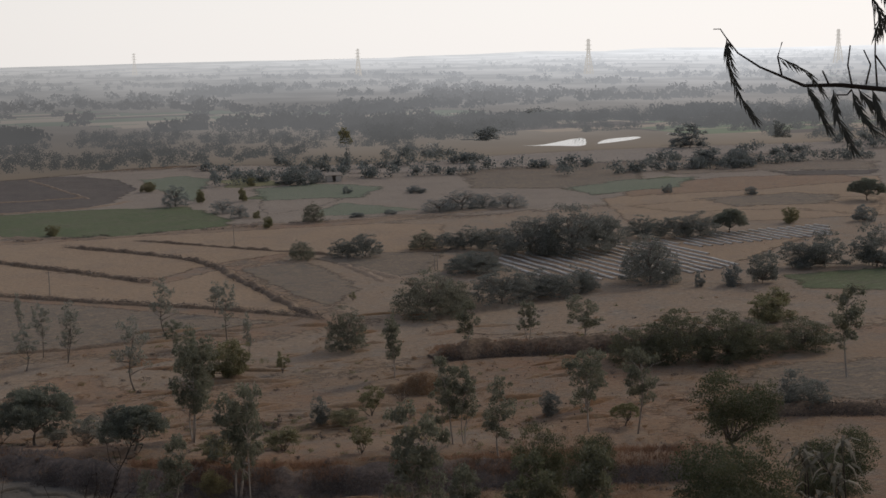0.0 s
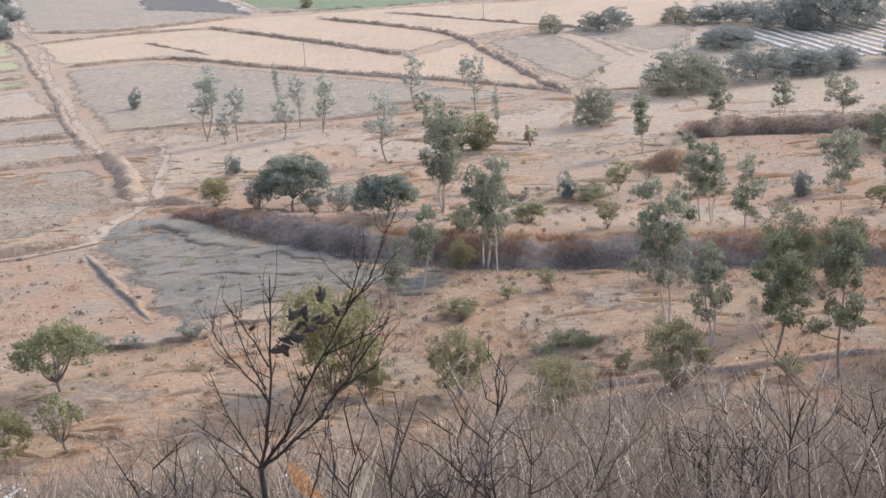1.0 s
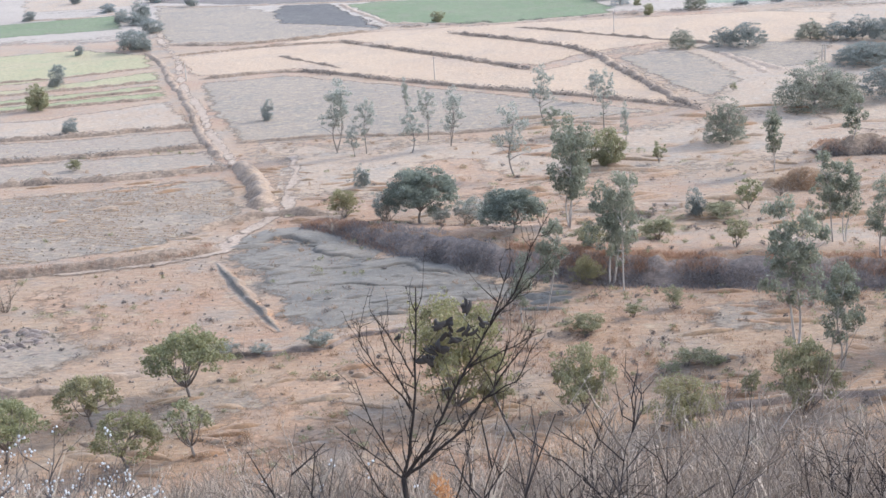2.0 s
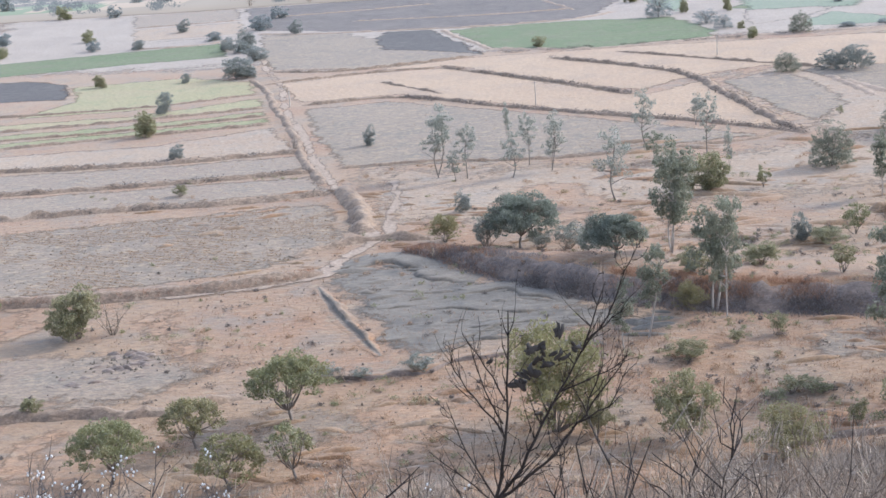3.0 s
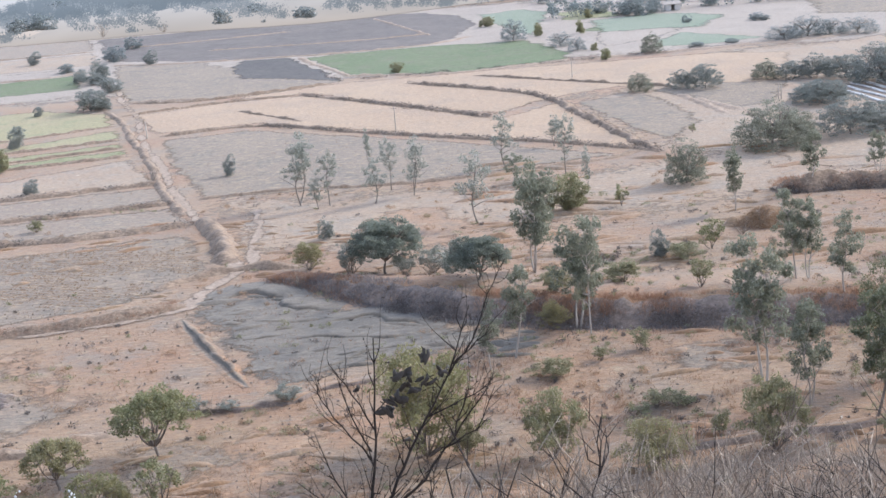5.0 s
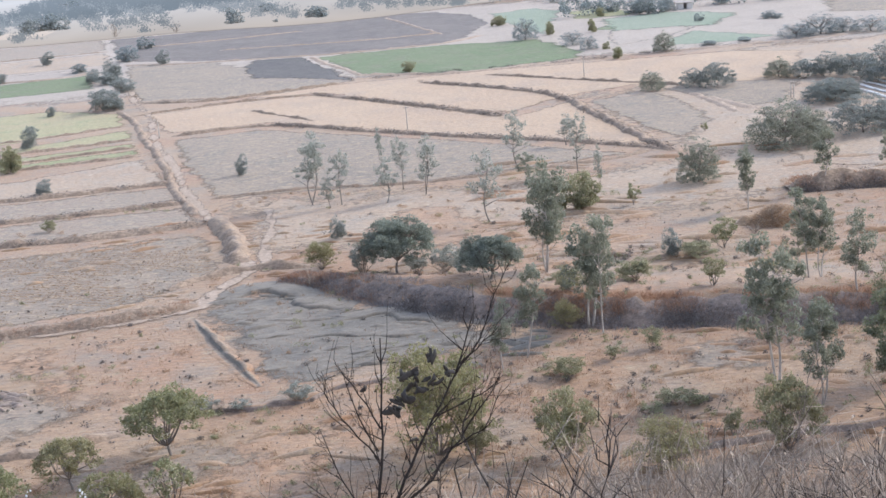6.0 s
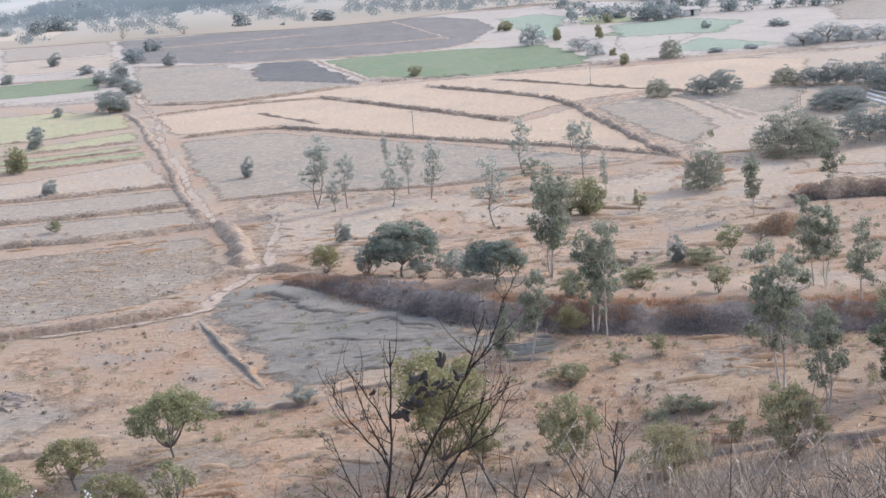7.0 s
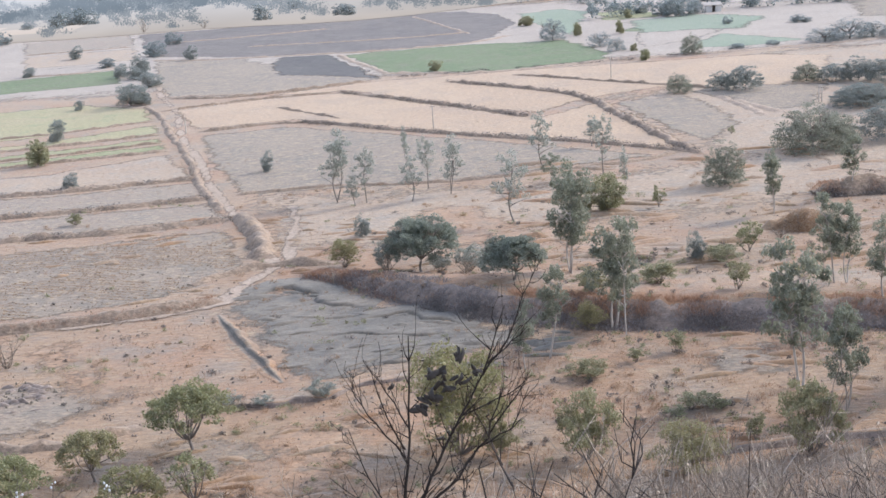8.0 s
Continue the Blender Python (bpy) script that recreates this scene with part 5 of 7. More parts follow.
blades(rng, [c for c in along(rng, BANK, 2200, -0.4, 2.8, 1.9, 2.2) if c[0] < -6], 0.42, 7, 0.25, REDGRASS, "bank_grass", "rust-brown dry grass on the low end of the gully bank")
blades(rng, [c for c in along(rng, BANK, 4200, -0.9, 3.4, 1.9, 2.2) if noise.noise((c[0] * 0.3, c[1] * 0.3, 9)) > -0.25 and (c[0] < 5 or c[2] < 0.5 * BANK_HIGH)], 0.32, 6, 0.3, BANKSCRUB, "bank_stalks", "grey dead stalks on the face of the gully bank", 0.07)
blades(rng, [c for c in along(rng, BANK, 5200, 0.6, 3.6, 1.9, 2.2) if c[0] < -11 or (c[0] > 5 and c[2] > 0.4 * BANK_HIGH and noise.noise((c[0] * 0.13, c[1] * 0.13, 12)) > -0.35)], 0.4, 7, 0.25, REDGRASS, "bank_grass", "rust-brown dry grass spilling over the bank's edge")
feet = []
for _ in range(9000):
    x, y = rng.uniform(2, 62), rng.uniform(85, 120)
    if noise.noise((x * 0.12, y * 0.16, 21)) + 0.4 * noise.noise((x * 0.5, y * 0.5, 3)) > 0.16:
        feet.append((x, y, stand(x, y)))
blades(rng, feet, 0.24, 6, 0.3, REDGRASS, "rust_grass", "rust-red dry grass patches at the hill's foot", 0.07)
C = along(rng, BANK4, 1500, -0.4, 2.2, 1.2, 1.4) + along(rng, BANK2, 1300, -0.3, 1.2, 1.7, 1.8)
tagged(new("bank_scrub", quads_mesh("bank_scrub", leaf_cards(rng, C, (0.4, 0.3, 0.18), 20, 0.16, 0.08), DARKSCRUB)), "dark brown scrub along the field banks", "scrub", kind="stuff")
feet = []
for _ in range(12000):
    y = 82 + 170 * rng.uniform(0, 1) ** 1.7
    x = rng.uniform(-0.36, 0.62) * y
    k = noise.noise((x * 0.07, y * 0.07, 0.5)) + 0.5 * noise.noise((x * 0.3, y * 0.3, 2.5))
    if k < -0.05:
        continue
    feet.append((x, y, stand(x, y)))
blades(rng, feet, 0.2, 5, 0.16, GRASS, "dry_grass", "tufts of short dry straw-coloured grass on the plain", 0.09)
feet = []
for _ in range(9000):
    y = 84 + 95 * rng.uniform(0, 1) ** 1.4
    x = rng.uniform(-0.3, 0.6) * y
    if noise.noise((x * 0.09 + 40, y * 0.13, 0.5)) < 0.12:
        continue
    feet.append((x, y, stand(x, y)))
blades(rng, feet, 0.24, 6, 0.3, REDGRASS, "rust_grass", "patches of taller rust-coloured dry grass", 0.06)


# ---- low scrub over the plain ----
for name, mat, n, lo, label in (("low_scrub", OLIVE, 260, 0.1, "low olive scrub scattered over dry ground"), ("dead_scrub", DARKSCRUB, 190, 0.0, "low dead brown scrub scattered over dry ground"),
                                ("straw_scrub", GRASS, 420, 0.0, "low straw-coloured bushes on dry ground")):
    C = []
    while len(C) < n * 4:
        y = 86 + 110 * rng.uniform(0, 1) ** 1.3
        x = rng.uniform(-0.34, 0.58) * y
        if noise.noise((x * 0.06 + lo * 90, y * 0.08, n)) < lo - 0.05 or (-75 < x < -24 and 137 < y < 176):
            continue
        s = rng.uniform(0.25, 0.8)
        for _ in range(4):
            C.append((x + rng.normal(0, 0.5 * s), y + rng.normal(0, 0.4 * s), stand(x, y) + rng.uniform(0.1, 0.55) * s))
    tagged(new(name, quads_mesh(name, leaf_cards(rng, C, (0.16, 0.16, 0.1), 22, 0.15, 0.06), mat)), label, "scrub", kind="stuff")
for name, mat, n, label in (("low_scrub", OLIVE, 260, "small olive plants on trampled dry ground"), ("dead_scrub", DARKSCRUB, 330, "small dark dead plants on trampled dry ground")):
    C = []
    for _ in range(n):
        x, y = rng.uniform(-46, 46), rng.uniform(90, 150)
        if x < 4 and rng.uniform() < 0.8:
            continue
        z, k = stand(x, y), rng.uniform(0.25, 1.0) * (1 if x > 4 else 0.32)
        C += [(x + rng.normal(0, 0.28 * k), y + rng.normal(0, 0.28 * k), z + rng.uniform(0.05, 0.7) * k) for _ in range(5)]
    tagged(new(name, quads_mesh(name, leaf_cards(rng, C, (0.1, 0.1, 0.1), 20, 0.15, 0.06), mat)), label, "scrub", kind="stuff")
C = []
for pts in ([(-77.8, 172.7), (-55.3, 176.0), (-42.4, 176.0), (-27.9, 179.5)], [(-84.5, 189.1), (-52.3, 191.4), (-33.0, 194.4)], [(-91.8, 206.8), (-59.6, 206.8), (-36.5, 210.2)],
            [(-22.4, 297.5), (3.7, 263.6), (14.3, 247.0)],
            [(0.9, 302.1), (23.5, 272.5), (29.7, 244.4), (33.8, 215.7), (36.5, 202.5)], [(36.0, 204.5), (22.0, 218.0), (6.7, 229.9), (-8.5, 242.6), (-27.0, 259.0)], [(-14.8, 315.9), (2.3, 314.8), (40.0, 316.7), (73.9, 320.7)]):
    C += [c for c in along(rng, pts, int(90 + 3 * np.linalg.norm(np.subtract(pts[0], pts[-1]))), 0.2, 1.8, 0.6, 0.9) if noise.noise((c[0] * 0.15, c[1] * 0.15, 3)) > -0.1]
tagged(new("bund_scrub", quads_mesh("bund_scrub", leaf_cards(rng, C, (0.4, 0.35, 0.16), 16, 0.22, 0.09), DARKSCRUB)), "brown scrub growing along the field bunds", "scrub", kind="stuff")


# ---- brush on the near hillside ----
def bare_brush(seed, high, spread, stems=9, thick=1.0, twigs=2, mat=None, split=False):
    """Leafless stems fanning steeply upwards from one foot, each forking into fine upright twigs."""
    rng = np.random.default_rng(seed)
    V, F, out, pods = [], [], [], []
    for i in range(stems):
        a = rng.uniform(0, 2 * math.pi)
        reach = spread * rng.uniform(0.05, 0.5)
        e = np.array((math.cos(a) * reach, math.sin(a) * reach, high * rng.uniform(0.62, 1.0)))
        stem = bent(rng, rng.normal(0, 0.08, 3) * (1, 1, 0) + (0, 0, -0.1), e, 6, 0.055 * high)
        r = rng.uniform(0.007, 0.0135) * thick
        tube(V, F, stem, [r * (1 - 0.8 * k / 6) for k in range(7)], 3)
        way = (e - stem[0]) / np.linalg.norm(e - stem[0])
        for j in range(8):
            k = rng.integers(1, 6)
            p = stem[k] + (stem[k + 1] - stem[k]) * rng.uniform(0, 1)
            d = way + rng.normal(0, 0.72, 3) * (1, 1, 0.4) + (0, 0, 0.25)
            d /= np.linalg.norm(d)
            q = p + d * high * rng.uniform(0.12, 0.34)
            br = bent(rng, p, q, 2, 0.03 * high)
            tube(V, F, br, [r * 0.55, r * 0.4, r * 0.2], 3)
            for t in range(twigs):
                s = br[0] + (br[2] - br[0]) * rng.uniform(0.3, 0.9) if t else br[1]
                d2 = d + rng.normal(0, 0.5, 3) + (0, 0, 0.2)
                d2 /= np.linalg.norm(d2)
                tip = s + d2 * high * rng.uniform(0.04, 0.15)
                tube(V, F, [s, tip], [r * 0.3, r * 0.14], 3)
                if t and rng.uniform() < 0.6:
                    w, l = rng.normal(0, 0.0075, 3), d2 * 0.026 + rng.normal(0, 0.014, 3)
                    b = len(V)
                    pods.append(len(F))
                    V.extend([Vector(tip), Vector(tip + l * 0.5 + w), Vector(tip + l), Vector(tip + l * 0.5 - w)])
                    F.append((b, b + 1, b + 2, b + 3))
        if split or i == stems - 1:
            me = mesh_of("stem" if split else "bare_brush", V, F, mat or TWIG)
            me.materials.append(POD)
            for k in pods:
                me.polygons[k].material_index = 1
            out.append(me)
            V, F, pods = [], [], []
    return out if split else out[0]


def bristle(ob, x, y, z, s, turn, label, group):
    ob.matrix_basis = Matrix.LocRotScale((x, y, z), Euler((0, 0, turn)), (s, s, s))
    return tagged(ob, label, "shrub", group)


def brush_top(x, y):
    """How high the brush may stand: cut to sight lines from the camera to fit its view, higher to the east."""
    a = math.degrees(math.atan2(x, y))
    drop = float(np.interp(a, [-24, -14, -4, 3, 8, 14, 20, 30], [23.0, 24.2, 24.2, 23.4, 22.6, 22.2, 22.0, 21.5]))
    return 40 - math.hypot(x, y) * math.tan(radians(drop))


meshes = [bare_brush(100 + k, 2.0, 1.9, 10) for k in range(9)]
rng = np.random.default_rng(21)
placed = []
tries = 0
while len(placed) < 470 and tries < 16000:
    tries += 1
    y = rng.uniform(8.0, 32.0)
    x = rng.uniform(-0.42 * y - 1.5, 0.66 * y + 1.5)
    if any((x - a) ** 2 + (y - b) ** 2 < 0.42 for a, b in placed):
        continue
    placed.append((x, y))
placed.sort(key=lambda p: p[1])
far_verts, far_faces, far_mats = [], [], []
for i, (x, y) in enumerate(placed):
    z = height(x, y)
    s = min(1.3, max(0.35, (brush_top(x, y) - z) / 2.0)) * (0.58 + 0.44 * rng.uniform(0, 1) ** 1.8)
    turn = rng.uniform(0, 6.28)
    if i < 300:
        bristle(new("bare_brush", meshes[i % 9]), x, y, z, s, turn, "leafless grey-brown brush on the steep hillside", "hillside brush")
        continue
    me = meshes[i % 9]
    co = np.empty(len(me.vertices) * 3)
    me.vertices.foreach_get("co", co)
    co = co.reshape(-1, 3) * s
    c, d = math.cos(turn), math.sin(turn)
    start = len(far_verts)
    far_verts.extend(zip(co[:, 0] * c - co[:, 1] * d + x, co[:, 0] * d + co[:, 1] * c + y, co[:, 2] + z))
    for p in me.polygons:
        far_faces.append([v + start for v in p.vertices])
        far_mats.append(p.material_index)
far_brush = mesh_of("brush_thicket", far_verts, far_faces, TWIG)
far_brush.materials.append(POD)
far_brush.polygons.foreach_set("material_index", far_mats)
tagged(new("brush_thicket", far_brush), "thicket of leafless brush lower down the hillside", "shrub", kind="stuff")
feet = []
for _ in range(9000):
    y = rng.uniform(11, 60)
    x = rng.uniform(-0.45, 0.68) * y
    feet.append((x, y, height(x, y) - 0.03))
blades(rng, feet, 0.38, 6, 0.18, HILLGRASS, "hill_grass", "dry brown grass between the hillside brush", 0.014)

STALK = foliage("grey_dead_stalks", (0.312, 0.244, 0.176), (0.096, 0.072, 0.055), (0.368, 0.296, 0.222), 0.1, 0.15)
feet = []
for _ in range(800):
    y = 12 + 26 * rng.uniform(0, 1)
    x = rng.uniform(-0.45, 0.68) * y
    feet.append((x, y, height(x, y) - 0.03))
blades(rng, feet, 1.05, 6, 0.28, STALK, "dead_stalks", "thicket of thin grey dead stalks on the hillside", 0.0042)


# ---- seed heads on the brush ----
COTTON = bark("white_seed_fluff", (0.78, 0.77, 0.75), (0.62, 0.60, 0.57), 40)


def fluff_mesh(seed):
    rng = np.random.default_rng(seed)
    bm = bmesh.new()
    bmesh.ops.create_icosphere(bm, subdivisions=2, radius=0.028)
    for v in bm.verts:
        v.co *= 1 + 0.45 * noise.noise(v.co * 60 + Vector((seed, 0, 0)))
        v.co.z *= 1.25
    me = bpy.data.meshes.new("seed_head")
    bm.to_mesh(me)
    bm.free()
    me.materials.append(COTTON)
    return me


SEEDTWIG = bark("seeding_twig_bark", (0.04, 0.032, 0.03), (0.15, 0.125, 0.112), 15)
heads = [fluff_mesh(k) for k in range(4)]
rng = np.random.default_rng(31)


def fluffy_brush(x, y, s, seed):
    """A bare shrub whose twig ends carry white seed fluff."""
    root = new("seeding_brush")
    me = bare_brush(seed, 2.0, 2.0, 9, 1.15, 3, SEEDTWIG, True)
    for m in me:
        stem = part("stem", m, root)
        tips = sorted((tuple(v.co) for v in m.vertices if v.co.z > 1.25), key=lambda c: math.sin(c[0] * 57 + c[1] * 91 + c[2] * 33))
        count = 4 if x < -2.2 else 1
        for c in tips[:: max(1, len(tips) // count)][:count]:
            for k in range(3):
                h = part("seed_head", heads[(int(abs(c[0]) * 100) + k) % 4], stem, "white fluffy seed head")
                h.location = (c[0] + 0.03 * math.sin(k * 2.1 + c[1] * 50), c[1] + 0.03 * math.cos(k * 2.1 + c[1] * 50), c[2] + 0.025 * k)
                h.scale = [0.22 + 0.26 * abs(math.sin(c[0] * 40 + k))] * 3
    root.matrix_basis = Matrix.LocRotScale((x, y, height(x, y)), Euler((0, 0, seed)), (s, s, s))
    tagged(root, "bare brush carrying white fluffy seed heads", "shrub", "seeding brush")


for i, (x, y) in enumerate([(-3.0, 8.3), (-3.7, 9.2), (-2.5, 9.6), (-4.6, 10.8), (-3.4, 11.4), (-5.6, 13.0), (-2.0, 12.4), (-1.0, 10.6), (-4.1, 9.9), (-3.2, 10.2), (-5.0, 11.8), (-2.8, 8.7), (-4.0, 12.2)]):
    s = min(1.3, max(0.35, (brush_top(x, y) + (0.08 if x < -3.3 else -0.2) - height(x, y)) / 2.0))
    fluffy_brush(x, y, s, 300 + i)


# ---- the dark shrub beside the camera ----
def dark_shrub():
    rng = np.random.default_rng(41)
    root = new("twiggy_shrub")
    V, F = [], []
    foot = (-0.12, 4.75, height(-0.12, 4.75) - 0.1)
    tube(V, F, [foot, (-0.18, 5.0, 36.85), (-0.23, 5.13, 37.18), (-0.28, 5.27, 37.3), (-0.3, 5.42, 37.42)], [0.02, 0.017, 0.014, 0.0125, 0.012], 7)
    part("trunk", mesh_of("trunk", V, F, TWIGDARK, True), root)
    stems = [[(-0.3, 5.42, 37.42), (-0.26, 5.48, 37.56), (-0.23, 5.61, 37.87), (-0.21, 5.72, 38.17)],
             [(-0.3, 5.42, 37.42), (-0.19, 5.48, 37.54), (-0.09, 5.55, 37.71), (-0.01, 5.6, 37.84), (0.1, 5.66, 37.99), (0.21, 5.75, 38.27)],
             [(-0.3, 5.42, 37.42), (-0.2, 5.45, 37.48), (-0.04, 5.51, 37.6), (0.1, 5.57, 37.75), (0.17, 5.63, 37.92)],
             [(0.1, 5.66, 37.99), (0.21, 5.7, 38.13), (0.29, 5.75, 38.31), (0.38, 5.79, 38.45)],
             [(0.12, 5.67, 38.04), (0.2, 5.69, 38.1), (0.3, 5.71, 38.18)],
             [(0.1, 5.57, 37.75), (0.21, 5.61, 37.88), (0.29, 5.65, 37.99)],
             [(0.05, 5.55, 37.71), (0.2, 5.57, 37.77), (0.29, 5.63, 37.94)],
             [(-0.25, 5.54, 37.69), (-0.37, 5.59, 37.83), (-0.45, 5.63, 37.94), (-0.47, 5.67, 38.06)],
             [(-0.29, 5.42, 37.43), (-0.41, 5.5, 37.62), (-0.49, 5.58, 37.82)],
             [(-0.3, 5.42, 37.42), (-0.39, 5.45, 37.49), (-0.58, 5.5, 37.64)],
             [(-0.28, 5.35, 37.27), (-0.31, 5.36, 37.31), (-0.47, 5.38, 37.36)],
             [(-0.01, 5.6, 37.84), (0.15, 5.62, 37.89), (0.28, 5.64, 37.95)],
             [(-0.24, 5.59, 37.81), (-0.32, 5.64, 37.95), (-0.41, 5.68, 38.09)],
             [(-0.25, 5.55, 37.72), (-0.33, 5.6, 37.86), (-0.38, 5.67, 38.05)],
             [(-0.26, 5.3, 37.25), (-0.4, 5.35, 37.4), (-0.52, 5.4, 37.62)],
             [(-0.24, 5.2, 37.2), (-0.1, 5.25, 37.35), (-0.02, 5.3, 37.6), (0.02, 5.33, 37.75)]]
    branches = []
    for i, s in enumerate(stems):
        V, F = [], []
        pts = [np.array(p) for p in s]
        fine = []
        for a, b in zip(pts, pts[1:]):
            for k in range(3):
                fine.append(a + (b - a) * k / 3 + rng.normal(0, 0.004, 3))
        fine.append(pts[-1])
        r = 0.0084 if i < 3 else 0.0043
        tube(V, F, fine, [r * (1 - 0.75 * k / len(fine)) for k in range(len(fine))], 5)
        for k in range(1, len(fine) - 1):
            for _ in range(2):
                d = fine[k + 1] - fine[k - 1]
                d = d / np.linalg.norm(d) + rng.normal(0, 0.55, 3) * (1, 0.6, 0.7) + (0, 0, 0.35)
                d /= np.linalg.norm(d)
                ln = rng.uniform(0.05, 0.24) * (1.2 if i < 3 else 0.8)
                tw = bent(rng, fine[k], fine[k] + d * ln, 4, 0.012)
                tube(V, F, tw, [max(r * 0.38, 0.0015), max(r * 0.3, 0.0013), 0.0012, 0.0011, 0.001], 4)
                for q in tw[1:]:
                    if rng.uniform() < 0.6:
                        e = q + rng.normal(0, 1, 3) * 0.008
                        tube(V, F, [q, e], [r * 0.3, r * 0.22], 4)
        branches.append(part("branch", mesh_of("branch", V, F, TWIGDARK, True), root))
    dry = foliage("withered_brown_leaf", (0.012, 0.010, 0.009), (0.022, 0.018, 0.015), (0.05, 0.04, 0.033), 0.0, 0.03)
    spots = [(-0.01, 5.67, 38.07), (-0.11, 5.65, 38.02), (-0.06, 5.65, 38.01), (-0.01, 5.64, 37.99), (0.07, 5.64, 38.0), (-0.07, 5.63, 37.96), (-0.12, 5.62, 37.93),
             (-0.15, 5.61, 37.9), (-0.18, 5.6, 37.88), (-0.1, 5.55, 37.76), (-0.3, 5.63, 37.98)]
    for x, y, z in [tuple(np.array(p) + rng.normal(0, 0.013, 3)) for p in spots[:9] for _ in range(4)] + spots[9:]:
        bm = bmesh.new()
        bmesh.ops.create_icosphere(bm, subdivisions=2, radius=1.0)
        ln, wd = rng.uniform(0.02, 0.036), rng.uniform(0.008, 0.014)
        for v in bm.verts:
            k = 1 + 0.5 * noise.noise(v.co * 1.6 + Vector((x * 70, y * 60, z * 50)))
            v.co = Vector((v.co.x * ln * k, v.co.y * wd * k, v.co.z * 0.006 * k + 0.012 * math.sin(v.co.x * 2 + x * 90)))
        me = bpy.data.meshes.new("withered_leaf")
        bm.to_mesh(me)
        bm.free()
        me.materials.append(dry)
        me.shade_smooth()
        leaf = part("withered_leaf", me, branches[1 if x > -0.2 else 0], "crumpled dark brown leaf")
        leaf.matrix_basis = Matrix.LocRotScale((x, y, z), Euler((rng.uniform(0.6, 2.4), rng.uniform(-1.2, 1.2), rng.uniform(-1.5, 1.5))), None)
    rust = foliage("rust_leaf", (0.40, 0.18, 0.07), (0.48, 0.25, 0.11), (0.54, 0.34, 0.18), 0.1, 0.4)
    C = [np.array((-0.165, 5.38, 37.43)) + (np.array((-0.075, 5.32, 37.3)) - np.array((-0.165, 5.38, 37.43))) * k / 9 for k in range(10)]
    part("rust_spray", quads_mesh("rust_spray", leaf_cards(rng, C, (0.02, 0.02, 0.016), 22, 0.036, 0.0075, 1.2), rust), root, "hanging spray of rust-coloured dry leaflets")
    tagged(root, "dark leafless shrub with a few withered brown leaves", "shrub")


dark_shrub()
NEARTWIG = bark("near_twig_bark", (0.022, 0.018, 0.016), (0.07, 0.056, 0.05), 15)
near = [bare_brush(190 + k, 2.0, 1.5, 6, 1.25, 2, NEARTWIG, True) for k in range(3)]
for i, (x, y) in enumerate([(0.3, 7.4), (0.62, 7.7), (1.35, 8.4), (-1.15, 7.8), (2.7, 8.9), (3.5, 9.4), (0.9, 9.4), (3.4, 11.0), (4.9, 10.6)]):
    s = min(1.2, max(0.3, (brush_top(x, y) - (0.05 if x < 0.5 else 0.24) - height(x, y)) / 2.0))
    root = new("near_brush")
    for me in near[i % 3]:
        part("stem", me, root)
    bristle(root, x, y, height(x, y), s, i * 1.3, "dark bare brush close below the viewpoint", "near brush")


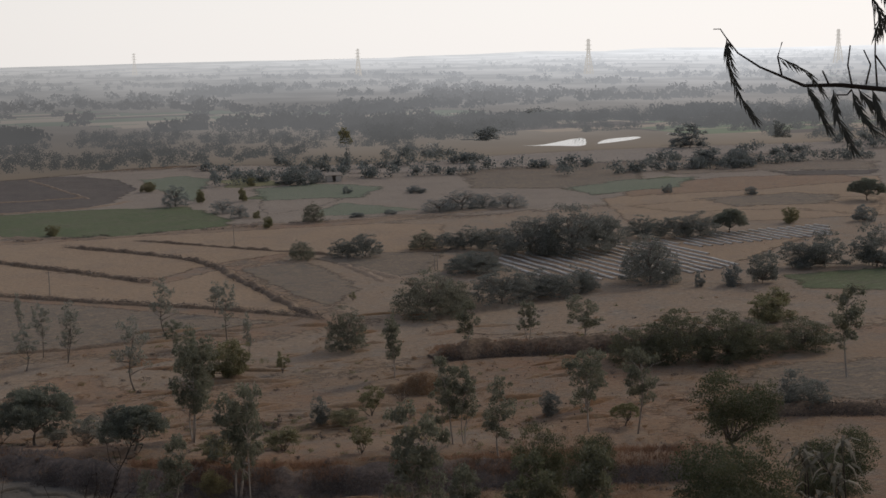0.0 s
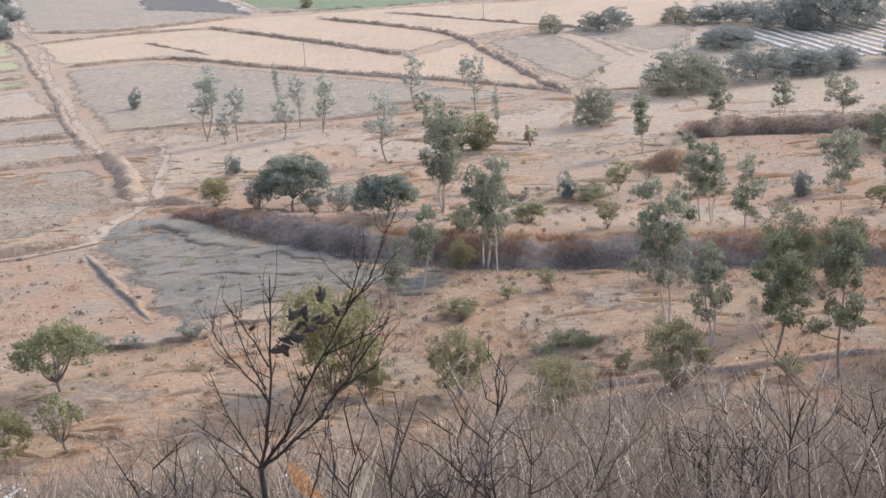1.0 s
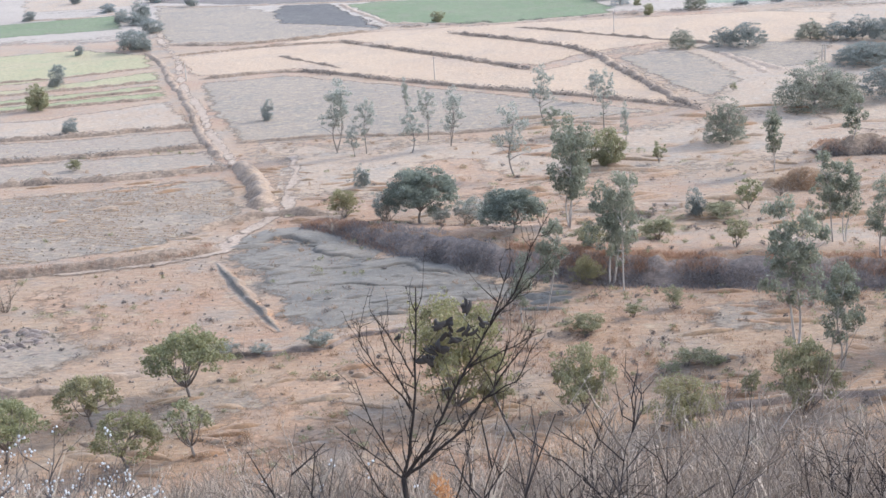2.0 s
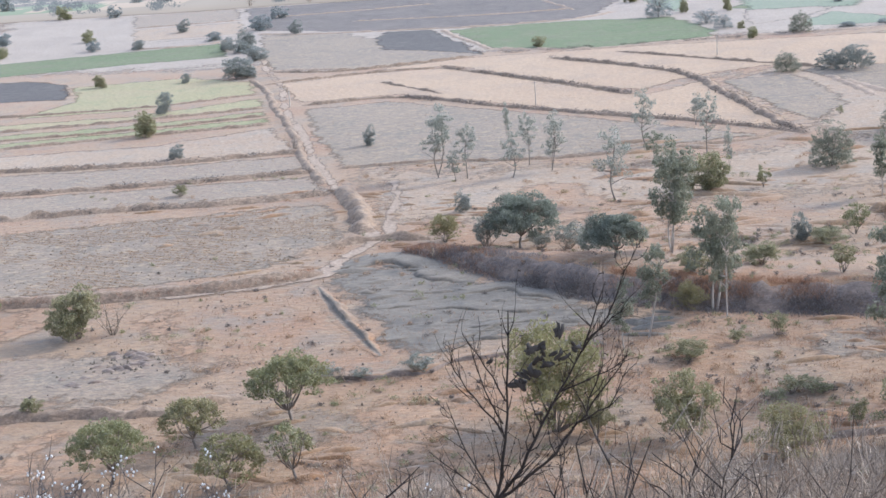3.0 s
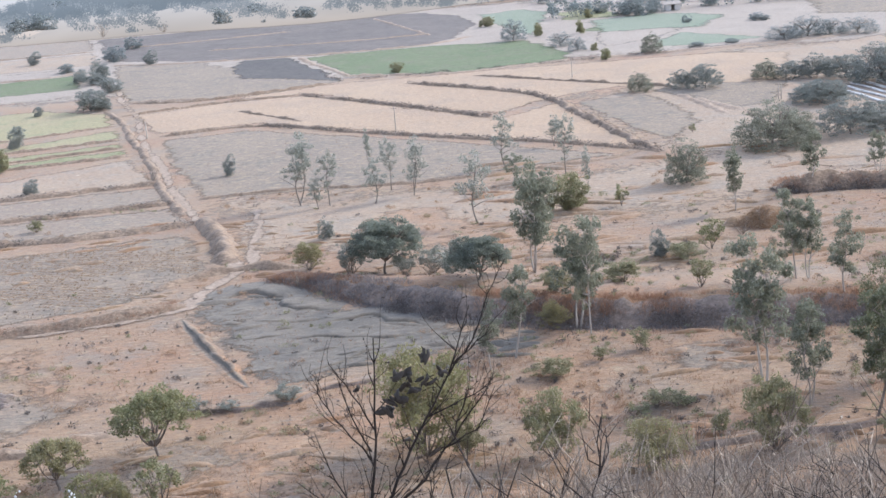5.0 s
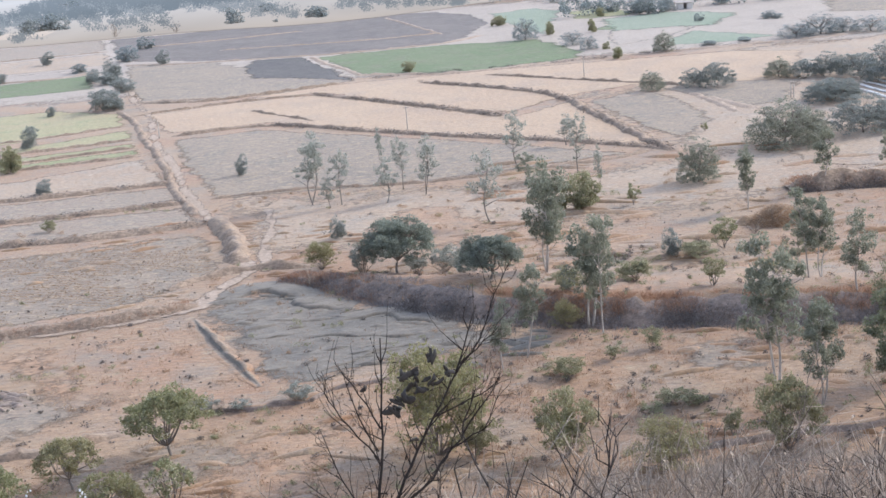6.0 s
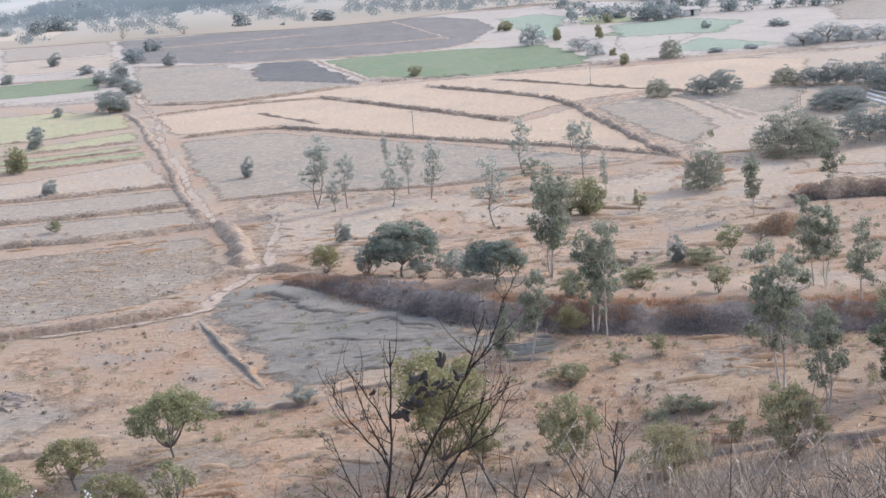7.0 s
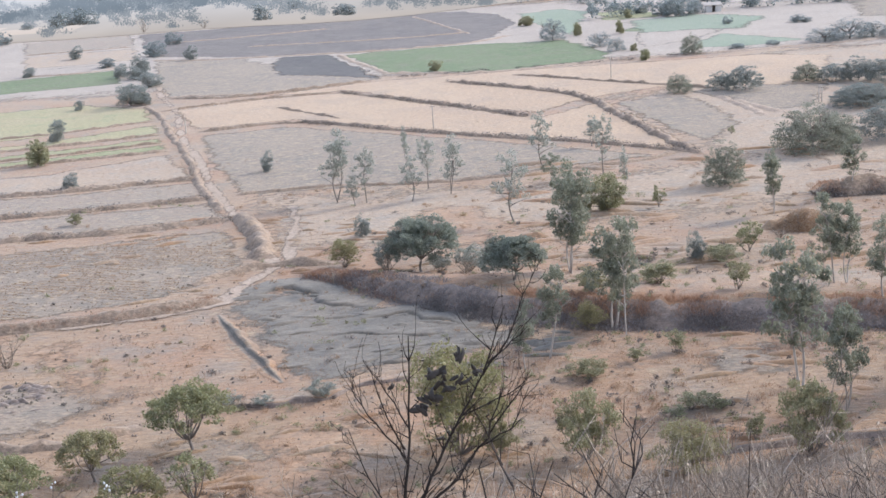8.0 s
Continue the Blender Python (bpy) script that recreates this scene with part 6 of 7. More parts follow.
# ---- feathery branch hanging in from a tree beside the camera ----
def feather_branch():
    rng = np.random.default_rng(51)
    root = new("feathery_tree")
    V, F = [], []
    main = [(1.79, 2.48, 39.9), (1.74, 2.51, 39.9), (1.67, 2.56, 39.91), (1.61, 2.6, 39.91), (1.57, 2.62, 39.93), (1.53, 2.64, 39.95), (1.49, 2.66, 39.98), (1.47, 2.67, 40.01), (1.46, 2.68, 40.03), (1.445, 2.68, 40.03)]
    tube(V, F, main, [0.0062, 0.0058, 0.005, 0.0038, 0.003, 0.0025, 0.002, 0.0016, 0.0013, 0.001], 6)
    branch = part("branch", mesh_of("branch", V, F, TWIGDARK, True), root)
    V, F = [], []
    tube(V, F, [(3.1, 1.6, height(3.1, 1.6) - 0.1), (3.05, 1.65, 38.6), (2.9, 1.8, 39.3), (2.4, 2.15, 39.75), (1.79, 2.48, 39.9)], [0.05, 0.045, 0.03, 0.015, 0.0062], 8)
    part("trunk", mesh_of("trunk", V, F, TWIGDARK, True), root)
    for s in ([(1.57, 2.62, 39.93), (1.56, 2.62, 39.97), (1.57, 2.62, 40.0)], [(1.69, 2.55, 39.91), (1.68, 2.55, 39.95), (1.685, 2.55, 39.99)], [(1.65, 2.57, 39.91), (1.64, 2.58, 39.94)],
              [(1.71, 2.53, 39.91), (1.72, 2.53, 39.95), (1.71, 2.54, 39.98)], [(1.73, 2.52, 39.9), (1.73, 2.53, 39.97), (1.73, 2.53, 40.01), (1.72, 2.53, 40.1), (1.73, 2.5, 40.2)],
              [(1.73, 2.53, 39.97), (1.74, 2.52, 39.95), (1.75, 2.51, 39.93)], [(1.69, 2.55, 39.9), (1.68, 2.55, 39.89), (1.66, 2.56, 39.89)]):
        V, F = [], []
        tube(V, F, s, [0.0022 - 0.0004 * k for k in range(len(s))], 5)
        part("twig", mesh_of("twig", V, F, TWIGDARK, True), branch)
    pinna = foliage("dark_feather_leaflet", (0.05, 0.052, 0.045), (0.075, 0.075, 0.065), (0.10, 0.095, 0.08), 0.1, 0.15)
    sprays = [([(1.47, 2.67, 40.01), (1.47, 2.67, 39.99), (1.48, 2.67, 39.94), (1.495, 2.66, 39.89), (1.52, 2.64, 39.84)], 70), ([(1.61, 2.59, 39.91), (1.63, 2.58, 39.87), (1.65, 2.57, 39.82)], 46),
              ([(1.66, 2.57, 39.9), (1.66, 2.56, 39.85), (1.69, 2.54, 39.78)], 64), ([(1.69, 2.55, 39.9), (1.7, 2.54, 39.86), (1.72, 2.52, 39.82)], 46), ([(1.7, 2.54, 39.9), (1.72, 2.53, 39.87)], 30),
              ([(1.725, 2.53, 39.9), (1.73, 2.52, 39.86), (1.74, 2.51, 39.83)], 50), ([(1.56, 2.62, 39.97), (1.61, 2.59, 39.94), (1.64, 2.58, 39.9)], 22),
              ([(1.72, 2.53, 40.09), (1.735, 2.52, 40.05), (1.73, 2.53, 40.01)], 30), ([(1.735, 2.52, 40.1), (1.745, 2.51, 40.06), (1.74, 2.52, 40.02)], 30)]
    for pts, n in sprays:
        P = [np.array(p) for p in pts]
        V, F = [], []
        tube(V, F, P, [0.0012] * len(P), 4)
        n = int(n * 1.5)
        for k in range(n):
            t = (k + 0.5) / n * (len(P) - 1) * 0.98
            i = int(t)
            a = P[i] + (P[i + 1] - P[i]) * (t - i)
            d = (P[i + 1] - P[i]) / np.linalg.norm(P[i + 1] - P[i])
            side = np.array((0.82, -0.55, 0)) * (1 if k % 2 else -0.25)
            ln = rng.uniform(0.018, 0.033)
            e = a + (d * 0.8 + side * rng.uniform(0.25, 0.6) + (0, 0, -0.35) + rng.normal(0, 0.12, 3)) * ln
            m = (a + e) / 2
            w = np.cross(e - a, (0.5, 0.84, 0.1))
            w = w / np.linalg.norm(w) * 0.0014
            b = len(V)
            V.extend([Vector(a), Vector(m + w), Vector(e), Vector(m - w)])
            F.append((b, b + 1, b + 2, b + 3))
        part("leaf_spray", mesh_of("leaf_spray", V, F, pinna), branch, "drooping dark feathery leaf")
    tagged(root, "thin tree with drooping dark feathery leaves near the viewpoint", "tree")


feather_branch()


STALKLEAF = foliage("withered_stalk_leaf", (0.10, 0.092, 0.062), (0.15, 0.13, 0.09), (0.30, 0.26, 0.19), 0.1, 0.2)


def dry_stalk(x, y, top, seed):
    """A thin stem that arches over at its tip, with long drooping withered leaves."""
    rng = np.random.default_rng(seed)
    root = new("dry_stalk")
    V, F = [], []
    z = height(x, y)
    a = rng.uniform(0, 6.28)
    out = np.array((math.cos(a), math.sin(a), 0))
    h = top - z
    pts = [np.array((0, 0, -0.05)), out * 0.02 + (0, 0, h * 0.35), out * 0.05 + (0, 0, h * 0.65), out * 0.09 + (0, 0, h * 0.86), out * 0.13 + (0, 0, h * 0.97), out * 0.18 + (0, 0, h), out * 0.23 + (0, 0, h * 0.975)]
    pts = [p + rng.normal(0, 0.006, 3) for p in pts]
    tube(V, F, pts, [0.0045 - 0.0006 * k for k in range(7)], 5)
    part("stem", mesh_of("stem", V, F, NEARTWIG, True), root)
    V, F = [], []
    for k in range(22):
        s = rng.uniform(2.0, 5.95)
        p = pts[int(s)] + (pts[int(s) + 1] - pts[int(s)]) * (s - int(s))
        w = rng.uniform(0, 6.28)
        d = np.array((math.cos(w), math.sin(w), 0.0))
        side = np.array((-d[1], d[0], 0.0)) * rng.uniform(0.004, 0.007)
        ln = rng.uniform(0.05, 0.1)
        mid = [p, p + d * ln * 0.35 + (0, 0, 0.018), p + d * ln * 0.7 + (0, 0, 0.008), p + d * ln + (0, 0, -0.03)]
        b = len(V)
        for m, q in zip(mid, (0.3, 1.0, 0.8, 0.05)):
            V.extend([m - side * q, m + side * q + (0, 0, 0.002)])
        for m in range(3):
            F.append((b + 2 * m, b + 2 * m + 1, b + 2 * m + 3, b + 2 * m + 2))
    part("foliage", mesh_of("foliage", V, F, STALKLEAF), root, "withered narrow leaves")
    root.location = (x, y, z)
    tagged(root, "withered stalk with narrow pale leaves", "plant", "dry stalks")


for i, (x, y, z) in enumerate([(2.31, 3.72, 38.74), (2.28, 3.72, 38.70), (2.35, 3.69, 38.73), (2.39, 3.67, 38.75), (2.44, 3.63, 38.72), (2.47, 3.62, 38.75), (2.52, 3.6, 38.7), (2.42, 3.75, 38.66), (2.5, 3.7, 38.62)]):
    dry_stalk(x, y, z - 0.03, 400 + i)


# ---- earth mounds, clods and stones ----
def lumps(name, places, mat, label, rng):
    """Low uneven earth mounds of (x, y, length, breadth, height), one mesh."""
    V, F = [], []
    R, S = 5, 12
    for x, y, a, b, h in places:
        turn = rng.uniform(-0.5, 0.5)
        start = len(V)
        k = rng.uniform(0, 50)
        for i in range(R + 1):
            r = i / R
            for j in range(S):
                w = 2 * math.pi * j / S
                rr = r * (1 + 0.3 * noise.noise((math.cos(w) + k, math.sin(w), 0)))
                px, py = math.cos(w) * rr * a / 2, math.sin(w) * rr * b / 2
                z = h * (1 - r * r) ** 1.3 * (1 + 0.4 * noise.noise((px + k, py, 3)))
                V.append((x + px * math.cos(turn) - py * math.sin(turn), y + px * math.sin(turn) + py * math.cos(turn), z if i < R else -0.05))
        for i in range(R):
            for j in range(S):
                F.append((start + i * S + j, start + (i + 1) * S + j, start + (i + 1) * S + (j + 1) % S, start + i * S + (j + 1) % S))
    me = mesh_of(name, V, F, mat, True)
    if sum(p.normal.z for p in me.polygons) < 0:
        me.flip_normals()
    return tagged(new(name, me), label, "earth mounds", kind="stuff")


rng = np.random.default_rng(61)
spots = []
while len(spots) < 46:
    x, y = rng.uniform(-22, 10), rng.uniform(113, 144)
    lo, hi = 118 - 0.25 * (x + 10), 139 - 0.75 * (x + 10)
    if lo < y < hi and x > -24.5 + (136 - y) * 0.42 + 4:
        spots.append((x, y, rng.uniform(2, 6), rng.uniform(0.8, 2.2), rng.uniform(0.08, 0.28)))
lumps("silt_mounds", spots, SILT, "low eroded grey silt mounds in the gully", rng)
spots = []
while len(spots) < 260:
    y = 86 + 100 * rng.uniform(0, 1) ** 1.3
    x = rng.uniform(-0.3, 0.55) * y
    if noise.noise((x * 0.05, y * 0.05, 8)) < -0.05 or (-23 < x < 10 and 114 < y < 147):
        continue
    if stand(x, y) > 0.1:
        continue
    spots.append((x, y, rng.uniform(1.5, 6), rng.uniform(0.6, 1.8), rng.uniform(0.08, 0.32)))
for _ in range(70):
    x, y = rng.uniform(8, 62), rng.uniform(136, 205)
    if stand(x, y) < 0.1:
        spots.append((x, y, rng.uniform(4, 11), rng.uniform(1.2, 2.6), rng.uniform(0.2, 0.5)))
lumps("scrub_mound", [(40.4, 155.4, 7.0, 4.6, 1.9), (37.2, 156.6, 4.0, 3.0, 0.9), (43.6, 154.0, 3.6, 3.0, 0.8)], GROUND, "rounded earth mound under dry scrub", rng)
C = []
for _ in range(420):
    a, r = rng.uniform(0, 6.28), math.sqrt(rng.uniform(0, 1))
    C.append((40.4 + 3.6 * r * math.cos(a), 155.3 + 2.4 * r * math.sin(a), 1.9 * (1 - r * r) ** 1.3 + 0.12))
tagged(new("mound_scrub", quads_mesh("mound_scrub", leaf_cards(rng, C, (0.28, 0.28, 0.12), 16, 0.2, 0.07), GRASS)), "straw-brown scrub growing over an earth mound", "scrub", kind="stuff")
lumps("earth_mounds", spots, GROUND, "low dry earth mounds and erosion steps on the plain", rng)


def clods(name, feet, size, mat, label, rng):
    n = len(feet)
    base = np.array([(1, 0, 0), (0, 1, 0), (-1, 0, 0), (0, -1, 0), (0, 0, 0.8), (0, 0, -0.5)], float)
    s = size * rng.uniform(0.4, 1.5, (n, 1, 1))
    v = base[None] * s * rng.uniform(0.6, 1.3, (n, 6, 1))
    a = rng.uniform(0, 6.28, n)
    x = v[:, :, 0] * np.cos(a)[:, None] - v[:, :, 1] * np.sin(a)[:, None]
    y = v[:, :, 0] * np.sin(a)[:, None] + v[:, :, 1] * np.cos(a)[:, None]
    v = np.stack([x, y, v[:, :, 2]], axis=2) + np.asarray(feet)[:, None, :]
    tri = [(0, 1, 4), (1, 2, 4), (2, 3, 4), (3, 0, 4), (1, 0, 5), (2, 1, 5), (3, 2, 5), (0, 3, 5)]
    F = [tuple(i * 6 + k for k in t) for i in range(n) for t in tri]
    return tagged(new(name, mesh_of(name, v.reshape(-1, 3), F, mat)), label, "clods", kind="stuff")


plough = [(-75.3, 166.7), (-50.2, 171.1), (-28.0, 175.6), (-23.4, 155.5), (-27.4, 147.4), (-33.9, 142.0), (-46.4, 138.5), (-63.1, 137.0)]
X, Y = rng.uniform(-76, -23, 26000), rng.uniform(137, 176, 26000)
row = np.round((X * 0.42 + Y * 0.9) / 0.9) * 0.9 - (X * 0.42 + Y * 0.9)
X, Y = X + row * 0.42 + rng.normal(0, 0.08, len(X)), Y + row * 0.9 + rng.normal(0, 0.08, len(X))
D = rim_distance(X, Y, plough)
feet = [(x, y, 0.03) for x, y, d in zip(X, Y, D) if d > 1.0 and noise.noise((x * 0.09, y * 0.12, 6)) + 0.6 * noise.noise((x * 0.4, y * 0.4, 2)) > -0.1]
blades(rng, feet[:11000], 0.12, 3, 0.1, GRASS, "stubble", "pale stubble in rows on the ploughed field", 0.16)
feet = [(x, y, 0.05) for x, y in zip(rng.uniform(-70, -27, 700), rng.uniform(140, 172, 700))]
clods("soil_clods", feet, 0.09, GREY, "clods on the ploughed field", rng)
feet = []
for _ in range(2200):
    y = 86 + 80 * rng.uniform(0, 1) ** 1.2
    x = rng.uniform(-0.4, 0.55) * y
    feet.append((x, y, 0.04))
clods("stones", feet, 0.12, BANKSOIL, "small scattered stones and droppings on dry ground", rng)
heap = [(-38.6 + 2.4 * math.cos(a) * k, 115.8 + 2.2 * math.sin(a) * k, rng.uniform(1.0, 2.6), rng.uniform(0.5, 1.1), rng.uniform(0.12, 0.42)) for a, k in zip(rng.uniform(0, 6.28, 26), rng.uniform(0.6, 1.15, 26))]
heap += [(-40.5 + a, 111.0 + b, rng.uniform(0.8, 2.4), rng.uniform(0.4, 0.9), rng.uniform(0.1, 0.3)) for a, b in zip(rng.normal(0, 1.5, 12), rng.normal(0, 0.8, 12))]
lumps("rubble_heap", heap, BANKSOIL, "low ring of dumped grey earth round a hollow", rng)
clods("rubble_heap", [(-38.6 + a, 115.2 + b, 0.08) for a, b in zip(rng.normal(0, 2.2, 110), rng.normal(0, 2.0, 110))], 0.13, SILT, "broken grey earth strewn round a dumped heap", rng)


# ---- poles and a field shed ----
def pole(x, y, h):
    root = new("utility_pole")
    V, F = [], []
    tube(V, F, [(0, 0, -0.2), (0, 0, h * 0.5), (0, 0, h)], [0.1, 0.085, 0.07], 8)
    part("shaft", mesh_of("shaft", V, F, PALEBARK, True), root)
    V, F = [], []
    tube(V, F, [(-0.5, 0, h - 0.3), (0.5, 0, h - 0.3)], [0.035, 0.035], 6)
    part("crossarm", mesh_of("crossarm", V, F, BROWNBARK), root)
    root.location = (x, y, 0)
    tagged(root, "thin weathered utility pole with a short crossarm", "pole", "utility poles")


for x, y, h in [(-1.6, 242.0, 4.2), (-47.2, 256.2, 3.2), (35.6, 290.5, 4.4), (65.4, 241.3, 2.9), (65.9, 241.3, 2.8)]:
    pole(x, y, h)


def shed(x, y):
    root = new("field_shed")
    m, nt, b = blank("limewashed_wall")
    b.inputs["Base Color"].default_value = (0.5, 0.46, 0.42, 1)
    V, F = [], []

    def box(x0, x1, y0, y1, z0, z1):
        s = len(V)
        V.extend([(a, c, d) for d in (z0, z1) for a, c in ((x0, y0), (x1, y0), (x1, y1), (x0, y1))])
        F.extend([(s, s + 3, s + 2, s + 1), (s + 4, s + 5, s + 6, s + 7)] + [(s + k, s + (k + 1) % 4, s + 4 + (k + 1) % 4, s + 4 + k) for k in range(4)])

    box(-2.2, -0.5, -1.5, -1.3, 0, 2.0)
    box(0.5, 2.2, -1.5, -1.3, 0, 2.0)
    box(-2.2, 2.2, 1.3, 1.5, 0, 2.0)
    box(-2.2, -2.0, -1.3, 1.3, 0, 2.0)
    box(2.0, 2.2, -1.3, 1.3, 0, 2.0)
    part("wall", mesh_of("wall", V, F, m), root)
    V, F = [], []
    s = [(-2.7, -1.9, 1.9), (2.7, -1.9, 1.9), (2.7, 1.9, 2.5), (-2.7, 1.9, 2.5)]
    V.extend(s + [(a, c, d + 0.08) for a, c, d in s])
    F.extend([(0, 3, 2, 1), (4, 5, 6, 7)] + [(k, (k + 1) % 4, 4 + (k + 1) % 4, 4 + k) for k in range(4)])
    part("roof", mesh_of("roof", V, F, PALEBARK), root, "pale sheet roof")
    root.location = (x, y, 0)
    tagged(root, "small limewashed field shed under a pale sheet roof", "shed")


shed(81.9, 417.5)


# ---- pond ----
WATER, nt, b = blank("pond_water")
b.inputs["Base Color"].default_value = (0.05, 0.06, 0.06, 1)
b.inputs["Roughness"].default_value = 0.06
b.inputs["IOR"].default_value = 1.33
b.inputs["Specular IOR Level"].default_value = 1.0
bp = node(nt, "ShaderNodeBump", Strength=0.05, Distance=0.1)
nt.links.new(noise_ramp(nt, nt.nodes.new("ShaderNodeNewGeometry").outputs["Position"], 0.8, 0.2, 0.8), bp.inputs["Height"])
nt.links.new(bp.outputs[0], b.inputs["Normal"])
for pts in ([(174.6, 512.2), (183.4, 513.0), (204.2, 543.6), (211.8, 550.3), (201.8, 510.4), (193.7, 491.7), (185.0, 501.4)], [(201.9, 499.7), (214.7, 527.6), (230.5, 540.4), (232.9, 534.2), (225.2, 519.7), (210.3, 504.3)], [(165.5, 564.6), (180.7, 565.6), (178.1, 555.1), (163.5, 557.8)], [(145.3, 544.1), (151.0, 547.6), (149.2, 541.3)], [(249.0, 543.2), (255.6, 547.1), (251.0, 537.3)], [(263.5, 531.9), (270.8, 539.6), (265.9, 530.0)]):
    mid = np.mean(pts, axis=0)
    pts = [tuple(mid + (np.array(p) - mid) * (0.95, 0.7)) for p in pts]
    line = line_through(pts + pts[:1], 2.0)[:-1]
    me = mesh_of("water", [(p[0] + 0.8 * noise.noise((p[0] * 0.3, p[1] * 0.3, 1)), p[1], 0.75) for p in line], [tuple(range(len(line)))], WATER)
    if me.polygons[0].normal.z < 0:
        me.flip_normals()
    tagged(new("water", me), "still pond water mirroring the pale sky", "water", kind="structure")


# ---- far woods, plain, hills and pylons ----
def woods(name, feet, high, mat, label, rng, per=26, leaf=0.9):
    C = []
    for x, y in feet:
        h = high * rng.uniform(0.6, 1.25)
        w = h * rng.uniform(0.9, 2.3)
        n = 7
        for _ in range(n):
            C.append((x + rng.normal(0, 0.22 * w), y + rng.normal(0, 0.22 * w), h * rng.uniform(0.2, 0.75)))
    q = leaf_cards(rng, C, (0.19 * high, 0.19 * high, 0.15 * high), per, leaf, leaf * 0.6)
    q[:, :, 2] = np.maximum(q[:, :, 2], 0.0)
    return tagged(new(name, quads_mesh(name, q, mat)), label, "woods", kind="stuff")


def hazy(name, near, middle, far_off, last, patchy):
    """A glowing backdrop material: haze is put into its emission, thickening from 450 m to the horizon and brightest
    towards the sun.
    """
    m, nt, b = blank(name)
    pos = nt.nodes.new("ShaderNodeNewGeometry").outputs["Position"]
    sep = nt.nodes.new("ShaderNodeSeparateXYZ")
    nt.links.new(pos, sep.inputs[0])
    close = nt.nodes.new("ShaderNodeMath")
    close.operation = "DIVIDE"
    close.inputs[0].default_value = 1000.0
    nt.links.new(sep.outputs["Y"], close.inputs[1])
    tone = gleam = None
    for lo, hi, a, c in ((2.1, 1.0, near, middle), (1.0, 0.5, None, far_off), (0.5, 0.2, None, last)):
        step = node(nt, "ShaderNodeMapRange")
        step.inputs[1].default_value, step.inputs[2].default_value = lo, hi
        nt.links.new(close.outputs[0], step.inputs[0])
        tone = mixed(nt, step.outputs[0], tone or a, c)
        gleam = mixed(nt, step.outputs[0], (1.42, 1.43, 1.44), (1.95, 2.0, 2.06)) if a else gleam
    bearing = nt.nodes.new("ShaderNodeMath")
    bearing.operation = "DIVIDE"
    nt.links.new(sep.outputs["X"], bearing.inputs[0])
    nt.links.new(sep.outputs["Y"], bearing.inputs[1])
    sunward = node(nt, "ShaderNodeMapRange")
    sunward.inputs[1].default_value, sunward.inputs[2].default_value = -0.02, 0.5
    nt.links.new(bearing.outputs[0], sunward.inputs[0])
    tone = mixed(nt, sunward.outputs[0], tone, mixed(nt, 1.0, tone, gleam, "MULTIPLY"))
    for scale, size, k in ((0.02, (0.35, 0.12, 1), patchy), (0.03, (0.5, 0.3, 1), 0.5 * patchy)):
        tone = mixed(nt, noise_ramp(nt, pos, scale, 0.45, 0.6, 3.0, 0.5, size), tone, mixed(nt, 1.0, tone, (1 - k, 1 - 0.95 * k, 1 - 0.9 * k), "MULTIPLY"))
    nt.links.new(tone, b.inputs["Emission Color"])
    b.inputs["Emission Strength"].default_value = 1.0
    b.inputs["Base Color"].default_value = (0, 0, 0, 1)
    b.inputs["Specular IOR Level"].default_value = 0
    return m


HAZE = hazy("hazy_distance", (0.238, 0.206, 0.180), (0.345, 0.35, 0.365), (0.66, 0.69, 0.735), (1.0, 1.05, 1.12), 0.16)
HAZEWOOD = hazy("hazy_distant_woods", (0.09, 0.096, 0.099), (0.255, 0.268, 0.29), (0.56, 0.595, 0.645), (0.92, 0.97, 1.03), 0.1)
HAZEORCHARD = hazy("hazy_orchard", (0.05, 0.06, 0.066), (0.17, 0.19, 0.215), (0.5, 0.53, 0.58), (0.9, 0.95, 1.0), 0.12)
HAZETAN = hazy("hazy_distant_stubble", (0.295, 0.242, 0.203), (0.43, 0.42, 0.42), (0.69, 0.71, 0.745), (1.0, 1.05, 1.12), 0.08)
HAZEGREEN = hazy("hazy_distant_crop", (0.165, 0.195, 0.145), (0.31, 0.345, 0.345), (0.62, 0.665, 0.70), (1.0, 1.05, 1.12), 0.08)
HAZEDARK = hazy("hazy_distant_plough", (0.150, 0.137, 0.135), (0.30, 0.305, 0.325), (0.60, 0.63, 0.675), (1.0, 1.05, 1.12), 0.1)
rng = np.random.default_rng(71)
field("far_plain", [(40, 482), (70, 440), (110, 425), (290, 430), (330, 500), (40, 500)], FARSOIL, "grey-brown plain stretching away, paled for haze", 4.0, 20.0)
# these far fields are no lamps: they glow to show haze over them
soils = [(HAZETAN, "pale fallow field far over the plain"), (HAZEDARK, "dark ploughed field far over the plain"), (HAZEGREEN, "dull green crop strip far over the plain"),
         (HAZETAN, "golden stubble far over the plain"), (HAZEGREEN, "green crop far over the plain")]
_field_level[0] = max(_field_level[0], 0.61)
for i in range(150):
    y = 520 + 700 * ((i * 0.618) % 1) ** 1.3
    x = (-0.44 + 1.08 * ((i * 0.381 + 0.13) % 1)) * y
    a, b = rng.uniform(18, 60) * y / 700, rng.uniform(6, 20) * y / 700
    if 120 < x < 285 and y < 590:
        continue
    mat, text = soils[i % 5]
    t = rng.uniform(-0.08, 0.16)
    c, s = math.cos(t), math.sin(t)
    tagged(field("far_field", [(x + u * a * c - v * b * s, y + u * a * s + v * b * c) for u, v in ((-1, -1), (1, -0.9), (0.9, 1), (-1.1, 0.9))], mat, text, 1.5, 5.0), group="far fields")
feet = []
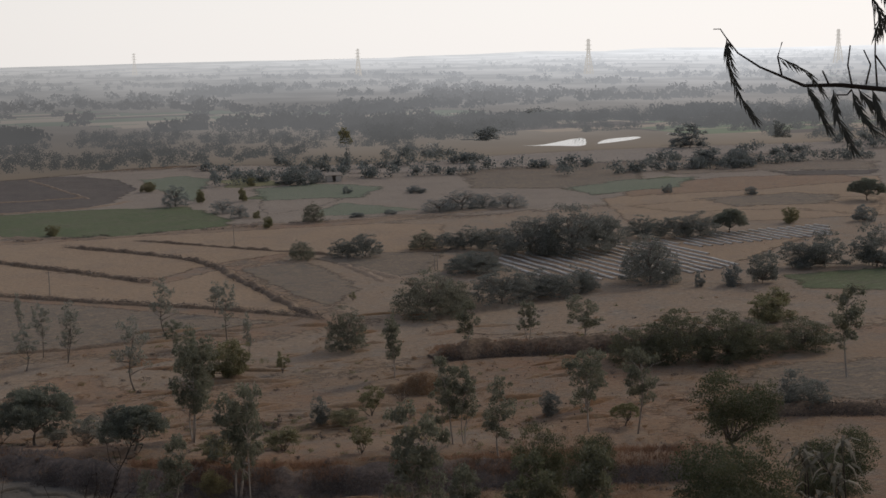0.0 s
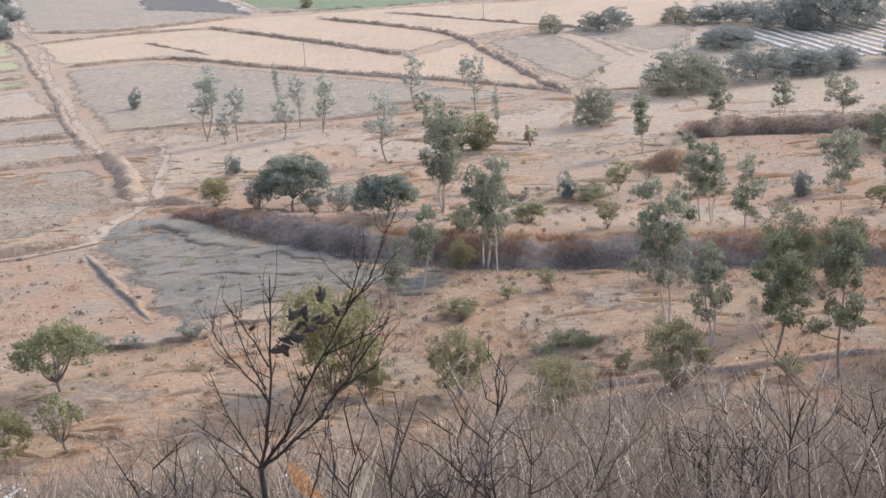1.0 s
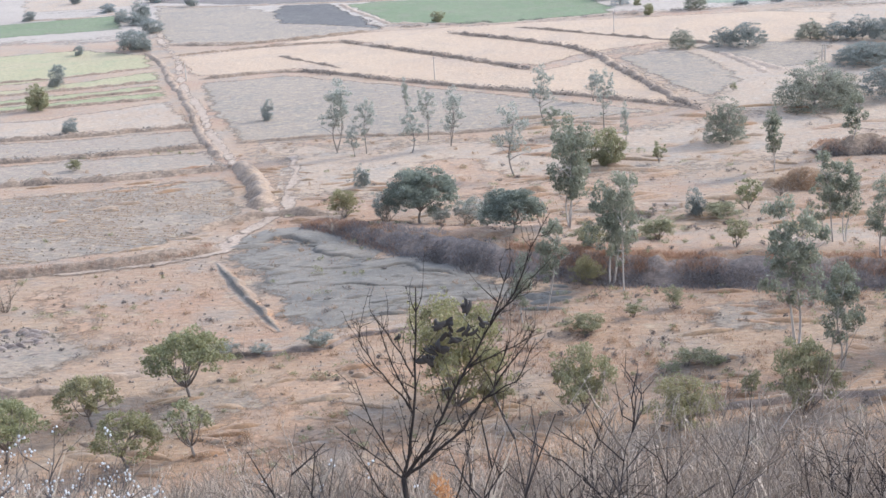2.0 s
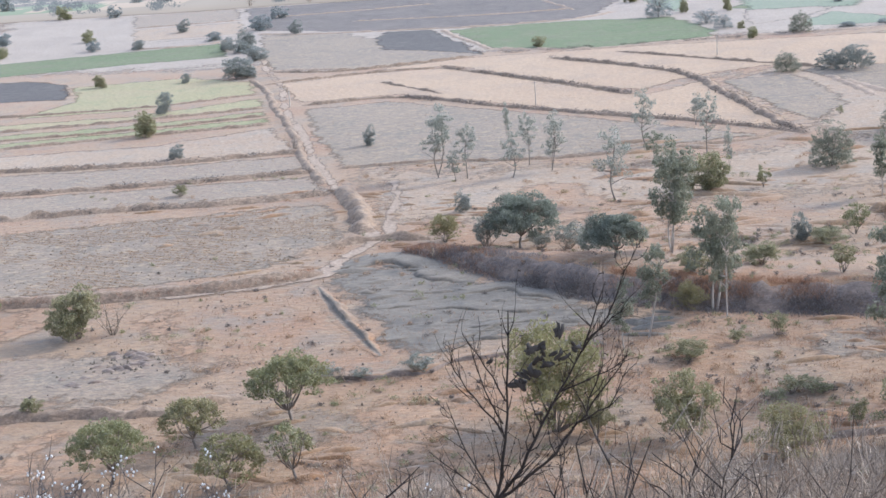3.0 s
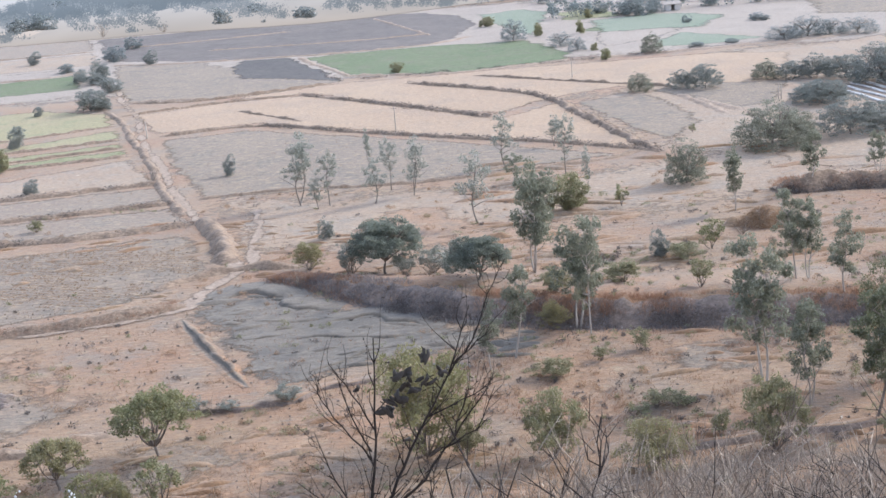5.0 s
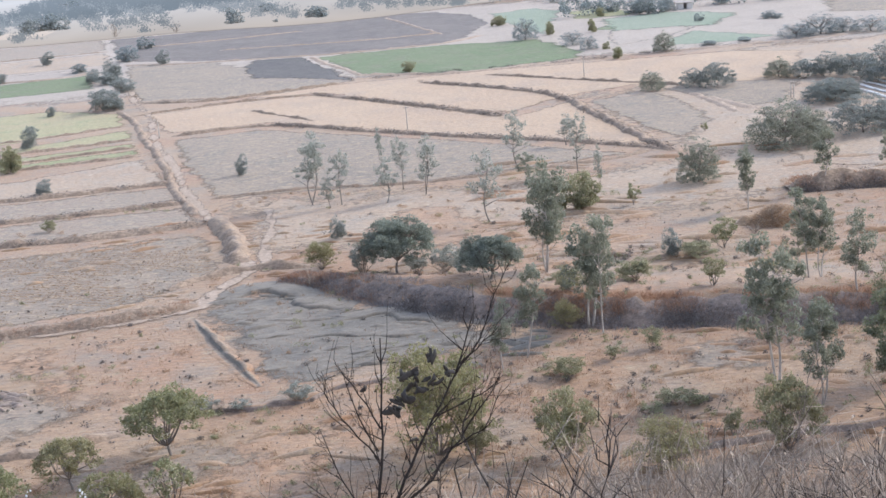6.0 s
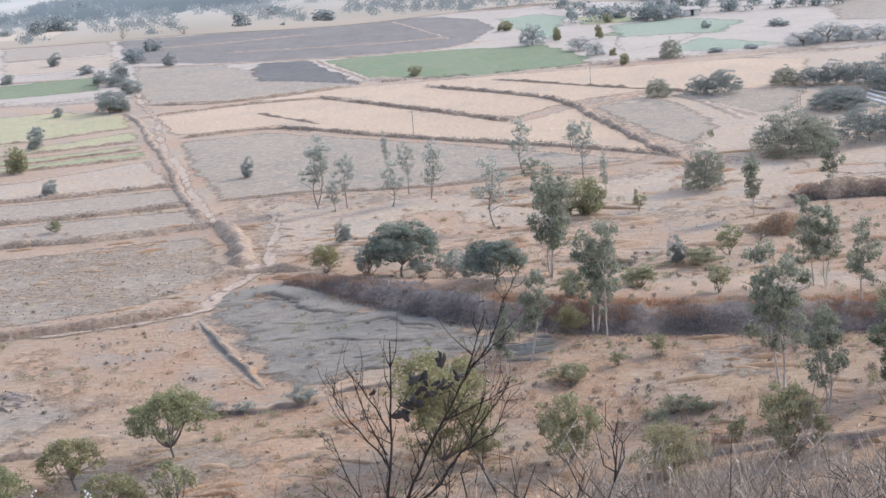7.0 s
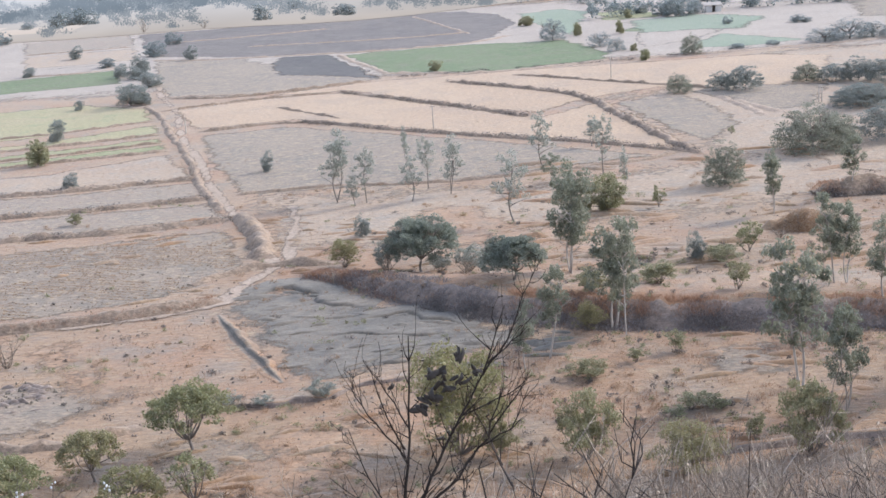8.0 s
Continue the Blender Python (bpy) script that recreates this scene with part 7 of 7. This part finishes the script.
for i in range(150):
    y = 395 + 300 * ((i * 0.618 + 0.2) % 1) ** 0.85
    x = (-0.46 + 1.14 * ((i * 0.4142 + 0.4) % 1)) * y
    t = rng.normal(0.05, 0.18)
    n = int(rng.uniform(2, 8 if x < 0 else 13))
    for k in range(n):
        u = (k - n / 2) * rng.uniform(4, 7)
        px, py = x + u * math.cos(t), y + u * math.sin(t) + rng.normal(0, 1.5)
        if (140 < px < 275 and 440 < py < 566) or (-100 < px < 48 and py < 480) or (px < -60 and py < 486):
            continue
        feet.append((px, py))
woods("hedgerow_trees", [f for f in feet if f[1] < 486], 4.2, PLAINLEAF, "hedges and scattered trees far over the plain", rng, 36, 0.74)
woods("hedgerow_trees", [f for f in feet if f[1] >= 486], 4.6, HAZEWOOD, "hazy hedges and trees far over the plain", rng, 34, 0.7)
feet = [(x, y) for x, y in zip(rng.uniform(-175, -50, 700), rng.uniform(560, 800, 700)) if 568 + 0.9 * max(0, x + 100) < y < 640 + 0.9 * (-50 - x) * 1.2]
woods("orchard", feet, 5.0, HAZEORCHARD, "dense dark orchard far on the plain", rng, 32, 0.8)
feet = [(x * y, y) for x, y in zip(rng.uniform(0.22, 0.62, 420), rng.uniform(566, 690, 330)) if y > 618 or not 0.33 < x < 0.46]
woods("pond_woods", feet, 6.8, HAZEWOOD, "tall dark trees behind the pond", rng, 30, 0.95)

# the hazy distance: a level glowing backdrop from 482 m out, with its woods, low hills and pylons
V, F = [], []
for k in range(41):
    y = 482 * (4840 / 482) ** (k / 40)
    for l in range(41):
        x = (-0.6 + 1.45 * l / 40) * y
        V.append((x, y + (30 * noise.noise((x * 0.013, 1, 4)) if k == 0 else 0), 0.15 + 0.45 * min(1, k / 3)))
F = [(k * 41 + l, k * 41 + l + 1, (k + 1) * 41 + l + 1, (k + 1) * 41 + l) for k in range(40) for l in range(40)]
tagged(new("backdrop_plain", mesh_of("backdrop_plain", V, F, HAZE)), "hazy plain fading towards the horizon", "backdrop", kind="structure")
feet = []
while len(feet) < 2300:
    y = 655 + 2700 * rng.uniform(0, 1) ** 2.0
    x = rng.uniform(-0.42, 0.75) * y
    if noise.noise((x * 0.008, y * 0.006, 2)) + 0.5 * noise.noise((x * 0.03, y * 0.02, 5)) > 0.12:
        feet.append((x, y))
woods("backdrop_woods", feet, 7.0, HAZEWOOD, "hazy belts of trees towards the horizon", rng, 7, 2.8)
for x0, x1, y, top in ((-500, 900, 4700, 6), (1100, 2000, 4600, 10), (1900, 3900, 4700, 30), (200, 700, 4500, 5)):
    V, F = [], []
    n = 60
    for i in range(n + 1):
        s = i / n
        x = x0 + (x1 - x0) * s
        h = top * math.sin(math.pi * s) ** 0.6 * (0.8 + 0.4 * noise.noise((x * 0.004, 1, 2)))
        V.extend([(x, y - 150, 0.5), (x, y, h + 0.7), (x, y + 100, 0.5)])
    for i in range(n):
        for k in range(2):
            F.append((i * 3 + k, i * 3 + 3 + k, i * 3 + 4 + k, i * 3 + 1 + k))
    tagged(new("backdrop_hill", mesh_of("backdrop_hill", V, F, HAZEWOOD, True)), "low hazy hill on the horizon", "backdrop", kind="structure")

# the pylons emit a flat pale tone in place of haze before them
STEEL, nt, b = blank("haze_glow_lattice_steel")
b.inputs["Base Color"].default_value = (0.05, 0.05, 0.05, 1)
b.inputs["Roughness"].default_value = 0.7
b.inputs["Emission Color"].default_value = (0.92, 0.92, 0.91, 1)
b.inputs["Emission Strength"].default_value = 1.0


def pylon(h):
    root = new("power_pylon")
    for sx in (-1, 1):
        for sy in (-1, 1):
            V, F = [], []
            tube(V, F, [(sx * 4.2, sy * 4.2, 0), (sx * 1.3, sy * 1.3, h * 0.62), (sx * 0.9, sy * 0.9, h)], [0.55, 0.5, 0.45], 4)
            part("leg", mesh_of("leg", V, F, STEEL), root)
    V, F = [], []
    n = 9
    for i in range(n):
        z0, z1 = h * i / n, h * (i + 1) / n
        w0, w1 = (float(np.interp(z / h, [0, 0.62, 1], [4.2, 1.3, 0.9])) for z in (z0, z1))
        for s in (-1, 1):
            tube(V, F, [(-w0, s * w0, z0), (w1, s * w1, z1)], [0.22, 0.22], 4)
            tube(V, F, [(w0, s * w0, z0), (-w1, s * w1, z1)], [0.22, 0.22], 4)
    part("bracing", mesh_of("bracing", V, F, STEEL), root)
    for z in (0.7, 0.82, 0.94):
        V, F = [], []
        w = 3.4 if z > 0.9 else 4.2
        tube(V, F, [(-w, 0, h * z), (0, 0, h * z + 0.8), (w, 0, h * z)], [0.2, 0.6, 0.2], 4)
        part("crossarm", mesh_of("crossarm", V, F, STEEL), root)
    return tagged(root, "hazy steel lattice power pylon on the horizon", "pylon", "power pylons")


_p = pylon(40)
_p.matrix_basis = pose(154, 2601, 0)
for x, y, s in ((413, 1900, 0.95), (636, 1609, 1.07), (1085, 1785, 1.2)):
    _q = copy_thing(_p, Matrix.Identity(4))
    _q.matrix_basis = Matrix.LocRotScale((x, y, 0), Euler((0, 0, 0)), (s, s, s))
